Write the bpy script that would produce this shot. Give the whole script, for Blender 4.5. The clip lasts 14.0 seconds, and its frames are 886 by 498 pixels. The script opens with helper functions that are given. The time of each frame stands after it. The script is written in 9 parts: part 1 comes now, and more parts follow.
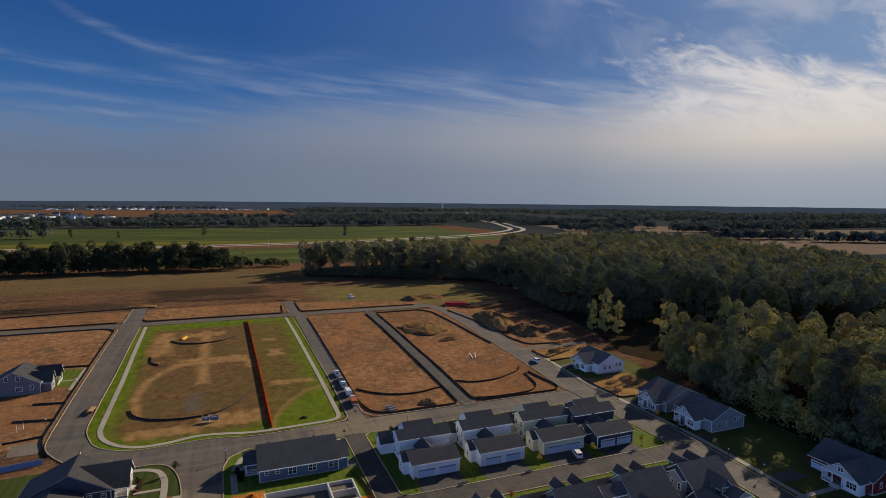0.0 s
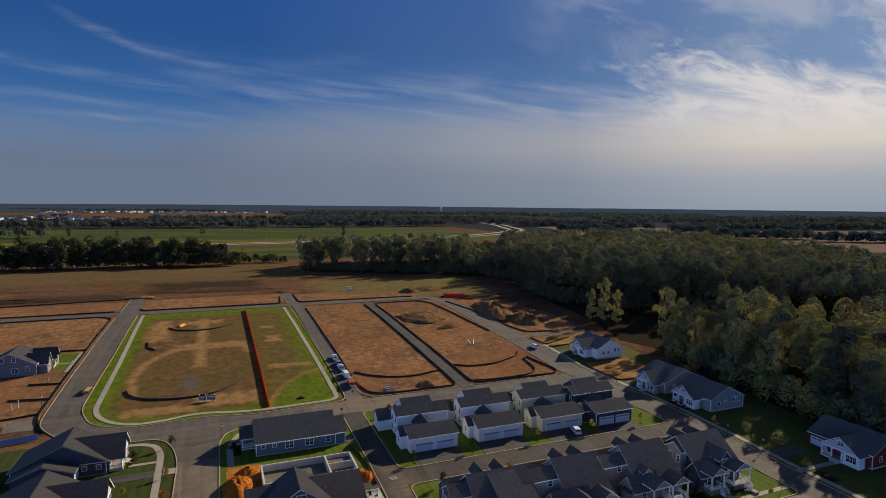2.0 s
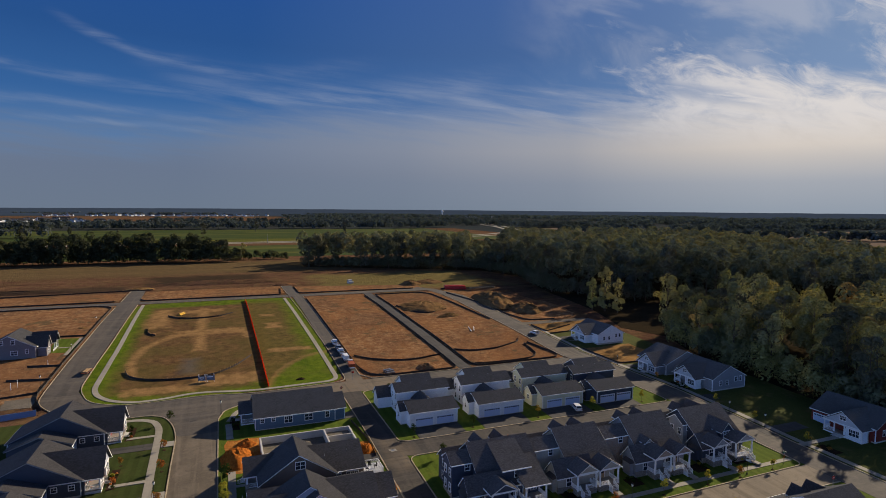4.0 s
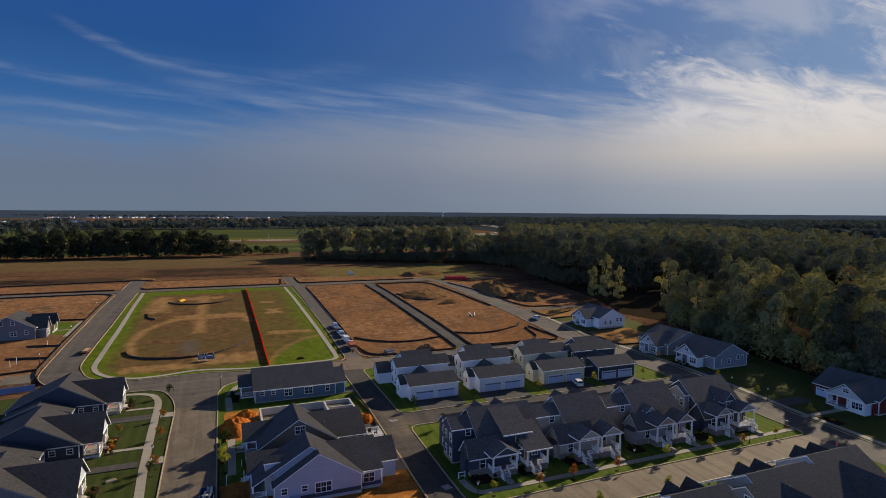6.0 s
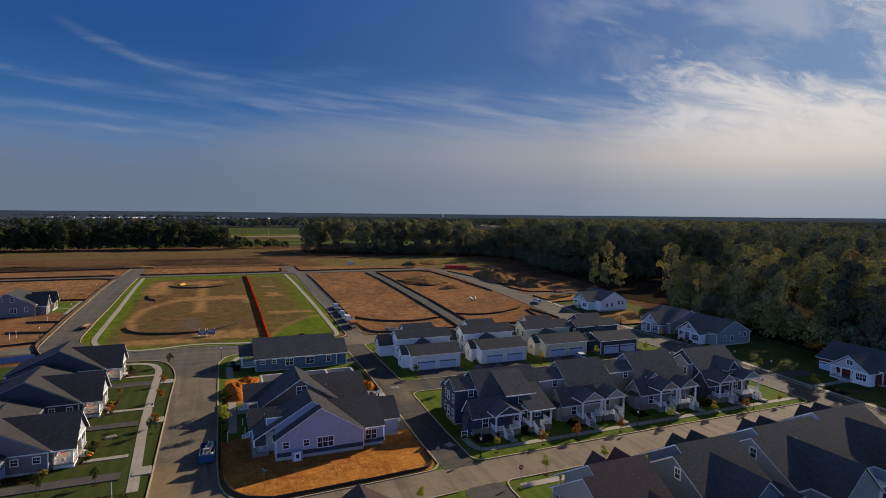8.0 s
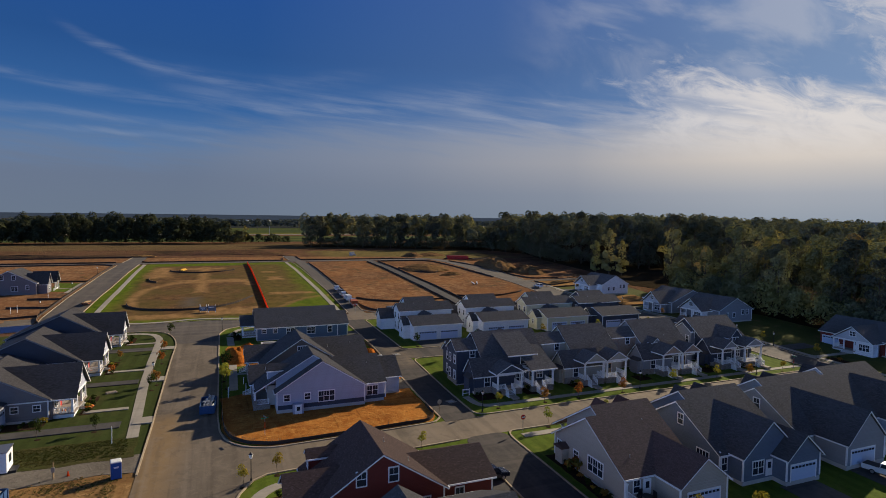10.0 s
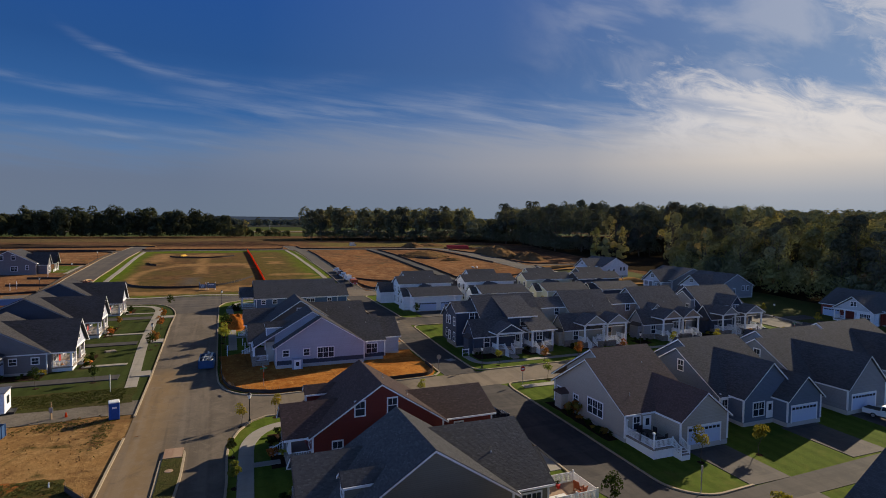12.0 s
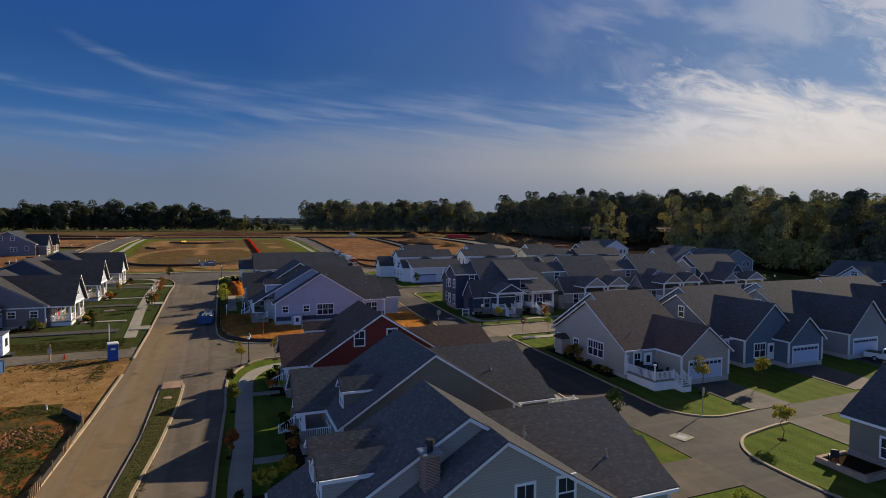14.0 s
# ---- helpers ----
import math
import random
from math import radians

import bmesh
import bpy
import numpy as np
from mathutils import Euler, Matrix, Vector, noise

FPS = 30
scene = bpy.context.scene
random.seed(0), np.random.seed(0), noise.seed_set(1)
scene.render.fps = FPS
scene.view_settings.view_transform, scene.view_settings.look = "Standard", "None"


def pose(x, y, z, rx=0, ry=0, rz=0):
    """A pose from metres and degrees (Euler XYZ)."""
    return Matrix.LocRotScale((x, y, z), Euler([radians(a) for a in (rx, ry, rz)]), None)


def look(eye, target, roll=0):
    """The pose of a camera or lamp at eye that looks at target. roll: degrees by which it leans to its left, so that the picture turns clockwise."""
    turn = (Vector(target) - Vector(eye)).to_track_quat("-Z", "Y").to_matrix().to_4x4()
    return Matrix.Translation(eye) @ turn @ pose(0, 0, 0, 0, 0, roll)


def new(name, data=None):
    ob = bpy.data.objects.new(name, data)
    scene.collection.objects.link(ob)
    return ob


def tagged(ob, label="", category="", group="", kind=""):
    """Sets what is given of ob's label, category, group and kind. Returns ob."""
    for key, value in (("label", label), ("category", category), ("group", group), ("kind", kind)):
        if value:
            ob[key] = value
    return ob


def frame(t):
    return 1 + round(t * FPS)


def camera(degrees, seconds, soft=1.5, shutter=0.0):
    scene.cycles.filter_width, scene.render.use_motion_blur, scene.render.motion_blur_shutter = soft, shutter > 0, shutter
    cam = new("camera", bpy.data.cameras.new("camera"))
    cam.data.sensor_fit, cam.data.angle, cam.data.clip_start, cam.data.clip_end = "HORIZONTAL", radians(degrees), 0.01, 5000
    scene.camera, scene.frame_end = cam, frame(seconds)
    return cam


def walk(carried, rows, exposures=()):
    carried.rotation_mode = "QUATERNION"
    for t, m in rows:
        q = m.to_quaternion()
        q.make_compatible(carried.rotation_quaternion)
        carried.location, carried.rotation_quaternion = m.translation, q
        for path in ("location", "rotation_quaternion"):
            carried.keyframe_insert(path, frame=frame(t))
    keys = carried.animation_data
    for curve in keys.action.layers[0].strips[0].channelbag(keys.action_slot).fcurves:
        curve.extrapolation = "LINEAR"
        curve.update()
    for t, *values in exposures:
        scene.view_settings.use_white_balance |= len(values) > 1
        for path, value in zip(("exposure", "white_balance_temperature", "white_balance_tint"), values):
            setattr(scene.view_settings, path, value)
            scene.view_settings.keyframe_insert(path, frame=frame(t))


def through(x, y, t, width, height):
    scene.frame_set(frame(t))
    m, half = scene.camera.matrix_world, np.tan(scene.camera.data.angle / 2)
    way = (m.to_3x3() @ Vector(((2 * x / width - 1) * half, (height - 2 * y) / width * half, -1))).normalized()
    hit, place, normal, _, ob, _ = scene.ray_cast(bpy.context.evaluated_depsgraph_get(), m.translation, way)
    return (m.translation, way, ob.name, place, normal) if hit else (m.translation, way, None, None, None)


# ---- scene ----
cam = camera(77.0, 14.0, 0.9)
# seconds, eye, target, roll
PATH = [
    (0, (0.00, 0.00, 72.00), (36.93, 92.52, 63.23), 0.50),
    (0.5, (0.05, -0.11, 69.91), (37.08, 92.38, 61.29), 0.52),
    (1, (0.10, -0.19, 67.87), (37.21, 92.29, 59.44), 0.54),
    (1.5, (0.17, -0.28, 65.85), (37.31, 92.20, 57.65), 0.54),
    (2, (0.24, -0.38, 63.82), (37.36, 92.13, 55.84), 0.53),
    (2.5, (0.32, -0.47, 61.79), (37.42, 92.07, 54.02), 0.51),
    (3, (0.40, -0.55, 59.79), (37.45, 92.02, 52.22), 0.49),
    (5.5, (0.76, -0.88, 50.01), (37.62, 91.84, 43.27), 0.33),
    (6, (0.66, -0.81, 47.93), (37.52, 91.92, 41.31), 0.35),
    (6.5, (0.55, -0.75, 45.81), (37.41, 91.98, 39.32), 0.38),
    (7, (0.42, -0.68, 43.69), (37.30, 92.05, 37.34), 0.42),
    (7.5, (0.29, -0.60, 41.55), (37.19, 92.13, 35.33), 0.48),
    (8, (0.13, -0.57, 39.37), (37.03, 92.17, 33.26), 0.55),
    (10.5, (-0.06, -0.94, 28.59), (36.68, 91.92, 23.41), 0.66),
    (11, (-0.01, -1.02, 26.63), (36.71, 91.86, 21.53), 0.62),
    (11.5, (0.06, -1.11, 24.66), (36.75, 91.78, 19.62), 0.58),
    (12, (0.14, -1.19, 22.71), (36.81, 91.70, 17.75), 0.53),
    (12.5, (0.16, -1.25, 20.83), (36.82, 91.66, 15.97), 0.46),
    (13, (0.19, -1.31, 18.86), (36.84, 91.60, 14.06), 0.41),
    (13.5, (0.23, -1.37, 16.87), (36.89, 91.55, 12.14), 0.36),
    (14, (0.21, -1.39, 14.93), (36.87, 91.53, 10.28), 0.32),
]
walk(cam, [(t, look(eye, target, roll)) for t, eye, target, roll in PATH])

# ---- sky, sun, exposure ----
SUN_AZ, SUN_EL = 23.6, 24.4            # degrees from +x towards +y, and up
world = bpy.data.worlds.new("sky")
scene.world = world
world.use_nodes = True


class Nodes:
    """Short hand for a node tree."""

    def __init__(self, tree):
        self.t = tree
        self.t.nodes.clear()

    def add(self, kind, **sets):
        n = self.t.nodes.new(kind)
        for k, v in sets.items():
            if k.startswith("i_"):
                n.inputs[k[2:].replace("_", " ")].default_value = v
            else:
                setattr(n, k, v)
        return n

    def link(self, a, b):
        self.t.links.new(a, b)

    def math(self, op, a, b=None, c=None, clamp=False):
        n = self.t.nodes.new("ShaderNodeMath")
        n.operation, n.use_clamp = op, clamp
        for k, v in enumerate((a, b, c)):
            if v is None:
                continue
            if isinstance(v, (int, float)):
                n.inputs[k].default_value = v
            else:
                self.link(v, n.inputs[k])
        return n.outputs[0]

    def mix(self, fac, a, b, blend="MIX"):
        n = self.t.nodes.new("ShaderNodeMix")
        n.data_type, n.blend_type = "RGBA", blend
        for sock, v in ((n.inputs[0], fac), (n.inputs[6], a), (n.inputs[7], b)):
            if isinstance(v, (int, float)):
                sock.default_value = v
            elif isinstance(v, tuple):
                sock.default_value = (*v, 1) if len(v) == 3 else v
            else:
                self.link(v, sock)
        return n.outputs[2]

    def ramp(self, fac, *stops):
        n = self.t.nodes.new("ShaderNodeValToRGB")
        e = n.color_ramp.elements
        while len(e) < len(stops):
            e.new(0.5)
        for el, (p, c) in zip(e, stops):
            el.position = p
            el.color = (c, c, c, 1) if isinstance(c, (int, float)) else (*c, 1)
        self.link(fac, n.inputs[0])
        return n.outputs[0]

    def noise(self, vec, scale, detail=4.0, rough=0.55, distort=0.0):
        n = self.add("ShaderNodeTexNoise")
        n.inputs["Scale"].default_value, n.inputs["Detail"].default_value = scale, detail
        n.inputs["Roughness"].default_value, n.inputs["Distortion"].default_value = rough, distort
        if vec is not None:
            self.link(vec, n.inputs["Vector"])
        return n.outputs["Fac"]


def make_sky():
    k = Nodes(world.node_tree)
    out, bg = k.add("ShaderNodeOutputWorld"), k.add("ShaderNodeBackground")
    sky = k.add("ShaderNodeTexSky", sky_type="NISHITA", sun_disc=False, sun_elevation=radians(SUN_EL), sun_rotation=radians(90 - SUN_AZ),
                altitude=60.0, air_density=1.0, dust_density=0.4, ozone_density=4.0)
    co = k.add("ShaderNodeTexCoord").outputs["Generated"]
    sep = k.add("ShaderNodeSeparateXYZ")
    k.link(co, sep.inputs[0])
    X, Y, Z = sep.outputs
    az = k.math("ARCTAN2", X, Y)                       # bearing from +y, clockwise
    el = k.math("ARCSINE", Z)
    # a plane of clouds before the eye: u to the right and v above the horizon, in tenths of the distance
    face = radians(21.6)
    ahead = k.math("ADD", k.math("MULTIPLY", X, math.sin(face)), k.math("MULTIPLY", Y, math.cos(face)))
    right = k.math("SUBTRACT", k.math("MULTIPLY", X, math.cos(face)), k.math("MULTIPLY", Y, math.sin(face)))
    near = k.math("MAXIMUM", ahead, 0.2)
    U = k.math("ADD", k.math("MULTIPLY", k.math("DIVIDE", right, near), 9.86), 7.84)
    V = k.math("MULTIPLY", k.math("DIVIDE", Z, near), 9.86)
    front = k.math("MULTIPLY", k.math("SUBTRACT", ahead, 0.3), 4.0, clamp=True)

    def plane(su, sv, lean=0.0, at=0.0):
        n = k.add("ShaderNodeCombineXYZ")
        k.link(k.math("ADD", k.math("MULTIPLY", U, su), at), n.inputs[0])
        k.link(k.math("MULTIPLY", k.math("ADD", V, k.math("MULTIPLY", U, lean)), sv), n.inputs[1])
        return n.outputs[0]

    def ramp01(x, a, b):
        """0 at a, 1 at b, smooth between."""
        n = k.add("ShaderNodeMapRange", interpolation_type="SMOOTHSTEP")
        n.inputs[1].default_value, n.inputs[2].default_value = a, b
        k.link(x, n.inputs[0])
        return n.outputs[0]

    mul = lambda *a: a[0] if len(a) == 1 else k.math("MULTIPLY", a[0], mul(*a[1:]))
    fibre = k.noise(plane(0.55, 5.5, 0.13, 3.0), 1.0, 8, 0.6, 0.3)
    torn = k.noise(plane(1.1, 2.6, 0.22, 9.0), 1.0, 10, 0.66, 0.7)
    billow = k.noise(plane(0.5, 0.9, 0.25, 5.0), 1.0, 6, 0.55, 0.4)
    wave = mul(k.math("SUBTRACT", k.noise(plane(0.5, 0.5, 0.0, 1.0), 1.0, 3), 0.5), 0.25)
    Vw = k.math("ADD", V, wave)
    # deep blue above, paler towards the sun; the unseen zenith is darkened to deepen ground shade
    toward = k.math("COSINE", k.math("SUBTRACT", az, radians(90 - SUN_AZ)))
    side = k.ramp(toward, (0.35, 0.0), (0.66, 0.17), (0.85, 0.42), (0.97, 1.0))
    pale = k.ramp(toward, (0.45, 0.0), (0.80, 0.13), (0.92, 0.34), (0.99, 0.62))
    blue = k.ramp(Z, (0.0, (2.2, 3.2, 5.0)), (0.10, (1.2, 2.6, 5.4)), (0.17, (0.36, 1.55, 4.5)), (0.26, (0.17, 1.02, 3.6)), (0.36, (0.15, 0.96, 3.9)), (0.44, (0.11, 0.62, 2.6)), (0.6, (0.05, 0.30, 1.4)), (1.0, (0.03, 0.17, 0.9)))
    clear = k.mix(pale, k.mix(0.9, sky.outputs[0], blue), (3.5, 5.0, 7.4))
    # bright blue fill added to the unseen sky away from the sun, lifting shaded walls
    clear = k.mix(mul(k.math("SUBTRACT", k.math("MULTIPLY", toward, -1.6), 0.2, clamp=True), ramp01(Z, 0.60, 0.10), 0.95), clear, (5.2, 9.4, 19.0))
    # a smooth grey veil low down, warm and bright on the sun's side, its upper edge drawn out in fibres
    swell = mul(k.math("SUBTRACT", fibre, 0.5), 0.10)
    hump = mul(ramp01(U, 2.0, 6.2), ramp01(U, 15.0, 8.0), front, 0.045)
    veil_top = k.math("ADD", k.math("ADD", 0.160, k.math("MULTIPLY", side, 0.05)), hump)
    veil = k.math("DIVIDE", k.math("SUBTRACT", k.math("ADD", veil_top, swell), Z), 0.10, clamp=True)
    veil = k.math("MULTIPLY", k.math("MULTIPLY", veil, veil), k.math("SUBTRACT", 3.0, k.math("MULTIPLY", veil, 2.0)))
    low = k.ramp(Z, (0.0, (1.95, 2.5, 3.4)), (0.06, (1.95, 2.45, 3.5)), (0.12, (2.0, 2.7, 4.1)), (0.19, (1.7, 2.7, 4.8)))
    # the low veil behind the view is raised too, as added blue fill
    low = k.mix(k.math("MULTIPLY", toward, -1.4, clamp=True), low, (7.2, 13.0, 28.0))
    warm = k.ramp(Z, (0.0, (4.0, 4.6, 5.4)), (0.045, (5.3, 5.5, 6.0)), (0.10, (9.4, 8.3, 7.2)), (0.17, (8.3, 8.0, 8.0)))
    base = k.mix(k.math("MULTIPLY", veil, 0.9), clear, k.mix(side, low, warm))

    # single streaks of cirrus: height, bend and middle of the line, half width, first and last u, strength
    def streak(c0, c2, u0, w, a, b, much, slope=0.0):
        du = k.math("SUBTRACT", U, u0)
        line = k.math("ADD", k.math("ADD", c0, mul(du, du, c2)), mul(du, slope))
        d = k.math("ABSOLUTE", k.math("SUBTRACT", Vw, line))
        body = ramp01(d, w, 0.0)
        return mul(body, ramp01(U, a, a + 1.2), ramp01(U, b, b - 1.4), ramp01(fibre, 0.28, 0.72), much * 0.72)

    lines = (streak(2.25, 0.066, 5.2, 0.16, 0.8, 5.6, 0.42), streak(2.30, 0.05, 5.0, 0.26, 2.2, 7.0, 0.22), streak(1.88, 0.019, 5.8, 0.17, -1.2, 7.4, 0.36), streak(1.98, 0.03, 5.8, 0.34, 2.6, 9.4, 0.30),
             streak(1.72, 0.0, 2.0, 0.15, -1.6, 4.6, 0.26, -0.10), streak(1.46, 0.0, 2.0, 0.09, 0.1, 4.4, 0.40, -0.07), streak(1.70, 0.0, 6.8, 0.06, 5.2, 8.8, 0.30, -0.125),
             streak(1.68, 0.0, 9.6, 0.13, 7.4, 11.6, 0.50, -0.16), streak(1.92, 0.0, 10.6, 0.12, 8.6, 12.4, 0.34, -0.13), streak(3.35, 0.0, 10.7, 0.12, 9.4, 11.9, 0.28, -0.40), streak(2.92, 0.0, 11.0, 0.10, 10.2, 12.2, 0.34, -0.36))
    thin = lines[0]
    for q in lines[1:]:
        thin = k.math("MAXIMUM", thin, q)
    # a faint mottled haze round them, left of the bright cloud
    haze = mul(ramp01(billow, 0.42, 0.66), ramp01(U, 8.6, 10.6), ramp01(V, 1.6, 2.4), front, 0.26)
    # the bright torn cloud below the sun's side, and a fibrous column above it
    top = k.math("ADD", 2.52, mul(ramp01(U, 15.2, 11.6), 0.35))
    depth = k.math("MINIMUM", k.math("SUBTRACT", top, Vw), mul(k.math("SUBTRACT", U, 10.9), 0.55))
    body = k.math("ADD", mul(k.math("SUBTRACT", torn, 0.5), 2.5), mul(k.math("MINIMUM", depth, 0.62), 1.15))
    thick = mul(ramp01(body, -0.15, 0.95), ramp01(V, 0.9, 1.9), front, 0.85)
    slot = mul(ramp01(k.math("ABSOLUTE", k.math("SUBTRACT", Vw, k.math("ADD", 2.02, mul(k.math("SUBTRACT", U, 12.4), -0.17)))), 0.24, 0.02), ramp01(U, 10.8, 11.8), ramp01(U, 14.6, 12.8), ramp01(fibre, 0.36, 0.6))
    thick = mul(thick, k.math("SUBTRACT", 1.0, mul(slot, 0.75)))
    edge = k.math("SUBTRACT", U, k.math("SUBTRACT", 16.6, mul(V, 0.55)))
    column = mul(ramp01(k.math("ADD", mul(edge, 0.45), mul(k.math("SUBTRACT", torn, 0.5), 2.6)), -0.1, 0.75), ramp01(V, 2.0, 2.7), front, 0.5)
    cloud = k.math("MAXIMUM", k.math("MAXIMUM", mul(thin, front), haze), k.math("MAXIMUM", thick, column))
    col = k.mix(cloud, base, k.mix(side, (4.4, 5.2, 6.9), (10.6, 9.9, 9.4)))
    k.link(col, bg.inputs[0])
    bg.inputs[1].default_value = 0.0595
    k.link(bg.outputs[0], out.inputs[0])


make_sky()
sun = new("sun", bpy.data.lights.new("sun", "SUN"))
sun.data.energy, sun.data.angle, sun.data.color = 5.0, radians(0.6), (1.0, 0.85, 0.64)
SUN_DIR = Vector((math.cos(radians(SUN_AZ)) * math.cos(radians(SUN_EL)), math.sin(radians(SUN_AZ)) * math.cos(radians(SUN_EL)), math.sin(radians(SUN_EL))))
sun.matrix_world = look(SUN_DIR * 400, (0, 0, 0))
scene.view_settings.exposure = 0.28

# ---- materials ----
def material(name, rough=0.8, metal=0.0, spec=0.3):
    m = bpy.data.materials.new(name)
    m.use_nodes = True
    k = Nodes(m.node_tree)
    out, b = k.add("ShaderNodeOutputMaterial"), k.add("ShaderNodeBsdfPrincipled")
    b.inputs["Roughness"].default_value, b.inputs["Metallic"].default_value, b.inputs["Specular IOR Level"].default_value = rough, metal, spec
    k.link(b.outputs[0], out.inputs[0])
    return m, k, b


def bump(k, b, height, strength=0.4, dist=0.02):
    n = k.add("ShaderNodeBump")
    n.inputs["Strength"].default_value, n.inputs["Distance"].default_value = strength, dist
    k.link(height, n.inputs["Height"])
    k.link(n.outputs[0], b.inputs["Normal"])


def coords(k, which="Object"):
    return k.add("ShaderNodeTexCoord").outputs[which]


def world_pos(k):
    return k.add("ShaderNodeNewGeometry").outputs["Position"]


def plain(name, col, rough=0.6, metal=0.0, vary=0.12, scale=3.0, spec=0.3):
    """Painted or moulded surface with faint grain."""
    m, k, b = material(name, rough, metal, spec)
    n = k.noise(coords(k), scale, 5)
    dark = tuple(c * (1 - vary) for c in col)
    lite = tuple(min(1, c * (1 + vary)) for c in col)
    k.link(k.mix(n, dark, lite), b.inputs["Base Color"])
    r = k.math("ADD", k.math("MULTIPLY", k.noise(coords(k), scale * 4, 3), 0.2), rough - 0.1)
    k.link(r, b.inputs["Roughness"])
    return m


def siding(name, col, board=0.17):
    """Lapped horizontal boards with faint weathering."""
    m, k, b = material(name, 0.65)
    co = coords(k)
    sep = k.add("ShaderNodeSeparateXYZ")
    k.link(co, sep.inputs[0])
    saw = k.math("FRACT", k.math("DIVIDE", sep.outputs["Z"], board))
    row = k.math("FLOOR", k.math("DIVIDE", sep.outputs["Z"], board))
    wn = k.add("ShaderNodeTexWhiteNoise", noise_dimensions="1D")
    k.link(row, wn.inputs["W"])
    n = k.noise(co, 0.7, 6)
    fac = k.math("ADD", k.math("MULTIPLY", n, 0.7), k.math("MULTIPLY", wn.outputs["Value"], 0.3))
    body = k.mix(fac, tuple(c * 0.86 for c in col), tuple(min(1, c * 1.1) for c in col))
    lap = k.ramp(saw, (0.0, 0.55), (0.12, 1.0))
    k.link(k.mix(1.0, body, lap, "MULTIPLY"), b.inputs["Base Color"])
    bump(k, b, k.math("SUBTRACT", 1.0, saw), 0.6, 0.02)
    return m


def shingles(name, col, vary=0.5):
    """Asphalt shingles in courses; UVs are metres on the slope."""
    m, k, b = material(name, 0.92, spec=0.15)
    b.inputs["Diffuse Roughness"].default_value = 1.0
    uv = coords(k, "UV")
    br = k.add("ShaderNodeTexBrick", offset=0.5)
    for key, v in (("Scale", 1.0), ("Mortar Size", 0.012), ("Brick Width", 0.34), ("Row Height", 0.15), ("Bias", 0.0), ("Mortar Smooth", 0.3)):
        br.inputs[key].default_value = v
    br.inputs["Color1"].default_value = (*(c * (1 - vary) for c in col), 1)
    br.inputs["Color2"].default_value = (*(c * (1 + vary) for c in col), 1)
    br.inputs["Mortar"].default_value = (*(c * 0.4 for c in col), 1)
    k.link(uv, br.inputs["Vector"])
    wn = k.noise(uv, 0.35, 5)
    grain = k.noise(uv, 40, 2)
    c2 = k.mix(k.math("MULTIPLY", k.ramp(wn, (0.35, 0.0), (0.65, 1.0)), 0.45), br.outputs["Color"], tuple(c * 1.35 for c in col))
    c3 = k.mix(0.25, c2, k.mix(grain, tuple(c * 0.6 for c in col), tuple(c * 1.5 for c in col)))
    k.link(c3, b.inputs["Base Color"])
    bump(k, b, k.math("ADD", br.outputs["Fac"], k.math("MULTIPLY", grain, -0.4)), -0.5, 0.012)
    return m


def zone(k, p, x0, x1, y0, y1, soft=3.0, ragged=6.0, scale=0.12):
    """1 inside a stretch of the plan, fading over soft metres along a ragged edge."""
    sep = k.add("ShaderNodeSeparateXYZ")
    k.link(p, sep.inputs[0])
    d = k.math("MINIMUM", k.math("MINIMUM", k.math("SUBTRACT", sep.outputs[0], x0), k.math("SUBTRACT", x1, sep.outputs[0])), k.math("MINIMUM", k.math("SUBTRACT", sep.outputs[1], y0), k.math("SUBTRACT", y1, sep.outputs[1])))
    d = k.math("ADD", d, k.math("MULTIPLY", k.math("SUBTRACT", k.noise(p, scale, 6, 0.62), 0.5), ragged * 3))
    return k.math("DIVIDE", k.math("ADD", d, soft / 2), soft, clamp=True)


def oval(k, p, cx, cy, rx, ry, soft=2.0, ragged=1.5):
    """1 inside an oval of the plan, fading over soft metres along a ragged edge."""
    sep = k.add("ShaderNodeSeparateXYZ")
    k.link(p, sep.inputs[0])
    a, b = k.math("DIVIDE", k.math("SUBTRACT", sep.outputs[0], cx), rx), k.math("DIVIDE", k.math("SUBTRACT", sep.outputs[1], cy), ry)
    d = k.math("MULTIPLY", k.math("SUBTRACT", 1.0, k.math("SQRT", k.math("ADD", k.math("MULTIPLY", a, a), k.math("MULTIPLY", b, b)))), min(rx, ry))
    d = k.math("ADD", d, k.math("MULTIPLY", k.math("SUBTRACT", k.noise(p, 0.2, 6, 0.62), 0.5), ragged * 3))
    return k.math("DIVIDE", k.math("ADD", d, soft / 2), soft, clamp=True)


def stretched(k, p, sx, sy):
    n = k.add("ShaderNodeVectorMath", operation="MULTIPLY")
    k.link(p, n.inputs[0])
    n.inputs[1].default_value = (sx, sy, 1)
    return n.outputs[0]


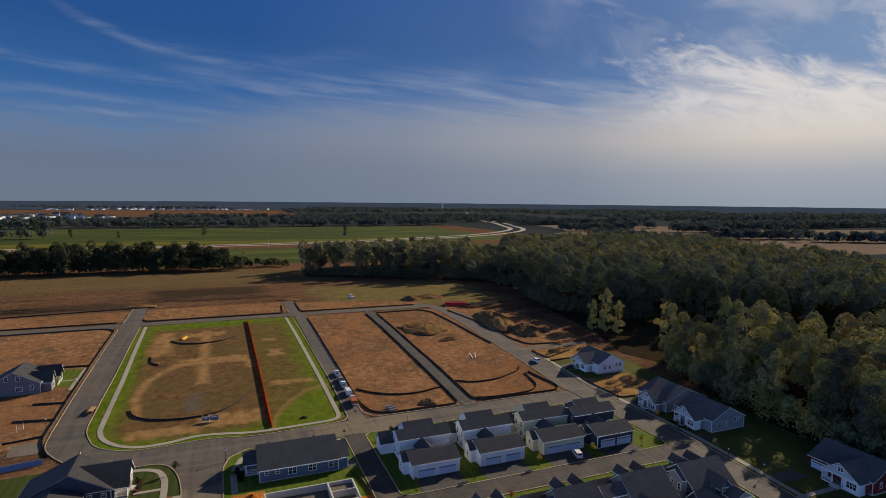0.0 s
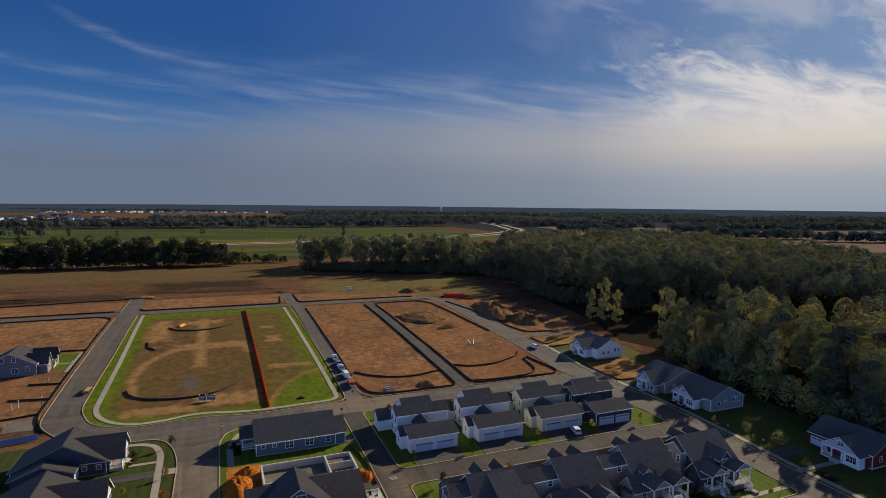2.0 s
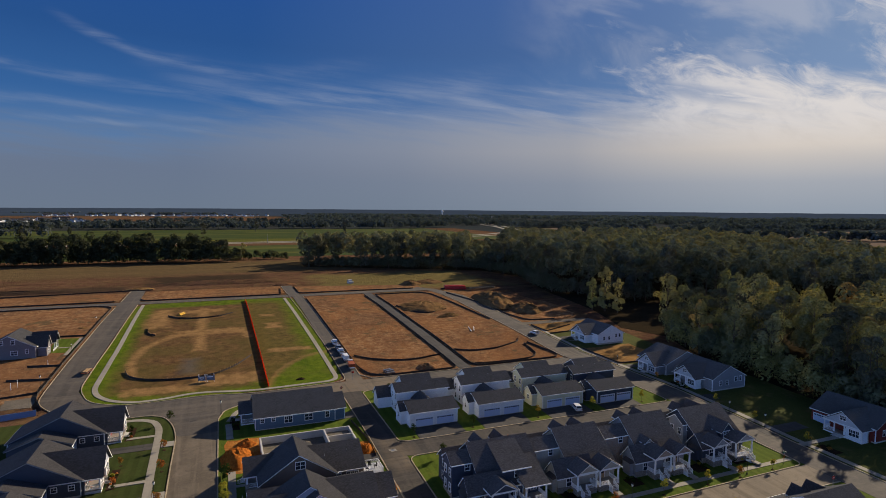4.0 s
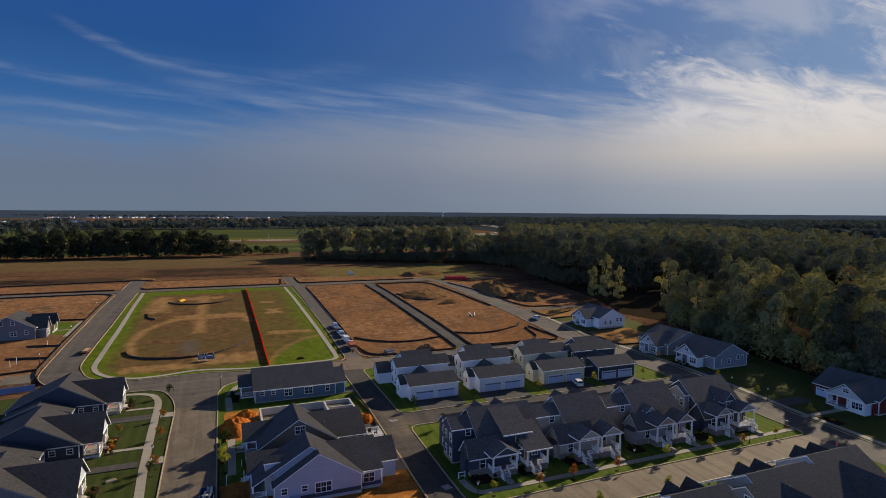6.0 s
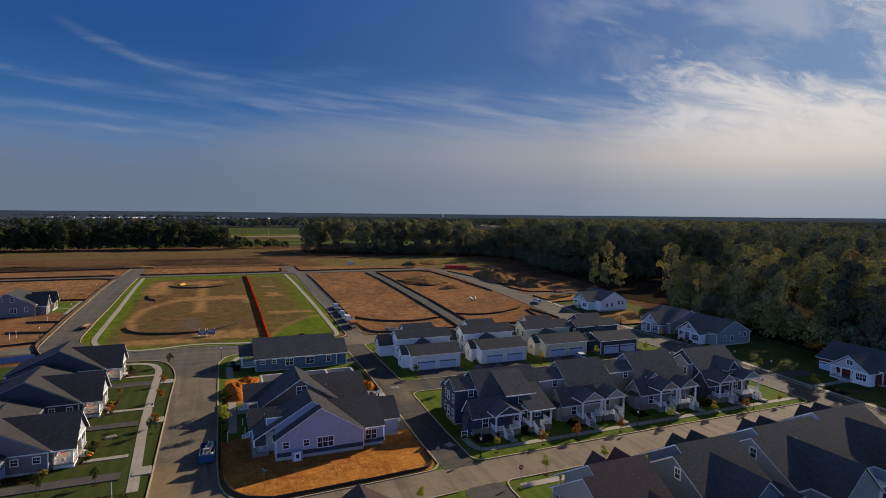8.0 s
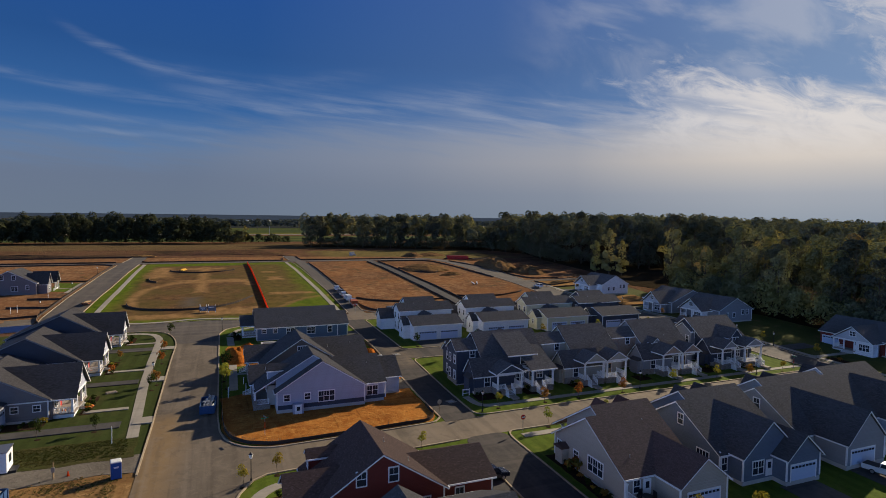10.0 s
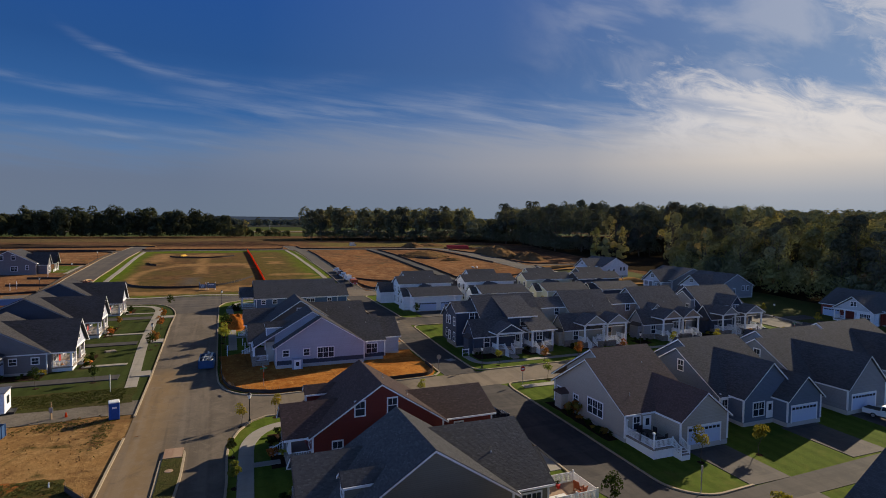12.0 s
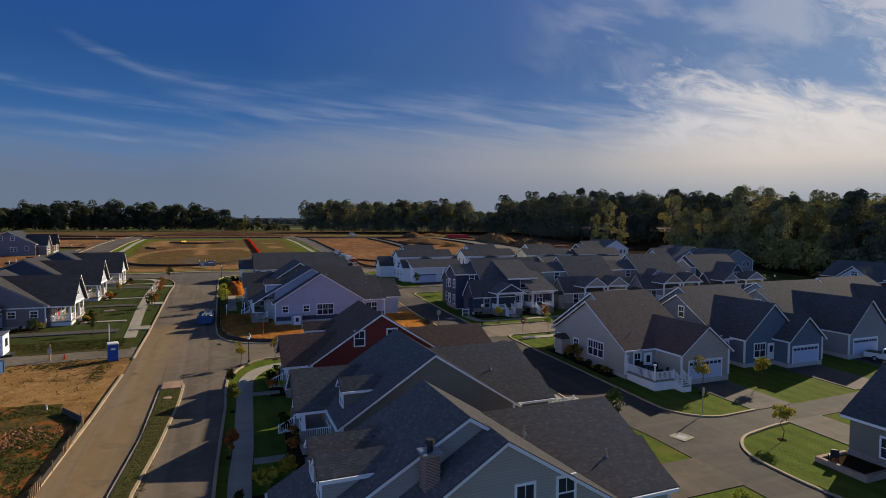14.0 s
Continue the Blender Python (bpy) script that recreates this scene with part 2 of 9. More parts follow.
def tabs(name, col):
    """Single shingles: every one of its own shade, with mineral grain."""
    m, k, b = material(name, 0.92, spec=0.15)
    b.inputs["Diffuse Roughness"].default_value = 1.0
    isl, info = k.add("ShaderNodeNewGeometry").outputs["Random Per Island"], k.add("ShaderNodeObjectInfo").outputs["Random"]
    f = k.math("FRACT", k.math("ADD", isl, info))
    c = k.ramp(f, (0.0, tuple(x * 0.74 for x in col)), (0.5, tuple(x * 0.97 for x in col)), (0.88, tuple(x * 1.12 for x in col)), (1.0, tuple(x * 1.45 for x in col)))
    p = world_pos(k)
    c = k.mix(k.math("MULTIPLY", k.noise(p, 0.5, 4), 0.4), c, tuple(x * 0.7 for x in col))
    c = k.mix(k.math("MULTIPLY", k.noise(p, 30, 2), 0.4), c, tuple(x * 0.45 for x in col))
    k.link(c, b.inputs["Base Color"])
    return m


def soil(name, cols, big=0.06, green=None, tracks=0.0, grain=0.55):
    """Ground with patches at several scales, wheel tracks and clods."""
    m, k, b = material(name, 0.97, spec=0.0)
    p = world_pos(k)
    n1, n2, n3 = k.noise(p, big, 7, 0.62, 0.4), k.noise(p, big * 7, 7, 0.68, 0.3), k.noise(p, 2.2, 6, 0.72)
    c = k.mix(k.ramp(n1, (0.38, 0.0), (0.62, 1.0)), cols[0], cols[1])
    wide = k.noise(p, big * 0.4, 4, 0.5, 0.3)
    c = k.mix(k.math("MULTIPLY", k.ramp(n2, (0.44, 0.0), (0.72, 1.0)), k.math("ADD", 0.25, k.math("MULTIPLY", k.ramp(wide, (0.38, 0.0), (0.62, 1.0)), 0.6))), c, cols[2])
    c = k.mix(k.math("MULTIPLY", k.ramp(n3, (0.47, 0.0), (0.7, 1.0)), grain), c, cols[3])
    if tracks:
        for sx, sy in ((1.0, 0.05), (0.07, 1.0)):
            t = k.noise(stretched(k, p, sx, sy), 0.55, 5, 0.6, 1.6)
            c = k.mix(k.math("MULTIPLY", k.ramp(t, (0.57, 0.0), (0.70, 1.0)), tracks * 0.8), c, cols[3])
        fine = k.noise(p, 0.85, 5, 0.7, 0.6)
        c = k.mix(k.math("MULTIPLY", k.ramp(fine, (0.57, 0.0), (0.66, 1.0)), 0.5), c, cols[2])
        c = k.mix(k.math("MULTIPLY", k.ramp(fine, (0.33, 1.0), (0.42, 0.0)), 0.55), c, cols[3])
    if green:
        n4 = k.noise(p, big * 2.3, 7, 0.66, 0.6)
        c = k.mix(k.math("MULTIPLY", k.ramp(n4, (green[1], 0.0), (green[1] + 0.1, 1.0)), 0.85), c, k.mix(n3, green[0], tuple(x * 0.45 for x in green[0])))
    k.link(c, b.inputs["Base Color"])
    bump(k, b, k.math("ADD", n2, k.math("MULTIPLY", n3, 0.35)), 0.7, 0.3)
    return m


def meadow_mat():
    """Cut meadow: brown stalks in bands, olive towards the trees, dark rough strips."""
    m, k, b = material("dry_meadow", 0.95, spec=0.0)
    p = world_pos(k)
    band = k.noise(stretched(k, p, 0.14, 1.0), 0.08, 9, 0.68, 0.5)
    n2, n3 = k.noise(p, 0.16, 7, 0.66), k.noise(p, 1.3, 5, 0.7)
    c = k.mix(k.ramp(band, (0.36, 0.0), (0.64, 1.0)), (0.092, 0.048, 0.032), (0.20, 0.105, 0.064))
    c = k.mix(k.math("MULTIPLY", k.ramp(n2, (0.46, 0.0), (0.66, 1.0)), 0.6), c, (0.17, 0.115, 0.05))
    c = k.mix(k.math("MULTIPLY", k.ramp(n3, (0.46, 0.0), (0.72, 1.0)), 0.5), c, (0.045, 0.032, 0.02))
    n4 = k.noise(stretched(k, p, 0.5, 1.0), 0.45, 5, 0.7)
    c = k.mix(k.math("MULTIPLY", k.ramp(n4, (0.50, 0.0), (0.62, 1.0)), 0.55), c, (0.05, 0.034, 0.022))
    c = k.mix(k.math("MULTIPLY", k.ramp(n4, (0.30, 1.0), (0.42, 0.0)), 0.5), c, (0.26, 0.165, 0.09))
    c = k.mix(k.math("MULTIPLY", zone(k, p, -600, 300, 452, 545, 24, 10, 0.03), 0.6), c, k.mix(n2, (0.10, 0.08, 0.04), (0.18, 0.135, 0.06)))
    c = k.mix(k.math("MULTIPLY", zone(k, p, 60, 175, 326, 420, 16, 16, 0.05), 0.85), c, k.mix(n2, (0.075, 0.068, 0.028), (0.25, 0.195, 0.075)))
    c = k.mix(k.math("MULTIPLY", zone(k, p, -44, 26, 392, 438, 14, 9, 0.05), 0.8), c, (0.036, 0.03, 0.022))
    c = k.mix(k.math("MULTIPLY", zone(k, p, -300, -52, 372, 396, 10, 6, 0.05), 0.75), c, (0.045, 0.035, 0.026))
    k.link(c, b.inputs["Base Color"])
    bump(k, b, k.math("ADD", n2, k.math("MULTIPLY", n3, 0.5)), 1.0, 0.9)
    return m


def park_mat():
    """Park turf: green rim and corner, worn brown middle with trodden tan strips."""
    m, k, b = material("park_turf", 0.92, spec=0.03)
    p = world_pos(k)
    n1, n2, n3 = k.noise(p, 0.06, 6, 0.62), k.noise(p, 0.33, 7, 0.66), k.noise(p, 3.0, 5, 0.7)
    green = k.mix(k.ramp(n2, (0.34, 0.0), (0.66, 1.0)), (0.062, 0.10, 0.008), (0.13, 0.17, 0.012))
    green = k.mix(k.math("MULTIPLY", k.ramp(n1, (0.5, 0.0), (0.68, 1.0)), 0.5), green, (0.15, 0.125, 0.03))
    brown = k.mix(k.ramp(n2, (0.36, 0.0), (0.66, 1.0)), (0.085, 0.048, 0.024), (0.19, 0.105, 0.045))
    brown = k.mix(k.math("MULTIPLY", k.ramp(n1, (0.40, 0.0), (0.62, 1.0)), 0.5), brown, (0.10, 0.088, 0.024))
    tan = k.mix(n2, (0.20, 0.11, 0.042), (0.40, 0.235, 0.10))
    worn = k.math("MAXIMUM", zone(k, p, -31.5, 13, 184, 306, 5, 2.6, 0.10), k.math("MULTIPLY", zone(k, p, 9, 29.5, 184, 308, 7, 4.0, 0.07), 0.8))
    lobe = oval(k, p, 41, 170, 27, 38, 2.5, 1.6)
    worn = k.math("MULTIPLY", worn, k.math("SUBTRACT", 1.0, lobe))
    worn = k.math("MAXIMUM", worn, k.math("MULTIPLY", zone(k, p, -26, 10, 180, 189, 4, 4.0, 0.16), 0.85))
    c = k.mix(worn, green, brown)
    c = k.mix(k.math("MULTIPLY", k.math("SUBTRACT", oval(k, p, 41, 170, 28.5, 40, 1.0, 1.2), lobe, clamp=True), 0.6), c, tan)
    # mown arcs round a bare inner field, and trodden strips
    ring = k.math("SUBTRACT", oval(k, p, -6, 214, 24.5, 40, 2.0, 1.0), oval(k, p, -6, 214, 21.5, 35, 2.0, 1.0), clamp=True)
    strips = k.math("MULTIPLY", ring, zone(k, p, -40, -14, 196, 262, 6, 2.0, 0.15))
    for q in ((-18, 10, 245, 254, 2.5, 1.6, 0.25), (-10, -6, 222, 300, 2.5, 1.2, 0.2), (-18, 1, 288, 296, 2.5, 2.0, 0.22), (-30, -22, 262, 300, 4, 3.0, 0.15), (-28, -8, 182, 188, 2, 2.0, 0.3), (-8, 11, 184, 193, 2, 2.4, 0.3), (16, 32, 213, 217, 2, 1.4, 0.25), (8, 11, 236, 246, 2, 1.5, 0.3), (18, 24, 249, 258, 2.5, 2.4, 0.25), (17, 23, 272, 276, 2, 1.5, 0.3)):
        strips = k.math("MAXIMUM", strips, zone(k, p, *q))
    c = k.mix(k.math("MULTIPLY", strips, k.ramp(n2, (0.3, 0.45), (0.6, 1.0))), c, tan)
    c = k.mix(k.math("MULTIPLY", zone(k, p, -13, -8, 198, 213, 4, 2.0, 0.14), 0.5), c, (0.12, 0.115, 0.11))
    c = k.mix(k.math("MULTIPLY", k.ramp(n3, (0.48, 0.0), (0.75, 1.0)), 0.45), c, k.mix(1.0, c, (0.35, 0.38, 0.4), "MULTIPLY"))
    k.link(c, b.inputs["Base Color"])
    bump(k, b, k.math("ADD", n2, k.math("MULTIPLY", n3, 0.4)), 0.8, 0.25)
    return m


def grass(name, col, dry=None, stripes=0.0, bands=False):
    m, k, b = material(name, 0.95, spec=0.03)
    p = world_pos(k)
    n1, n2 = k.noise(p, 0.12, 5), k.noise(p, 5.0, 5, 0.7)
    c = k.mix(n1, tuple(x * 0.7 for x in col), tuple(x * 1.25 for x in col))
    c = k.mix(k.math("MULTIPLY", n2, 0.5), c, tuple(x * 0.45 for x in col))
    if stripes:
        sep = k.add("ShaderNodeSeparateXYZ")
        k.link(p, sep.inputs[0])
        s = k.ramp(k.math("PINGPONG", k.math("ADD", sep.outputs["X"], k.math("MULTIPLY", n1, 0.4)), 1.1), (0.40, 0.0), (0.70, 1.0))
        c = k.mix(k.math("MULTIPLY", s, stripes), c, tuple(x * 1.5 for x in col))
    tuft = k.noise(p, 1.4, 6, 0.7, 0.5)
    c = k.mix(k.math("MULTIPLY", k.ramp(tuft, (0.52, 0.0), (0.70, 1.0)), 0.45), c, tuple(x * 0.42 for x in col))
    c = k.mix(k.math("MULTIPLY", k.ramp(tuft, (0.30, 1.0), (0.44, 0.0)), 0.4), c, (col[0] * 1.9, col[1] * 1.5, col[2] * 1.3))
    if dry:
        c = k.mix(k.math("MULTIPLY", k.ramp(k.noise(stretched(k, p, 0.004, 0.03) if bands else p, 1.0 if bands else 0.22, 6, 0.65), (0.50 if bands else 0.54, 0.0), (0.64 if bands else 0.74, 1.0)), 0.7), c, dry)
    k.link(c, b.inputs["Base Color"])
    bump(k, b, n2, 0.8, 0.06)
    return m


def asphalt(name, col, dust, east=None, dusty=()):
    m, k, b = material(name, 0.9, spec=0.2)
    p = world_pos(k)
    n1, n2, n3 = k.noise(p, 0.16, 6, 0.6, 0.5), k.noise(p, 14, 3), k.noise(p, 0.7, 6, 0.7, 1.0)
    c = k.mix(k.ramp(n1, (0.38, 0.0), (0.66, 1.0)), col, dust)
    if east:
        c = k.mix(zone(k, p, 8, 200, 60, 100, 14, 4, 0.1), c, k.mix(k.ramp(n1, (0.38, 0.0), (0.66, 1.0)), *east))
        c = k.mix(k.math("MULTIPLY", k.ramp(k.noise(stretched(k, p, 1.0, 0.03), 0.5, 4, 0.5), (0.5, 0.0), (0.64, 1.0)), 0.4), c, tuple(x * 0.55 for x in col))
        c = k.mix(k.math("MULTIPLY", zone(k, p, -15, -6.2, 0, 98, 4, 1.2, 0.15), 0.8), c, k.mix(n1, (0.21, 0.135, 0.062), (0.34, 0.22, 0.10)))
    for q in dusty:
        c = k.mix(k.math("MULTIPLY", zone(k, p, *q, 5, 1.6, 0.16), 0.75), c, k.mix(n1, (0.19, 0.145, 0.10), (0.30, 0.23, 0.155)))
    for sx, sy in ((1.0, 0.04),) if east else ((1.0, 0.04), (0.04, 1.0)):
        c = k.mix(k.math("MULTIPLY", k.ramp(k.noise(stretched(k, p, sx, sy), 0.7, 4, 0.55, 0.8), (0.54, 0.0), (0.66, 1.0)), 0.34), c, tuple(x * 0.55 for x in col))
        c = k.mix(k.math("MULTIPLY", k.ramp(k.noise(stretched(k, p, sx, sy), 0.45, 3, 0.5, 0.6), (0.52, 0.0), (0.62, 1.0)), 0.34), c, tuple(x * 1.4 for x in dust))
    c = k.mix(k.math("MULTIPLY", n2, 0.45), c, tuple(x * 0.45 for x in col))
    c = k.mix(k.math("MULTIPLY", k.ramp(n3, (0.50, 0.0), (0.72, 1.0)), 0.5), c, tuple(x * 1.15 for x in dust))
    c = k.mix(k.math("MULTIPLY", k.ramp(k.noise(p, 0.35, 5, 0.6, 2.0), (0.56, 0.0), (0.66, 1.0)), 0.4), c, tuple(x * 0.7 for x in col))
    k.link(c, b.inputs["Base Color"])
    bump(k, b, n2, 0.3, 0.01)
    return m


def leafy(name, cols, through=0.35):
    """Leaves: colour by object and by clump, some light passing through."""
    m = bpy.data.materials.new(name)
    m.use_nodes = True
    k = Nodes(m.node_tree)
    out = k.add("ShaderNodeOutputMaterial")
    d, t, mixer = k.add("ShaderNodeBsdfDiffuse"), k.add("ShaderNodeBsdfTranslucent"), k.add("ShaderNodeMixShader")
    geo, info = k.add("ShaderNodeNewGeometry"), k.add("ShaderNodeObjectInfo")
    flat = k.add("ShaderNodeVectorMath", operation="MULTIPLY")
    k.link(geo.outputs["Position"], flat.inputs[0])
    flat.inputs[1].default_value = (1, 1, 0.1)
    cell = k.add("ShaderNodeTexVoronoi")
    cell.inputs["Scale"].default_value = 0.085
    k.link(flat.outputs[0], cell.inputs["Vector"])
    tint = k.add("ShaderNodeSeparateColor")
    k.link(cell.outputs["Color"], tint.inputs[0])
    tree = k.math("ADD", k.math("MULTIPLY", tint.outputs[0], 0.55), k.math("MULTIPLY", k.noise(geo.outputs["Position"], 0.02, 3, 0.6), 0.45))
    mixv = k.math("ADD", k.math("MULTIPLY", info.outputs["Random"], 0.5), k.math("MULTIPLY", k.ramp(tree, (0.28, 0.0), (0.72, 1.0)), 0.5))
    c = k.ramp(mixv, *[(i / (len(cols) - 1), x) for i, x in enumerate(cols)])
    c = k.mix(k.math("MULTIPLY", tint.outputs[1], 0.5), c, k.mix(1.0, c, (0.42, 0.46, 0.52), "MULTIPLY"))
    isl = geo.outputs["Random Per Island"]
    c = k.mix(k.math("MULTIPLY", isl, 0.42), c, k.mix(1.0, c, (0.5, 0.5, 0.45), "MULTIPLY"))
    k.link(c, d.inputs[0])
    k.link(k.mix(1.0, c, (1.1, 1.15, 0.8), "MULTIPLY"), t.inputs[0])
    mixer.inputs[0].default_value = through
    k.link(d.outputs[0], mixer.inputs[1]), k.link(t.outputs[0], mixer.inputs[2])
    k.link(mixer.outputs[0], out.inputs[0])
    return m


def brick(name, col, mortar=(0.35, 0.32, 0.29)):
    m, k, b = material(name, 0.9)
    co = coords(k)
    sep = k.add("ShaderNodeSeparateXYZ")
    k.link(co, sep.inputs[0])
    xy = k.add("ShaderNodeCombineXYZ")
    k.link(k.math("ADD", sep.outputs["X"], sep.outputs["Y"]), xy.inputs[0]), k.link(sep.outputs["Z"], xy.inputs[1])
    br = k.add("ShaderNodeTexBrick", offset=0.5)
    for key, v in (("Scale", 1.0), ("Mortar Size", 0.012), ("Brick Width", 0.22), ("Row Height", 0.075)):
        br.inputs[key].default_value = v
    br.inputs["Color1"].default_value = (*(c * 0.7 for c in col), 1)
    br.inputs["Color2"].default_value = (*(c * 1.25 for c in col), 1)
    br.inputs["Mortar"].default_value = (*mortar, 1)
    k.link(xy.outputs[0], br.inputs["Vector"])
    k.link(br.outputs["Color"], b.inputs["Base Color"])
    bump(k, b, br.outputs["Fac"], -0.4, 0.01)
    return m


def glass_mat(name):
    m, k, b = material(name, 0.1, spec=0.15)
    n = k.noise(coords(k), 0.8, 2)
    k.link(k.mix(n, (0.015, 0.02, 0.028), (0.05, 0.06, 0.075)), b.inputs["Base Color"])
    return m


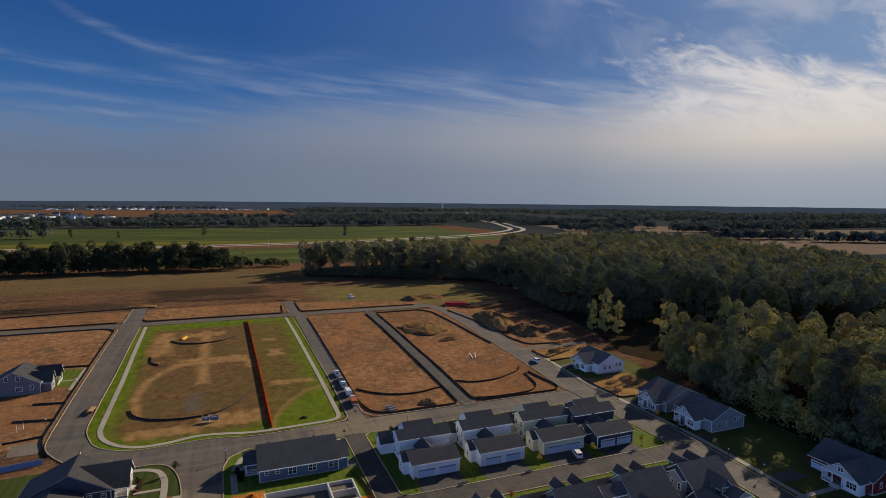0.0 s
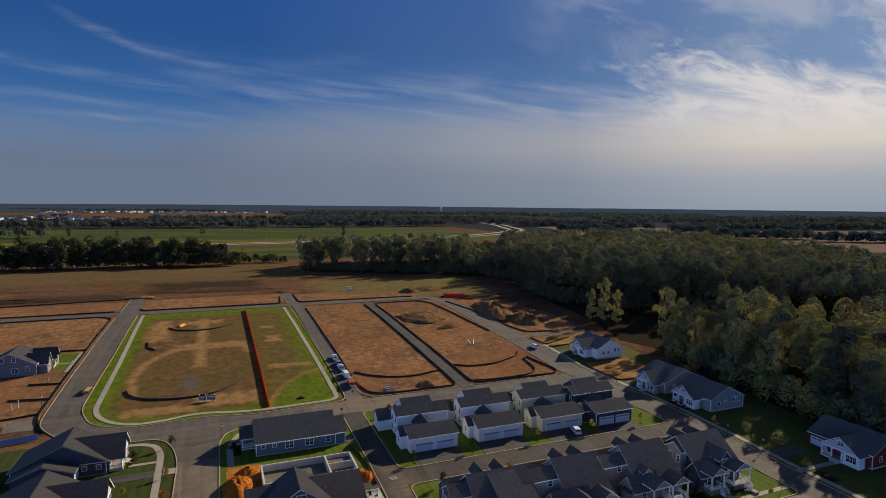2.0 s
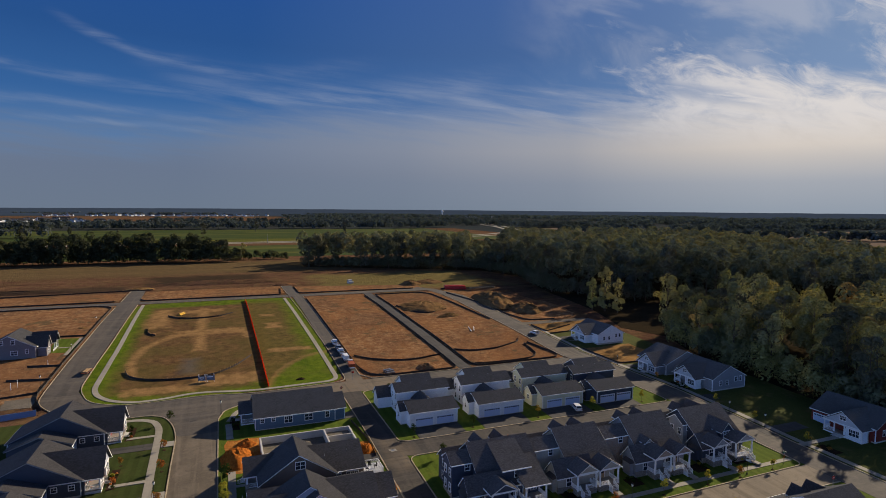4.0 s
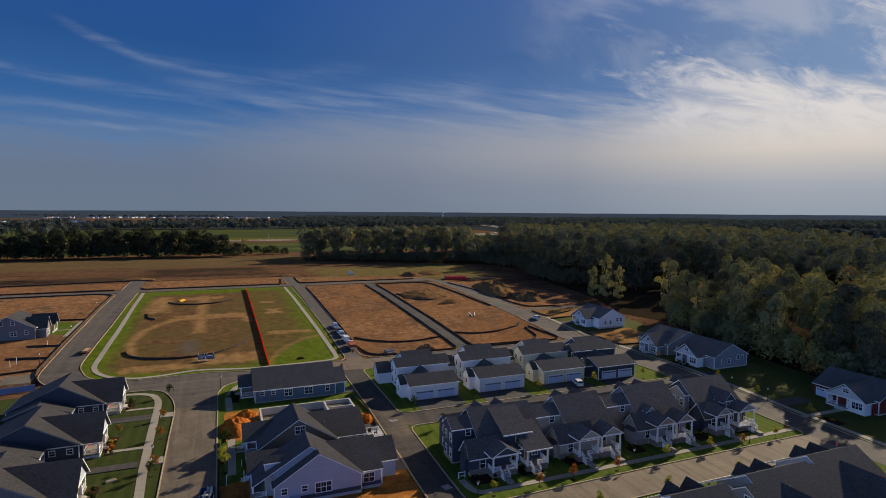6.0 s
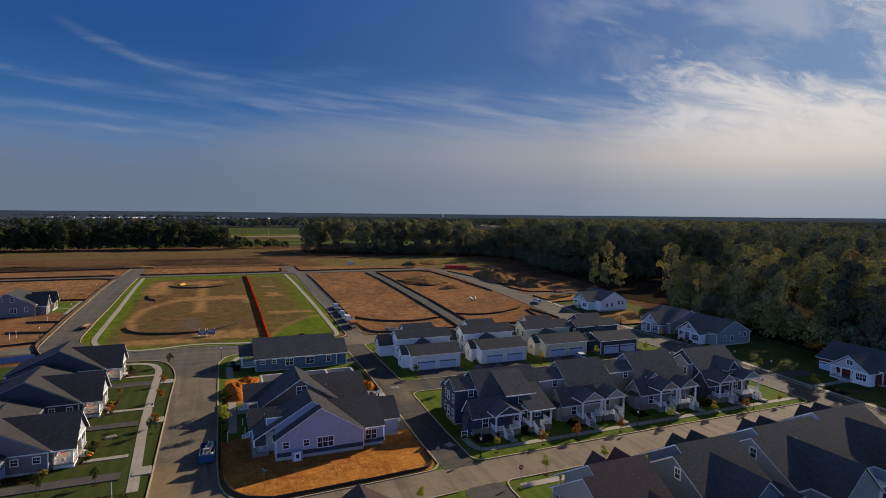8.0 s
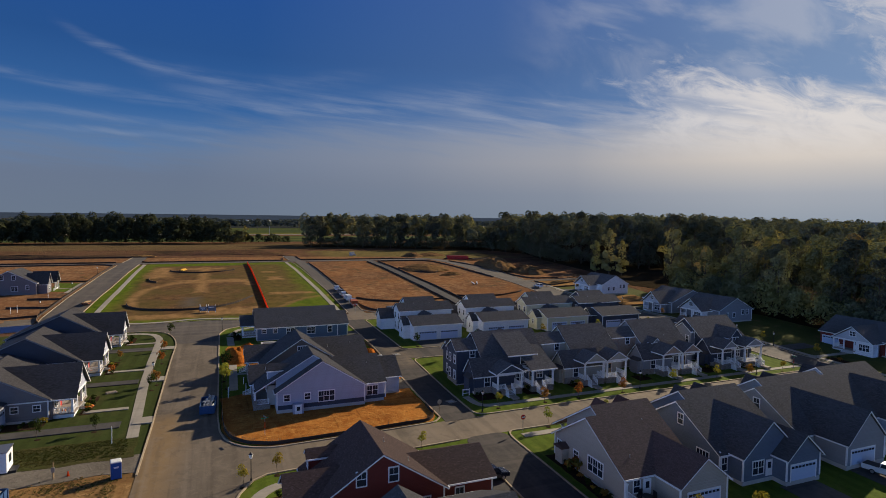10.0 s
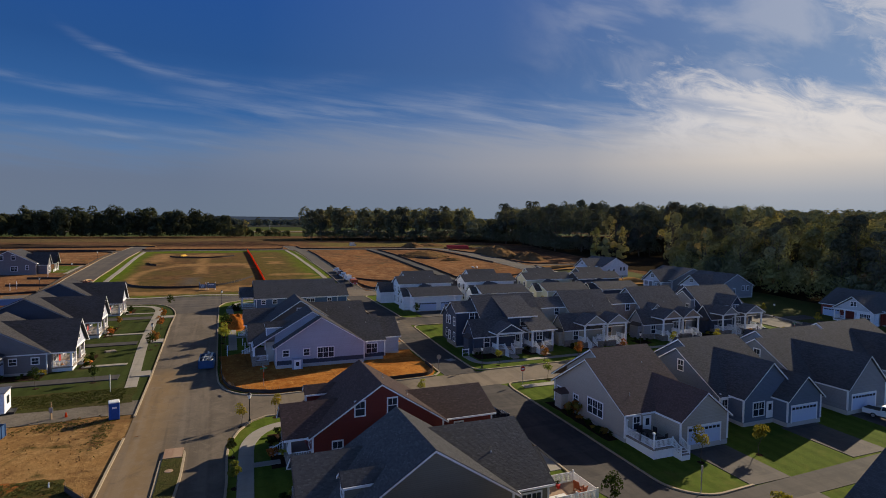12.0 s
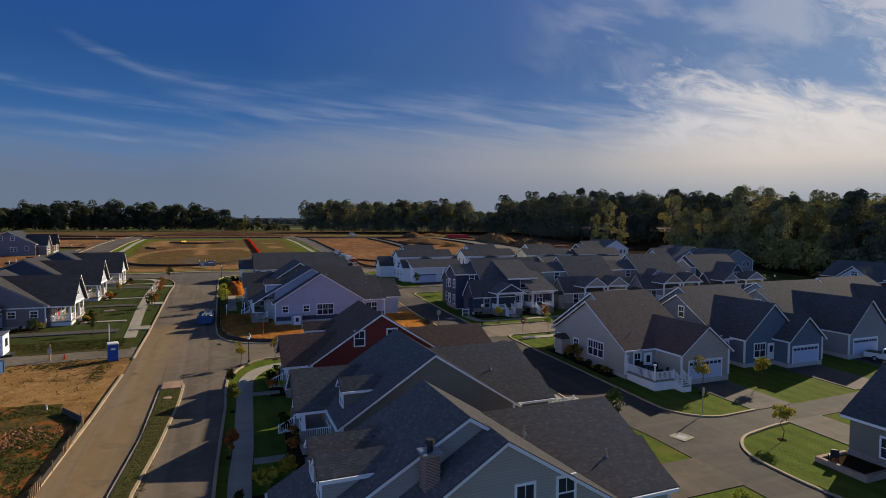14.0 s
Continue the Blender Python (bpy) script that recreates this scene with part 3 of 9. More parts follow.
M = {
    "meadow": meadow_mat(),
    "dirt": soil("bare_soil", ((0.25, 0.118, 0.052), (0.155, 0.08, 0.045), (0.47, 0.285, 0.15), (0.07, 0.04, 0.026)), 0.05, ((0.135, 0.105, 0.062), 0.55), 0.55),
    "dirt_orange": soil("orange_clay", ((0.47, 0.185, 0.042), (0.30, 0.105, 0.025), (0.60, 0.32, 0.09), (0.13, 0.05, 0.016)), 0.13, None, 0.6, 0.5),
    "clay_red": soil("red_clay", ((0.46, 0.135, 0.024), (0.30, 0.085, 0.016), (0.54, 0.21, 0.045), (0.11, 0.036, 0.01)), 0.25, None, 0.0, 0.75),
    "pumpkin": plain("pumpkin_skin", (0.66, 0.19, 0.02), 0.5),
    "dirt_tan": soil("sandy_yard", ((0.335, 0.19, 0.073), (0.20, 0.11, 0.046), (0.45, 0.28, 0.12), (0.08, 0.046, 0.022)), 0.07, ((0.07, 0.065, 0.022), 0.57), 0.4, 0.3),
    "gravel": soil("gravel", ((0.19, 0.165, 0.135), (0.15, 0.13, 0.105), (0.23, 0.205, 0.17), (0.09, 0.078, 0.065)), 0.2),
    # litter colours kept near black to hold the shade under the trees
    "litter": soil("shaded_leaf_litter", ((0.03, 0.024, 0.016), (0.04, 0.03, 0.018), (0.055, 0.04, 0.022), (0.018, 0.015, 0.01)), 0.2),
    "mound": soil("weedy_mound", ((0.20, 0.112, 0.052), (0.12, 0.072, 0.036), (0.32, 0.20, 0.095), (0.06, 0.04, 0.022)), 0.12, ((0.06, 0.055, 0.02), 0.56)),
    "mulch": soil("mulch", ((0.035, 0.022, 0.015), (0.05, 0.03, 0.02), (0.06, 0.04, 0.025), (0.02, 0.014, 0.01)), 0.5),
    "lawn": grass("lawn", (0.0972, 0.137, 0.02), (0.157, 0.148, 0.035), 0.22),
    "weedy": soil("weedy_soil", ((0.062, 0.066, 0.02), (0.09, 0.07, 0.028), (0.13, 0.088, 0.04), (0.03, 0.034, 0.012)), 0.16, ((0.36, 0.13, 0.04), 0.5)),
    "verge": soil("weedy_verge", ((0.05, 0.06, 0.018), (0.072, 0.066, 0.026), (0.10, 0.078, 0.038), (0.028, 0.032, 0.013)), 0.25),
    # duller copy of the lawn with the forest's shade in its colour
    "lawn_shaded": grass("shade_toned_lawn", (0.09, 0.10, 0.028), (0.16, 0.115, 0.06)),
    # stripes are the mowing; the low tone holds shade on these lawns
    "lawn_cut": grass("shaded_mown_lawn", (0.050, 0.066, 0.019), (0.085, 0.072, 0.03), 0.22),
    "turf": park_mat(),
    "crop": grass("crop_field", (0.056, 0.078, 0.022), (0.13, 0.125, 0.03), 0.0, True),
    "yellow_grass": grass("yellowing_grass", (0.115, 0.115, 0.02), (0.20, 0.165, 0.03), 0.0, True),
    "stubble": soil("stubble_field", ((0.20, 0.148, 0.112), (0.165, 0.125, 0.096), (0.24, 0.178, 0.132), (0.125, 0.098, 0.08)), 0.01),
    "asphalt": asphalt("asphalt", (0.092, 0.083, 0.077), (0.136, 0.115, 0.096), None, ((26, 60, 161, 179),)),
    "asphalt_worn": asphalt("worn_asphalt", (0.142, 0.116, 0.088), (0.205, 0.165, 0.125), ((0.20, 0.162, 0.118), (0.265, 0.21, 0.15))),
    "asphalt_lane": asphalt("lane_asphalt", (0.055, 0.050, 0.049), (0.092, 0.079, 0.069), None, ((36.2, 41, 112, 126),)),
    "asphalt_dark": asphalt("new_asphalt", (0.06, 0.057, 0.058), (0.09, 0.083, 0.078)),
    "paved": asphalt("brownish_asphalt", (0.085, 0.068, 0.055), (0.125, 0.10, 0.08)),
    "concrete": asphalt("concrete", (0.38, 0.35, 0.30), (0.32, 0.285, 0.235)),
    "kerb": asphalt("kerb_concrete", (0.39, 0.325, 0.245), (0.44, 0.345, 0.225)),
    "paving": asphalt("brick_paving", (0.34, 0.22, 0.15), (0.40, 0.29, 0.20)),
    "found": plain("foundation_concrete", (0.50, 0.48, 0.45), 0.9, 0, 0.18, 0.6),
    "white": plain("white_trim", (0.85, 0.85, 0.86), 0.5, 0, 0.05),
    "garage": plain("garage_door_paint", (0.54, 0.63, 0.80), 0.5, 0, 0.05),
    "deckwood": plain("deck_boards", (0.30, 0.26, 0.23), 0.8),
    "glass": glass_mat("window_glass"),
    "black": plain("black_plastic", (0.02, 0.02, 0.022), 0.55),
    "silt": plain("silt_fabric", (0.045, 0.036, 0.031), 0.9, 0, 0.4, 0.4),
    "orange": leafy("orange_mesh", ((0.75, 0.10, 0.03), (0.85, 0.14, 0.04)), 0.6),
    "wood": plain("timber", (0.36, 0.24, 0.13), 0.85, 0, 0.3),
    "bark": plain("bark", (0.10, 0.075, 0.055), 0.95, 0, 0.4, 2),
    "metal": plain("grey_metal", (0.36, 0.37, 0.39), 0.4, 0.8),
    "lamp_glass": plain("lamp_glass", (0.8, 0.8, 0.76), 0.3),
    "blue": plain("blue_plastic", (0.02, 0.09, 0.34), 0.5, 0, 0.15),
    "blue_steel": plain("blue_steel", (0.03, 0.08, 0.2), 0.6, 0, 0.3),
    "red": plain("red_paint", (0.50, 0.03, 0.025), 0.5),
    "rust": plain("rust_red_wood", (0.30, 0.075, 0.03), 0.7, 0, 0.2),
    "yellow": plain("yellow_paint", (0.62, 0.36, 0.04), 0.55),
    "tyre": plain("rubber", (0.02, 0.02, 0.02), 0.9),
    "car_white": plain("white_car_paint", (0.75, 0.75, 0.76), 0.25, 0, 0.03, 1, 0.6),
    "car_grey": plain("grey_car_paint", (0.30, 0.31, 0.33), 0.25, 0.4, 0.05, 1, 0.6),
    "car_dark": plain("dark_car_paint", (0.025, 0.028, 0.04), 0.25, 0.2, 0.1, 1, 0.6),
    "roof_grey": shingles("grey_shingles", (0.080, 0.076, 0.080), 0.4),
    "roof_brown": shingles("brown_shingles", (0.130, 0.080, 0.070), 0.3),
    "roof_dark": shingles("dark_shingles", (0.086, 0.085, 0.090), 0.35),
    "roof_tan": shingles("taupe_shingles", (0.112, 0.0993, 0.0993)),
    "tab_dark": tabs("dark_shingle_tabs", (0.137, 0.133, 0.134)),
    "tab_tan": tabs("taupe_shingle_tabs", (0.168, 0.153, 0.146)),
    "tab_brown": tabs("brown_shingle_tabs", (0.150, 0.093, 0.078)),
    "s_lav": siding("lavender_siding", (0.42, 0.445, 0.55)),
    "s_blue": siding("slate_blue_siding", (0.10, 0.16, 0.25)),
    "s_navy": siding("navy_siding", (0.055, 0.066, 0.098)),
    "s_slate": siding("slate_siding", (0.14, 0.175, 0.235)),
    "s_brown": siding("brown_siding", (0.15, 0.12, 0.105)),
    "s_dusk": siding("dusk_grey_siding", (0.19, 0.18, 0.195)),
    "s_red": siding("barn_red_siding", (0.185, 0.034, 0.025)),
    "s_olive": siding("olive_siding", (0.20, 0.19, 0.155)),
    "s_taupe": siding("taupe_siding", (0.40, 0.37, 0.32)),
    "s_beige": siding("beige_siding", (0.43, 0.385, 0.335)),
    "s_grey": siding("grey_siding", (0.29, 0.295, 0.32)),
    "s_white": siding("white_siding", (0.82, 0.83, 0.86)),
    "s_pale": siding("pale_grey_siding", (0.55, 0.57, 0.62)),
    "s_cream": siding("cream_siding", (0.70, 0.66, 0.47)),
    "brick": brick("red_brick", (0.22, 0.085, 0.05)),
    "brick_tan": brick("tan_brick", (0.34, 0.22, 0.16)),
    "stone": brick("grey_stone", (0.22, 0.18, 0.15)),
    # palette darkened: shade on the wood's near face is put into it
    "leaf": leafy("shaded_forest_leaves", ((0.0874, 0.0915, 0.0805), (0.105, 0.108, 0.0805), (0.129, 0.13, 0.0805), (0.157, 0.153, 0.0862), (0.146, 0.132, 0.0978), (0.213, 0.17, 0.0862)), 0.16),
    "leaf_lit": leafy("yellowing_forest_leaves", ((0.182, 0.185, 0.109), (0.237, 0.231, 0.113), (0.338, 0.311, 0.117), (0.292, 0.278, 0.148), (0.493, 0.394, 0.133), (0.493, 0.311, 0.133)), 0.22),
    # crown tones lifted and blued to stand for haze over the canopy
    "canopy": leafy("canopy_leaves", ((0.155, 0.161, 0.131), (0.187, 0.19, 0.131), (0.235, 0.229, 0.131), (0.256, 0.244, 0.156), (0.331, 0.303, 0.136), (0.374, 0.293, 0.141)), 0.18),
    "leaf_far": leafy("hedgerow_leaves", ((0.077, 0.086, 0.055), (0.0935, 0.1, 0.0572), (0.127, 0.115, 0.066)), 0.4),
    # bluish leaf tones: air haze over distance is mixed into the colour
    "leaf_hazed": leafy("hazed_far_leaves", ((0.085, 0.105, 0.118), (0.10, 0.118, 0.122), (0.118, 0.128, 0.12)), 0.3),
    "leaf_gold": leafy("autumn_leaves", ((0.30, 0.33, 0.06), (0.42, 0.38, 0.06), (0.46, 0.29, 0.05))),
    "leaf_red": leafy("red_leaves", ((0.34, 0.10, 0.03), (0.48, 0.17, 0.045), (0.24, 0.20, 0.05))),
    "shrub": leafy("shrub_leaves", ((0.03, 0.05, 0.015), (0.06, 0.08, 0.02))),
    "shrub_tall": leafy("columnar_shrub_leaves", ((0.11, 0.14, 0.03), (0.20, 0.20, 0.04), (0.36, 0.22, 0.05))),
    "weed": leafy("weed_blades", ((0.09, 0.10, 0.03), (0.13, 0.12, 0.045), (0.18, 0.14, 0.06)), 0.3),
    # far land and hills are blued the same way, haze as base colour
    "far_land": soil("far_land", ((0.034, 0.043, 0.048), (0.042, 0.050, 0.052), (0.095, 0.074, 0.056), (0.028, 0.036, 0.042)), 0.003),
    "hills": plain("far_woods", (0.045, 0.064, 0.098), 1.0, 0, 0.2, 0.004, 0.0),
}

# ---- building helpers ----
GY = (-4900, -300, 0, 45, 62, 80, 95, 130, 180, 220, 280, 320, 4900)
GZ = (-7, -7, -5, -3.7, -3.1, -2.6, -2.2, -0.3, 0, 2.5, 5, 5.8, 5.8)


def gz(y):
    """Height of the land, which rises away from the houses."""
    return float(np.interp(y, GY, GZ))


def mesh_of(bm, name, mat):
    me = bpy.data.meshes.new(name)
    bm.to_mesh(me)
    bm.free()
    me.materials.append(M[mat] if isinstance(mat, str) else mat)
    return me


def part(name, bm, mat, parent=None, label="", at=None):
    """Links a bmesh as one mesh object, under a thing or a part."""
    ob = new(name, bm if isinstance(bm, bpy.types.Mesh) else mesh_of(bm, name, mat))
    if parent:
        ob.parent = parent
    if at is not None:
        ob.matrix_local = at
    if label:
        ob["label"] = label
    return ob


def thing(name, label, category, x=0, y=0, z=None, rz=0, group="", kind=""):
    ob = new(name)
    ob.matrix_world = pose(x, y, gz(y) if z is None else z, 0, 0, rz)
    ob.empty_display_size = 0.5
    return tagged(ob, label, category, group, kind)


def box(bm, x0, x1, y0, y1, z0, z1, bevel=0.0):
    vs = [bm.verts.new((x, y, z)) for z in (z0, z1) for y in (y0, y1) for x in (x0, x1)]
    fs = [bm.faces.new([vs[i] for i in f]) for f in ((0, 2, 3, 1), (4, 5, 7, 6), (0, 1, 5, 4), (2, 6, 7, 3), (0, 4, 6, 2), (1, 3, 7, 5))]
    if bevel:
        es = list({e for f in fs for e in f.edges})
        bmesh.ops.bevel(bm, geom=es, offset=bevel, segments=1, affect="EDGES")
    return bm


def plate(bm, xs, zs, hole, y0, y1, put=None):
    """A flat plate with holes, as one joined shape: hole(i, j) tells the open cells of the grid xs by zs."""
    put, seen = put or (lambda x, y, z: (x, y, z)), {}

    def v(i, j, k):
        if (i, j, k) not in seen:
            seen[i, j, k] = bm.verts.new(put(xs[i], (y0, y1)[k], zs[j]))
        return seen[i, j, k]

    n, m = len(xs) - 1, len(zs) - 1
    full = lambda i, j: 0 <= i < n and 0 <= j < m and not hole(i, j)
    for i in range(n):
        for j in range(m):
            if not full(i, j):
                continue
            bm.faces.new((v(i, j, 0), v(i + 1, j, 0), v(i + 1, j + 1, 0), v(i, j + 1, 0)))
            bm.faces.new((v(i, j, 1), v(i, j + 1, 1), v(i + 1, j + 1, 1), v(i + 1, j, 1)))
            for ok, p, q in ((full(i - 1, j), (i, j + 1), (i, j)), (full(i + 1, j), (i + 1, j), (i + 1, j + 1)), (full(i, j - 1), (i, j), (i + 1, j)), (full(i, j + 1), (i + 1, j + 1), (i, j + 1))):
                if not ok:
                    bm.faces.new((v(*p, 0), v(*p, 1), v(*q, 1), v(*q, 0)))
    return bm


def bx(*a, **k):
    return box(bmesh.new(), *a, **k)


def tube(bm, r0, r1, p0, p1, n=8):
    """A tapered round bar between two points."""
    p0, p1 = Vector(p0), Vector(p1)
    q = (p1 - p0).to_track_quat("Z", "Y")
    rings = [[bm.verts.new(p + q @ Vector((r * math.cos(a), r * math.sin(a), 0))) for a in (2 * math.pi * i / n for i in range(n))] for p, r in ((p0, r0), (p1, r1))]
    for i in range(n):
        bm.faces.new((rings[0][i], rings[0][(i + 1) % n], rings[1][(i + 1) % n], rings[1][i]))
    bm.faces.new(rings[0][::-1]), bm.faces.new(rings[1])
    return bm


def prism(bm, poly, axis, a, b):
    """Extrudes a profile (across, up) along x or y from a to b."""
    put = (lambda u, w, s: (s, u, w)) if axis == "X" else (lambda u, w, s: (u, s, w))
    A, B = [[bm.verts.new(put(u, w, s)) for u, w in poly] for s in (a, b)]
    n = len(poly)
    bm.faces.new(A), bm.faces.new(B[::-1])
    for i in range(n):
        bm.faces.new((A[i], B[i], B[(i + 1) % n], A[(i + 1) % n]))
    bmesh.ops.recalc_face_normals(bm, faces=bm.faces[:])
    return bm


def wobble(poly, step, amount, seed=0):
    """The outline with points every step metres, pushed in and out unevenly."""
    rnd, out = random.Random(seed), []
    for (x0, y0), (x1, y1) in zip(poly, poly[1:] + poly[:1]):
        n = max(1, int(math.hypot(x1 - x0, y1 - y0) / step))
        for i in range(n):
            f = i / n
            out.append((x0 + (x1 - x0) * f + rnd.uniform(-amount, amount), y0 + (y1 - y0) * f + rnd.uniform(-amount, amount)))
    return out


def rounded(poly, r, n=6):
    """The outline with its corners rounded."""
    out = []
    for i, p in enumerate(poly):
        a, b, c = Vector(poly[i - 1]), Vector(p), Vector(poly[(i + 1) % len(poly)])
        da, dc = (a - b).normalized(), (c - b).normalized()
        rr = min(r, (a - b).length * 0.49, (c - b).length * 0.49)
        s, e = b + da * rr, b + dc * rr
        for j in range(n + 1):
            t = j / n
            q = s * (1 - t) ** 2 + b * 2 * t * (1 - t) + e * t * t
            out.append((q.x, q.y))
    return out


def sheet(name, poly, mat, dz, label, category, kind="structure", skirt=0.3):
    """A patch of ground surface laid over the land, with a skirt down into it."""
    bm = bmesh.new()
    f = bm.faces.new([bm.verts.new((x, y, 0)) for x, y in poly])
    f.normal_update()
    bmesh.ops.triangulate(bm, faces=[f], ngon_method="EAR_CLIP")
    lo, hi = min(p[1] for p in poly), max(p[1] for p in poly)
    for y in GY:
        if lo < y < hi:
            bmesh.ops.bisect_plane(bm, geom=bm.verts[:] + bm.edges[:] + bm.faces[:], plane_co=(0, y, 0), plane_no=(0, 1, 0))
    for v in bm.verts:
        v.co.z = gz(v.co.y) + dz
    bmesh.ops.recalc_face_normals(bm, faces=bm.faces[:])
    if sum(f.normal.z for f in bm.faces) < 0:
        bmesh.ops.reverse_faces(bm, faces=bm.faces[:])
    edge = [e for e in bm.edges if e.is_boundary]
    new_v = [v for v in bmesh.ops.extrude_edge_only(bm, edges=edge)["geom"] if isinstance(v, bmesh.types.BMVert)]
    for v in new_v:
        v.co.z -= skirt
    return tagged(part(name, bm, mat), label, category, "", kind)


def rect(x0, x1, y0, y1):
    return [(x0, y0), (x1, y0), (x1, y1), (x0, y1)]


def along(path, step=3.0):
    """Points every step metres on a line of points."""
    out = []
    for a, b in zip(path, path[1:]):
        n = max(1, int(math.hypot(b[0] - a[0], b[1] - a[1]) / step))
        out += [(a[0] + (b[0] - a[0]) * i / n, a[1] + (b[1] - a[1]) * i / n) for i in range(n)]
    return out + [path[-1]]


def curve(path, r=6.0):
    """A line of points with its bends rounded."""
    out = [path[0]]
    for a, b, c in zip(path, path[1:], path[2:]):
        a, b, c = Vector(a), Vector(b), Vector(c)
        rr = min(r, (a - b).length * 0.49, (c - b).length * 0.49)
        s, e = b + (a - b).normalized() * rr, b + (c - b).normalized() * rr
        for j in range(7):
            t = j / 6
            q = s * (1 - t) ** 2 + b * 2 * t * (1 - t) + e * t * t
            out.append((q.x, q.y))
    return out + [path[-1]]


def sweep(path, half, z0, z1, step=4.0):
    """A bar of that half width over the land along a line of points, from z0 to z1 above it."""
    bm = bmesh.new()
    pts = along(path, step)
    rows = []
    for i, p in enumerate(pts):
        a, b = pts[max(0, i - 1)], pts[min(len(pts) - 1, i + 1)]
        d = Vector((b[0] - a[0], b[1] - a[1])).normalized()
        nx, ny, g = -d.y * half, d.x * half, gz(p[1])
        rows.append([bm.verts.new(c) for c in ((p[0] + nx, p[1] + ny, g + z0), (p[0] + nx, p[1] + ny, g + z1), (p[0] - nx, p[1] - ny, g + z1), (p[0] - nx, p[1] - ny, g + z0))])
    for r, s in zip(rows, rows[1:]):
        for i in range(4):
            bm.faces.new((r[i], r[(i + 1) % 4], s[(i + 1) % 4], s[i]))
    bm.faces.new(rows[0][::-1]), bm.faces.new(rows[-1])
    bmesh.ops.recalc_face_normals(bm, faces=bm.faces[:])
    return bm


# ---- ground ----
def make_ground():
    bm = bmesh.new()
    xs = (-4900, -1200, -300, 0, 300, 1200, 4900)
    grid = [[bm.verts.new((x, y, gz(y))) for x in xs] for y in GY]
    for r, s in zip(grid, grid[1:]):
        for i in range(len(xs) - 1):
            bm.faces.new((r[i], r[i + 1], s[i + 1], s[i]))
    tagged(part("ground", bm, "meadow"), "dry brown meadow rising gently to the horizon", "ground", "", "structure")


make_ground()
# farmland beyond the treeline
sheet("far_land", rect(-4800, 4800, 1330, 4800), "far_land", 0.03, "distant farmland and scrub, blue haze in its colour", "land")
sheet("far_land", rect(560, 4800, 300, 1331), "far_land", 0.035, "scrub and farmland beyond the forest, blue haze in its colour", "land")
sheet("crop_field", rect(-700, 480, 840, 1330), "crop", 0.06, "flat green crop field beyond the highway", "field")
sheet("crop_field", wobble(rect(-500, 300, 850, 925), 40, 4, 21), "yellow_grass", 0.09, "strip of yellowing grass beside the highway", "field")
sheet("crop_field", rect(-700, 490, 590, 770), "crop", 0.05, "green and yellow grass field beside the highway", "field")
sheet("crop_field", rect(-1500, -420, 1420, 1800), "crop", 0.06, "far green field between hedgerows", "field")
sheet("stubble_field", rect(-1500, 300, 2150, 3250), "meadow", 0.05, "distant brown harvested field", "field")
for ring in ([(640, 965), (735, 850), (1050, 925), (1150, 1150), (930, 1335), (790, 1320), (760, 1130)], [(735, 475), (1000, 400), (1500, 420), (1900, 720), (1500, 900), (1190, 990), (860, 770), (700, 590)], rect(1800, 2300, 1250, 1400)):
    sheet("stubble_field", wobble(ring, 90, 14, int(ring[0][0])), "stubble", 0.05, "tan harvested field behind the forest", "field")
HWY = curve([(-900, 838), (-250, 812), (160, 830), (448, 935), (545, 1002), (622, 1082), (668, 1156), (712, 1290), (765, 1422), (800, 1586), (992, 2100), (1240, 2700)], 160)
for off, nm in ((0, "pale highway carriageway curving into the distance"), (22, "second pale highway carriageway beyond a grass strip")):
    tagged(part("highway", sweep([(x - off * 1.0, y + off) for x, y in HWY], 5.5, -0.4, 0.12, 40), "concrete"), nm, "road", "highway", "structure")

# built land: lawns, bare lots, the park
sheet("lawn", rect(-130, -10.9, 84, 168), "lawn_cut", 0.085, "striped mown lawn round the houses west of the street", "lawn")
sheet("lawn", [(-1.2, -40), (125, -40), (125, 108), (122.6, 150), (121.6, 164), (-1.2, 164)], "lawn", 0.085, "green lawn between the houses and lanes", "lawn")
sheet("lawn", rect(131.5, 168, -40, 207), "lawn_shaded", 0.085, "shaded lawn along the avenue below the forest", "lawn")
sheet("sandy_yard", wobble(rect(-140, -10.9, -40, 84.5), 6, 0.5, 3)[:], "dirt_tan", 0.05, "rutted sandy building yard with weeds", "yard")
sheet("bare_lot", rect(-260, -49, 186, 319), "dirt", 0.05, "bare brown building lots west of the park", "building lot")
sheet("bare_lot", rect(-260, -50.5, 334, 362), "dirt", 0.05, "bare strip of lots behind the far street", "building lot")
sheet("bare_lot", rect(-41, 35, 334, 366), "dirt", 0.05, "bare strip of lots north of the park", "building lot")
sheet("bare_lot", rect(43, 77.5, 176, 317), "dirt", 0.05, "bare graded building lot with tyre tracks", "building lot")
sheet("bare_lot", rect(82.5, 121, 176, 314), "dirt", 0.05, "bare graded lot with soil heaps", "building lot")
sheet("bare_lot", wobble([(43, 331), (118, 328), (120, 345), (90, 352), (43, 362)], 5, 0.8, 5), "dirt", 0.05, "rough disturbed soil beside the meadow", "building lot")
sheet("bare_lot", wobble([(131.5, 226), (150, 222), (168, 236), (170, 262), (158, 300), (128, 318), (124, 300)], 5, 1.0, 6), "dirt", 0.05, "rough soil bank below the forest", "building lot")
sheet("bare_lot", wobble(rect(132, 166, 207, 221), 5, 0.6, 8), "dirt_tan", 0.11, "small bare lot beside a gravel spur", "building lot")
sheet("bare_lot", wobble(rect(133, 158, 160, 183), 5, 0.6, 9), "dirt_tan", 0.12, "bare lot between two finished houses", "building lot")
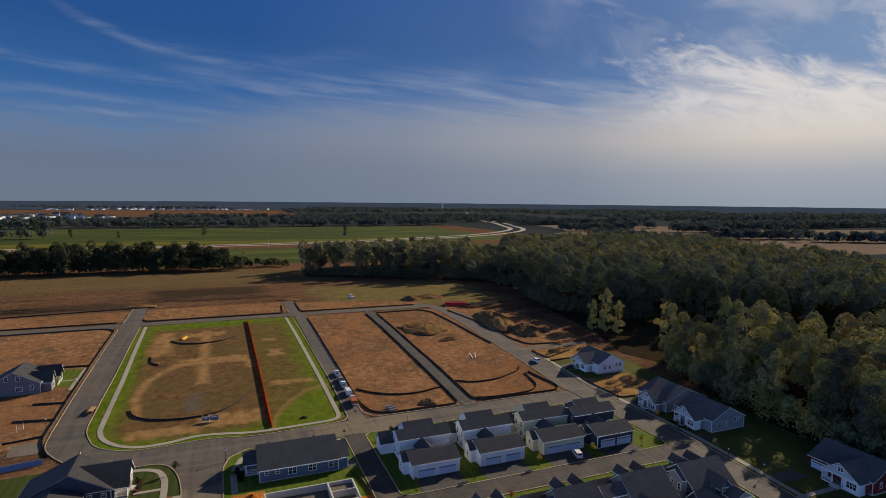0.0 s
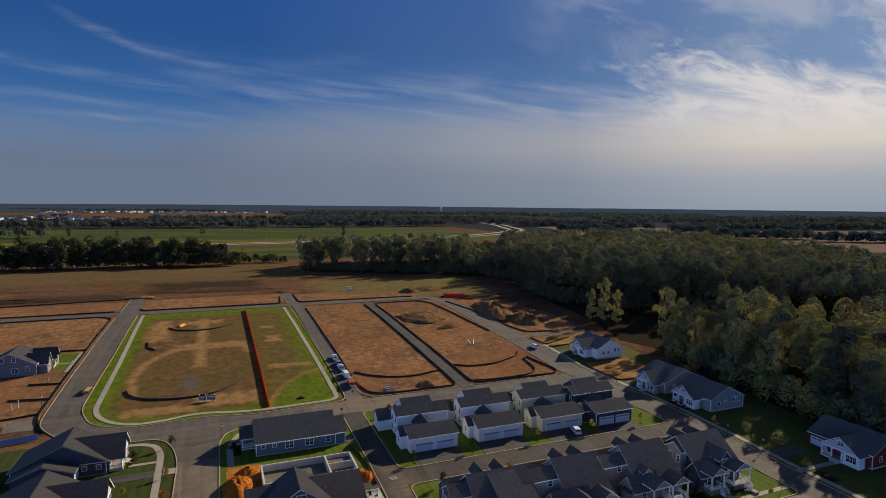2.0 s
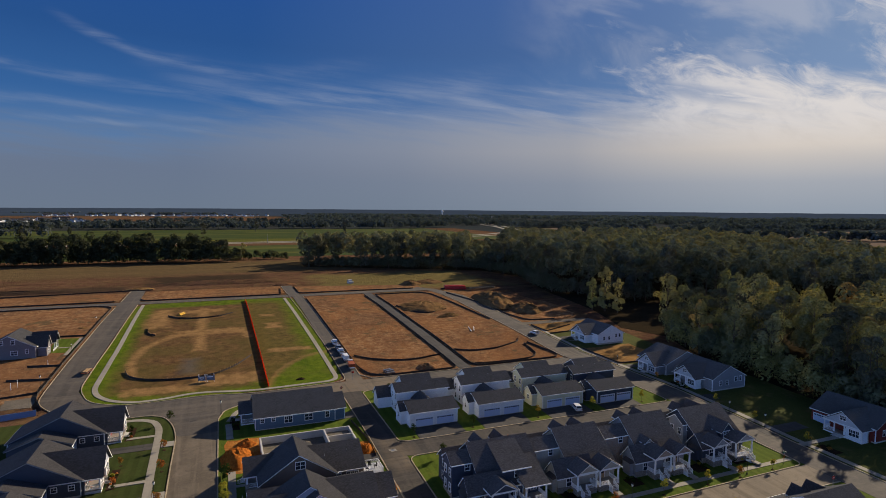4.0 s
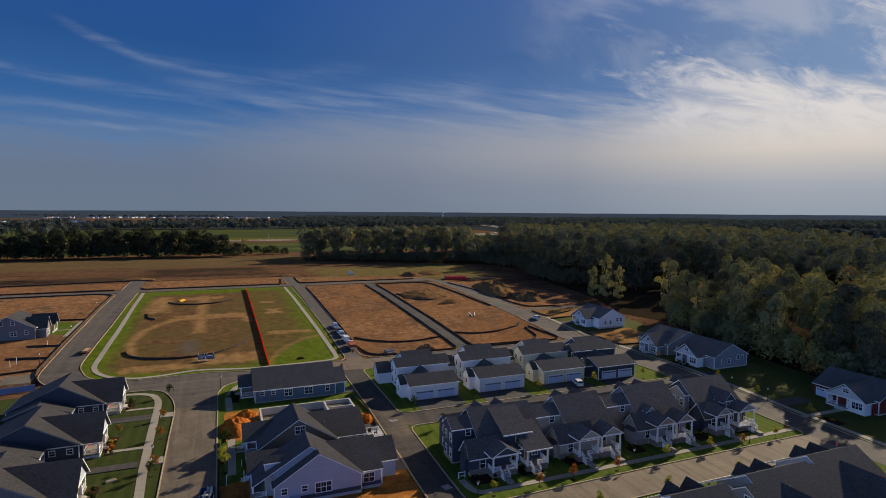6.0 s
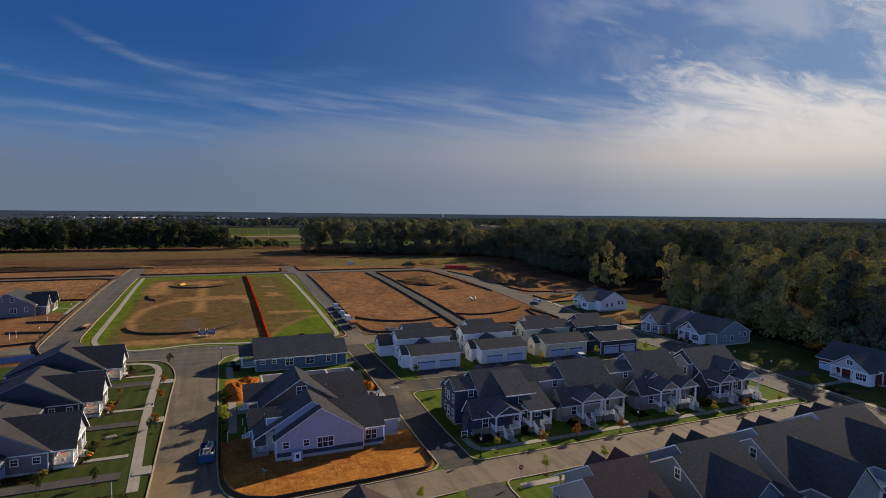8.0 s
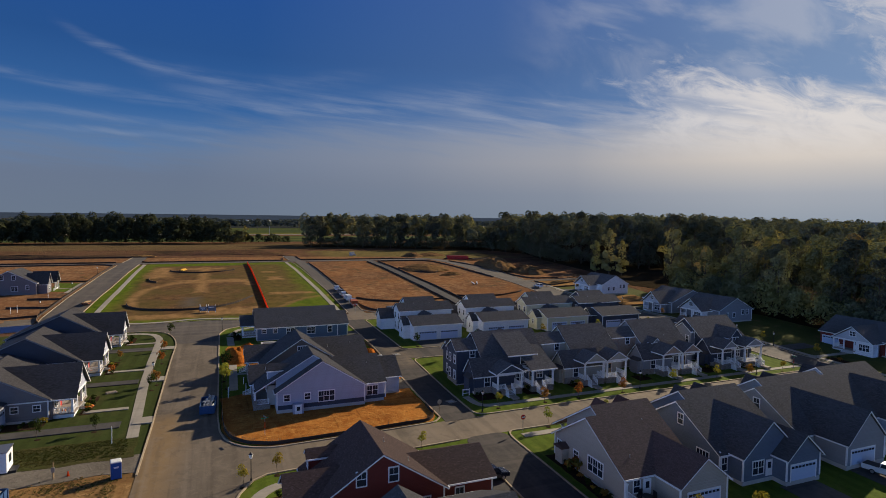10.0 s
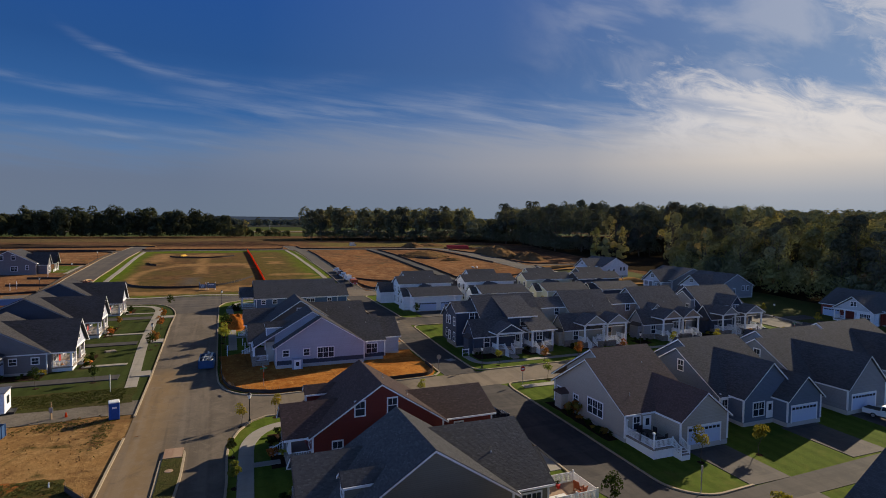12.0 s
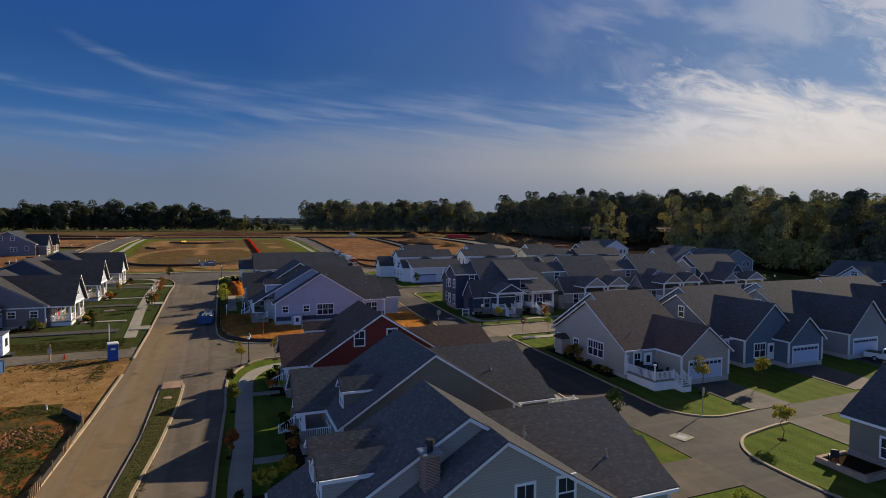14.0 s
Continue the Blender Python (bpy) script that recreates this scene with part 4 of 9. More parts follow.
sheet("bare_lot", wobble([(-0.5, 89.5), (0.5, 86), (2.8, 83.3), (6.4, 81.6), (20, 82.2), (31.6, 82.9), (33, 84.6), (33, 94), (12, 94.5), (9.2, 96), (9.2, 107.5), (5.5, 106.4), (0.3, 104.4), (-0.7, 104)], 3, 0.25, 10) , "dirt_orange", 0.12, "bright orange clay round an unfinished house", "building lot")
sheet("bare_lot", wobble([(23, 93), (33, 90), (33.5, 108), (28, 108)], 3, 0.3, 11), "dirt_orange", 0.128, "orange clay beside the unfinished house", "building lot")
sheet("bare_lot", wobble(rect(0.6, 8.3, 122, 139), 2, 0.4, 12), "dirt_orange", 0.12, "orange clay beside an open foundation", "building lot")
sheet("bare_lot", wobble(rect(29.2, 33.2, 119, 128), 2, 0.3, 14), "dirt_orange", 0.12, "orange clay at the corner of an open foundation", "building lot")
sheet("foundation_bed", rect(8.4, 29.1, 125, 134), "gravel", 0.13, "grey gravel bed inside the open foundation", "gravel")
sheet("bare_lot", wobble(rect(104, 122, 40, 66), 4, 0.6, 13), "dirt_tan", 0.12, "raw clay corner lot", "building lot")
sheet("park_turf", rounded(rect(-39.5, 37, 174.6, 319), 9), "turf", 0.05, "green turf park with worn patches", "lawn")

sheet("lawn", wobble([(-59.6, 254.7), (-50.6, 253), (-50.6, 233), (-58.8, 234)], 3, 0.4, 61), "lawn", 0.08, "small green lawn before a finished house", "lawn")
sheet("gravel_patch", wobble(rect(-57, -49.7, 181, 189), 2, 0.5, 64), "gravel", 0.08, "patch of grey gravel beside the street", "gravel")
# streets
ROADS = (
    ([(-12.2, 20), (-1.2, 20), (-0.5, 44), (0.15, 56.5), (0.2, 62), (0.45, 65.5), (1.0, 68), (1.0, 85), (-0.8, 90), (-1.1, 96), (-1.2, 158), (-10.5, 158), (-10.7, 72), (-11.1, 58), (-11.9, 43)], "asphalt_worn"),
    ([(-12.2, -60), (-1.2, -60), (-1.2, 20.2), (-12.2, 20.2)], "asphalt_worn"),
    ([(-1.4, 64), (0.4, 65.5), (1.55, 69.1), (3.2, 71.9), (5, 73.1), (20, 74.1), (42, 75.4), (126, 76), (126, 84), (77, 83.6), (50, 83.0), (34, 82.4), (20, 81.5), (6.2, 80.9), (2.4, 82.6), (0.2, 85.4), (-0.75, 89), (-1.4, 92)], "asphalt_worn"),
    (rounded([(-49, 192), (-48.4, 184), (-44.4, 177), (-39.8, 170.8), (-31, 165), (-24, 163.2), (-17.4, 163.4), (-13.5, 160), (-11.6, 154), (-10.6, 146), (-1.1, 146), (-1.0, 154.6), (0.6, 160.6), (5.8, 164.4), (38, 163.6), (121.4, 163.5), (121.4, 174.4), (46, 174.4), (37, 174.6), (8, 172.6), (-4, 175.6), (-15, 174.6), (-24, 173.8), (-31, 176.6), (-36, 181.2), (-39.8, 190), (-40, 194), (-49, 194)], 1.5), "asphalt"),
    (rect(-49, -40, 190, 320), "asphalt"),
    (rounded([(-49, 318), (-40, 318), (-40, 327), (-42, 372), (-49.5, 372)], 1), "asphalt"),
    (rect(-260, 119, 319.5, 327.5), "asphalt"),
    (rect(37.3, 42.8, 172, 321), "asphalt"),
    (rect(35.6, 42, 326, 366), "asphalt"),
    (rect(77.7, 82.2, 172, 321), "asphalt_dark"),
    ([(124.9, -60), (133.6, -60), (133.6, 112), (132.2, 150), (131.2, 190), (131.2, 300), (121.3, 300), (121.3, 182), (122.6, 150), (124.8, 108)], "asphalt"),
    ([(121.3, 298), (131.2, 298), (124, 322), (116, 334), (110, 327.5), (118, 320)], "asphalt"),
    (rect(129, 166, 221.5, 226), "gravel"),
    (rect(33.6, 39.4, 82, 164), "asphalt_lane"),
    (rounded([(33.8, 75.2), (40.8, 75.6), (41.2, 40.5), (44, 38.2), (110, 40.5), (110, 36), (48, 35.2), (42.6, 34.2), (40.0, 31.6), (39.7, 27), (40.8, 18), (42, -40), (36, -40), (35.4, 24), (35.3, 33), (35.2, 38), (33.8, 44)], 2), "asphalt_lane"),
    (rounded([(39, 117.5), (44, 117.5), (124.5, 117.5), (124.2, 124.5), (44, 124.5), (39, 126)], 2), "asphalt_lane"),
)
for i, (poly, mat) in enumerate(ROADS):
    sheet("road", poly, mat, 0.10 + 0.0018 * i, {"asphalt": "grey asphalt street with dusty wear", "asphalt_worn": "worn brownish asphalt street", "asphalt_lane": "dark grey asphalt lane with pale wheel tracks", "asphalt_dark": "dark asphalt service lane", "gravel": "grey gravel spur road"}[mat], "road")


def kerb(path, label="pale concrete kerb along the street"):
    tagged(part("kerb", sweep(path, 0.12, -0.2, 0.24), "kerb"), label, "kerb", "kerbs", "structure")


def walkway(path, half=0.75, dz=0.15, label="pale concrete sidewalk"):
    tagged(part("sidewalk", sweep(path, half, -0.2, dz, 3), "concrete"), label, "sidewalk", "sidewalks", "structure")


for p in ([(-12.4, -40), (-12.3, 20), (-12.0, 43), (-11.2, 58), (-10.8, 71)], curve([(-10.6, 78), (-10.6, 146), (-11.8, 154), (-14, 160.4), (-17.6, 163.5), (-24, 163.2), (-31, 165), (-39.8, 170.8), (-44.6, 177), (-48.6, 184), (-49, 192), (-49, 316), (-56, 319), (-260, 319)], 4),
          [(-1.3, -40), (-1.3, 20), (-0.45, 44), (0.2, 56.5), (0.25, 62), (0.5, 65.5), (1.6, 69), (3.2, 71.8), (5, 73.0), (20, 74.0), (33, 74.8)], curve([(124.6, 76), (41.6, 75.4), (41, 73), (41.2, 41), (44, 38.3), (50, 38.6)], 3), curve([(5.8, 164.5), (0.5, 160.6), (-1.1, 154.6), (-1.1, 96), (-0.75, 89), (0.2, 85.4), (2.4, 82.6), (6.2, 81.0), (20, 81.6), (32, 82.4), (33.4, 84.2)], 1.5),
          curve([(5.8, 164.4), (12, 163.4), (33.4, 163.3), (33.4, 84.4)], 3), curve([(123.6, 117.3), (39.6, 117.3), (39.6, 83.0), (50, 83.2), (77, 83.8), (124.7, 84.2), (124.5, 100), (124, 117)], 2.5), curve([(121.6, 163.2), (39.6, 163.2), (39.6, 124.6), (123.4, 124.6), (122.2, 150), (121.8, 163)], 2.5),
          curve([(-39.6, 318), (-39.3, 240), (-39.9, 192), (-36, 181.4), (-31, 176.8), (-24, 174), (-15, 174.8), (-4, 175.8), (8, 172.8), (37.6, 174.8), (37.6, 210), (35.6, 318)], 5), [(42.9, 318), (42.9, 180), (46, 175), (121, 174.8)], [(133.7, -40), (133.7, 112), (132.3, 150), (131.3, 190), (131.3, 220)], [(131.3, 227), (131.3, 298)],
          [(121.2, 176), (121.2, 300)], curve([(50, 35.1), (48, 35.0), (42.7, 34.1), (40.1, 31.6), (39.8, 27), (40.9, 18), (42.2, -40)], 3), [(33.6, 72), (33.6, 44)], [(-49, 330), (-49.5, 371)], [(35.4, 330), (35.4, 365)]):
    kerb(p)
walkway(curve([(32.4, 317), (34.2, 228), (35.2, 177), (8, 175.6), (-4, 178.8), (-10, 178.8), (-15.6, 176.6), (-24, 176), (-30, 179.8), (-34.2, 184.8), (-36, 191), (-35.7, 230), (-37, 317)], 5), 0.75)
walkway(curve([(-12.8, 91), (-14.0, 114), (-14.6, 146), (-14.9, 153.4), (-16.6, 158.7), (-20, 161), (-27, 161.4)], 3), 0.8)
walkway(curve([(0.7, -40), (0.8, 30), (1.1, 41), (1.5, 45.5), (2.1, 59.3), (2.4, 65.2), (4.4, 69.0), (8.4, 70.3), (32, 71.8)], 2.6), 0.8)
walkway(curve([(41.6, 92), (42, 86.6), (48, 86.6), (124, 87.3)], 3), 0.65)
walkway([(43, 73.2), (123, 73.2)], 0.75)
for x0, x1, y in ((2.8, 5.6, 59.4), (2.2, 4.6, 43.4), (1.9, 3.6, 36.6)):
    walkway([(x0, y), (x1, y)], 0.55, 0.13, "pale concrete front path")
walkway([(135.7, -40), (135.7, 112), (134.4, 150), (133.4, 190), (133.4, 218)], 0.8)
walkway(curve([(1.4, 150), (1.6, 140)], 3), 0.8)
walkway([(1.6, 107.6), (1.7, 123)], 0.75), walkway([(2.2, 116.8), (4.4, 116.8)], 0.5)
walkway(curve([(1.5, 152), (4, 160), (10, 161.5), (32, 161.5)], 4), 0.7)
walkway([(-51.9, 230), (-51.4, 254)], 0.6), walkway([(-56.4, 240.5), (-51.8, 240.5)], 0.5)
for y0, y1 in ((148.5, 150), (124.7, 126.2), (103.8, 105.2)):
    walkway([(-21.5, y0), (-15, y0)], 0.6, 0.18, "pale concrete front path")
for y, h in ((142.2, 1.8), (118, 1.8), (97.6, 1.9)):
    tagged(part("driveway", sweep([(-48, y), (-15.2, y)], h, -0.2, 0.13), "asphalt_dark"), "dark asphalt driveway beside the house", "driveway", "driveways", "structure")
    tagged(part("driveway_apron", sweep([(-13.5, y), (-10.8, y)], 1.5, -0.2, 0.21), "concrete"), "pale concrete driveway apron", "driveway", "aprons", "structure")
sheet("median", [(-7.6, 20), (-6.1, 20), (-5.9, 41), (-5.0, 49), (-4.2, 60), (-4.15, 65.4), (-6.1, 65.4), (-6.15, 58), (-6.4, 50), (-7.1, 41)], "verge", 0.30, "narrow weedy traffic island in the street", "traffic island")
kerb(curve([(-7.8, 20), (-7.2, 41), (-6.4, 51), (-6.2, 65.2), (-5.1, 66.3), (-4.0, 65.2), (-4.1, 59), (-5.0, 48), (-5.9, 40), (-6.0, 20)], 1.2), "pale kerb round the traffic island")
tagged(part("island_tip", sweep([(-5.15, 63.4), (-5.1, 65.9)], 0.95, -0.2, 0.36, 1), "paving"), "brick-tinted concrete tip of the traffic island", "paving", "", "structure")
sheet("weedy_verge", wobble(rect(-62, -12.0, 84.0, 91.6), 2, 0.35, 63), "verge", 0.115, "rough weedy verge beside the yard", "verge")
sheet("gravel_strip", wobble(rect(-60, -11.2, 79.5, 84.5), 4, 0.5, 40), "gravel", 0.10, "grey gravel strip beside the yard", "gravel")
sheet("weedy_bank", wobble([(-42, 30), (-12.8, 38), (-12.5, 57), (-15, 62.5), (-22, 63.5), (-30, 60.5), (-42, 62)], 0.8, 0.45, 41), "weedy", 0.12, "torn weedy soil behind a silt fence", "soil")
for x0, x1, y0, y1, m in ((49.8, 55.4, 38.6, 47, "asphalt"), (66.8, 73.0, 39.5, 48.4, "asphalt"), (80.5, 87, 40, 48.6, "asphalt"), (97.5, 103.5, 40, 49, "asphalt"),
                          (26.8, 35.6, 27.6, 32.3, "paved"), (27.5, 33.8, 48, 53, "concrete"), (29.7, 33.8, 58.5, 65.5, "asphalt_dark"), (30.5, 33.8, 99.5, 105, "gravel"), (29.5, 33.8, 143.5, 148, "asphalt_dark"), (50.2, 55, 29.6, 35.4, "asphalt"),
                          (45, 57.5, 124.4, 131.2, "asphalt_dark"), (63, 76.5, 124.4, 131.2, "asphalt_dark"), (83, 96.8, 124.4, 131.2, "asphalt_dark"), (101, 113.5, 124.4, 129.5, "asphalt_dark"),
                          (131, 140, 196, 200, "asphalt_dark"), (131, 139, 155.5, 159, "asphalt_dark"), (131, 140, 121, 125, "asphalt_dark"), (131, 146, 98, 102, "asphalt_dark"), (27, 33.8, 118, 121.5, "asphalt_dark")):
    sheet("driveway", rect(x0, x1, y0, y1), m, 0.15 if m == "concrete" else 0.142, {"paved": "brownish asphalt driveway with worn tracks", "asphalt_dark": "dark asphalt driveway", "asphalt": "grey asphalt driveway", "concrete": "pale concrete driveway strip", "gravel": "rough gravel driveway"}[m], "driveway")

# ---- houses ----
class House:
    """A house thing; coordinates are the plan's, heights are from its ground."""

    def __init__(self, name, label, cx, cy, wall, roof, dz=0.0, category="house", group="houses"):
        self.cx, self.cy, self.wall, self.roof = cx, cy, wall, roof
        self.tab, self.loose = None, None
        self.ob = thing(name, label, category, cx, cy, gz(cy) + dz, 0, group)

    def add(self, name, bm, mat, label="", parent=None, at=None):
        if at is None and not isinstance(bm, bpy.types.Mesh):
            for v in bm.verts:
                v.co.x -= self.cx
                v.co.y -= self.cy
        return part(name, bm, mat, parent or self.ob, label, at)


def roof_line(u0, u1, r, eave, ridge):
    return lambda u: eave + (ridge - eave) * ((u - u0) / (r - u0) if u < r else (u1 - u) / (u1 - r))


def shingle_slope(h, deck, axis, r, top, far, low, s0, s1, side, wide=0.27, row=0.14):
    """Lapped shingles over one roof slope, from the ridge (r, top) to the eave (far, low)."""
    rnd = random.Random(int(r * 31 + s0 * 7 + side))
    ln = math.hypot(far - r, top - low)
    du, dz = (far - r) / ln, (low - top) / ln
    nu, nz = -dz * side, abs(du)
    put = (lambda u, s, z: (s - h.cx, u - h.cy, z)) if axis == "X" else (lambda u, s, z: (u - h.cx, s - h.cy, z))
    vs, fs, loose = [], [], []
    n = int(ln / row)
    for j in range(n):
        d0, d1 = ln * j / n - 0.01, ln * (j + 1) / n
        s = s0 - (0.16 if j % 2 else 0.0) - rnd.uniform(0, 0.08)
        while s < s1:
            w = wide * rnd.uniform(0.75, 1.15)
            p, q, th = max(s, s0), min(s + w - 0.008, s1), rnd.uniform(0.005, 0.013)
            s += w
            if q - p < 0.05:
                continue
            lift = [(d0, 0.003), (d1 - rnd.uniform(0, 0.012), th), (d1, 0.0)]
            rows = [[put(r + du * d + nu * e, x, top + dz * d + nz * e) for x in (p, q)] for d, e in lift]
            if h.loose and axis == "X" and side < 0 and h.loose(p, j / n) and len(loose) < 300:
                loose.append(rows)
                continue
            k = len(vs)
            vs += [v for rw in rows for v in rw]
            fs += [(k, k + 1, k + 3, k + 2), (k + 2, k + 3, k + 5, k + 4)]
    me = bpy.data.meshes.new("shingle_rest")
    me.from_pydata(vs, [], fs)
    me.materials.append(M[h.tab])
    tagged(part("shingle_rest", me, None, deck), kind="stuff")
    for rows in loose:
        m = bpy.data.meshes.new("shingle")
        m.from_pydata([v for rw in rows for v in rw], [], [(0, 1, 3, 2), (2, 3, 5, 4)])
        m.materials.append(M[h.tab])
        part("shingle", m, None, deck)


def block(h, x0, x1, y0, y1, eave, ridge, axis, over=0.4, r=None, wmin=None, wmax=None, wall=None, roof=None, walls=True, z0=-1.0, ends=(1, 1), trim="white"):
    """A gabled wing: walls to the roof, a shingled roof, rake boards and gutters. wmin, wmax: where the walls stop short of the eaves."""
    u0, u1, s0, s1 = (x0, x1, y0, y1) if axis == "Y" else (y0, y1, x0, x1)
    r = (u0 + u1) / 2 if r is None else r
    zr = roof_line(u0, u1, r, eave, ridge)
    w0, w1 = u0 if wmin is None else wmin, u1 if wmax is None else wmax
    if walls:
        prof = [(w0, z0), (w1, z0), (w1, zr(w1) - 0.03), (r, ridge - 0.03), (w0, zr(w0) - 0.03)]
        h.add("wall", prism(bmesh.new(), prof, axis, s0, s1), wall or h.wall)
        h.add("foundation", prism(bmesh.new(), [(w0 - 0.04, z0 - 0.2), (w1 + 0.04, z0 - 0.2), (w1 + 0.04, 0.2), (w0 - 0.04, 0.2)], axis, s0 - 0.04, s1 + 0.04), "found")
    t, e0, e1 = 0.17, over * ends[0], over * ends[1]
    a, b = u0 - over, u1 + over
    za, zb = zr(a), zr(b)
    bm = prism(bmesh.new(), [(a, za), (r, ridge), (b, zb), (b, zb + t), (r, ridge + t), (a, za + t)], axis, s0 - e0, s1 + e1)
    for s, e, sg in ((s0 - e0, e0, -1), (s1 + e1, e1, 1)):
        if e > 0:
            prism(bm, [(a, za + t - 0.05), (r, ridge + t - 0.05), (b, zb + t - 0.05), (b, zb + t), (r, ridge + t), (a, za + t)], axis, s, s + 0.09 * sg)
    uv = bm.loops.layers.uv.new("slope")
    for f in bm.faces:
        for lp in f.loops:
            c = lp.vert.co
            u, s = (c.x, c.y) if axis == "Y" else (c.y, c.x)
            side = 1 if f.calc_center_median()[0 if axis == "Y" else 1] > r else -1
            lp[uv].uv = (s + (200 if side > 0 else 0), math.hypot(u - r, c.z - ridge - t))
    deck = h.add("roof", bm, roof or h.roof)
    if h.tab:
        for far, side in ((a, -1), (b, 1)):
            shingle_slope(h, deck, axis, r, ridge + t, far, (za if side < 0 else zb) + t, s0 - e0, s1 + e1, side)
    for s, e, sg in ((s0 - e0, e0, -1), (s1 + e1, e1, 1)):
        if e > 0:
            d = 0.26
            bm = prism(bmesh.new(), [(a, za - d + t), (r, ridge - d + t), (b, zb - d + t), (b, zb + t - 0.052), (r, ridge + t - 0.052), (a, za + t - 0.052)], axis, s - 0.02 if sg > 0 else s - 0.06, s + 0.06 if sg > 0 else s + 0.02)
            h.add("rake_board", bm, trim)
    for u, z, sg in ((a, za, -1), (b, zb, 1)):
        lo, hi = (u - 0.13, u) if sg < 0 else (u, u + 0.13)
        q = (lo, hi, s0 - e0 + 0.05, s1 + e1 - 0.05) if axis == "Y" else (s0 - e0 + 0.05, s1 + e1 - 0.05, lo, hi)
        h.add("gutter", bx(*q, z - 0.06, z + 0.12), trim)


TURN = {"S": 0, "W": -90, "E": 90, "N": 180}
CACHE = {}


def facing(h, face, a, b, z):
    """Pose on a wall: a along the wall, b the wall's place across, z up."""
    x, y = (a, b) if face in "SN" else (b, a)
    return pose(x - h.cx, y - h.cy, z, 0, 0, TURN[face])


def window(h, face, a, b, z, w=1.0, hh=1.5, cols=1, parent=None, trim="white"):
    """A trimmed window with sashes; z is its sill."""
    key = ("win", w, hh, cols, trim)
    if key not in CACHE:
        c = 0.13
        xs, zs = [-w / 2 - c, -w / 2], [-c, 0, hh / 2 - 0.035, hh / 2 + 0.035, hh, hh + c + 0.03]
        for i in range(cols):
            x0, x1 = -w / 2 + w * i / cols + (0.05 if i else 0), -w / 2 + w * (i + 1) / cols - (0.05 if i < cols - 1 else 0)
            m = (x0 + x1) / 2
            xs += [m - 0.014, m + 0.014, x1] + ([x1 + 0.1] if i < cols - 1 else [])
        xs.append(w / 2 + c)
        bars = {k for k in range(len(xs) - 1) if xs[k + 1] - xs[k] < 0.03}
        casing = {0, len(xs) - 2} | {k for k in range(1, len(xs) - 2) if 0.095 < xs[k + 1] - xs[k] < 0.105}
        bm = plate(bmesh.new(), xs, zs, lambda i, j: not (i in casing or j in (0, 2, 4) or (i in bars and j == 3)), -0.07, 0.03)
        gl = bmesh.new()
        box(gl, -w / 2, w / 2, -0.022, 0.04, 0, hh)
        CACHE[key] = (mesh_of(bm, "window_frame", trim), mesh_of(gl, "pane", "glass"))
    fr, gl = CACHE[key]
    o = part("window", fr, None, h.ob, "", facing(h, face, a, b, z))
    part("pane", gl, None, o, "dark glass pane")
    return o


def door(h, face, a, b, z=0.5, w=0.95, hh=2.05, mat="white"):
    bm = bx(-w / 2 - 0.12, w / 2 + 0.12, -0.05, 0.04, 0, hh + 0.13)
    o = part("door_casing", mesh_of(bm, "door_casing", "white"), None, h.ob, "", facing(h, face, a, b, z))
    part("door", mesh_of(bx(-w / 2, w / 2, -0.075, 0.0, 0.02, hh), "door", mat), None, o)
    part("pane", mesh_of(bx(-w / 2 + 0.2, w / 2 - 0.2, -0.085, 0.0, hh * 0.5, hh - 0.2), "pane", "glass"), None, o, "dark glass pane")


def garage_door(h, face, a, b, z=0.0, w=4.88, hh=2.15):
    key = ("gar", w, hh)
    if key not in CACHE:
        fr = plate(bmesh.new(), [-w / 2 - 0.16, -w / 2, w / 2, w / 2 + 0.16], [0, hh, hh + 0.2], lambda i, j: i == 1 and j == 0, -0.06, 0.04)
        n = int(w / 0.61)
        xs, zs = [-w / 2], [0.0]
        for i in range(n):
            xs += [-w / 2 + w * (i + 0.08) / n, -w / 2 + w * (i + 0.92) / n]
        for j in range(4):
            zs += [hh * j / 4 + 0.05, hh * (j + 1) / 4 - 0.05]
        bm = plate(bmesh.new(), xs + [w / 2], zs + [hh], lambda i, j: i % 2 == 1 and j % 2 == 1, -0.03, 0.02)
        sl = bmesh.new()
        box(sl, -w / 2 - 0.02, w / 2 + 0.02, -0.012, 0.04, 0, hh)
        gl = bmesh.new()
        for i in range(n):
            x = -w / 2 + w * (i + 0.5) / n
            box(gl, x - w / n * 0.36, x + w / n * 0.36, -0.042, 0.0, hh * 0.80, hh * 0.93)
        CACHE[key] = (mesh_of(fr, "garage_frame", "white"), mesh_of(bm, "garage_door", "garage"), mesh_of(gl, "glazing", "glass"), mesh_of(sl, "door_slab", "garage"))
    fr, d, gl, sl = CACHE[key]
    o = part("garage_frame", fr, None, h.ob, "", facing(h, face, a, b, z))
    part("garage_door", sl, None, o, "white panelled garage door")
    part("door_grid", d, None, o)
    part("glazing", gl, None, o, "row of small dark door lights")


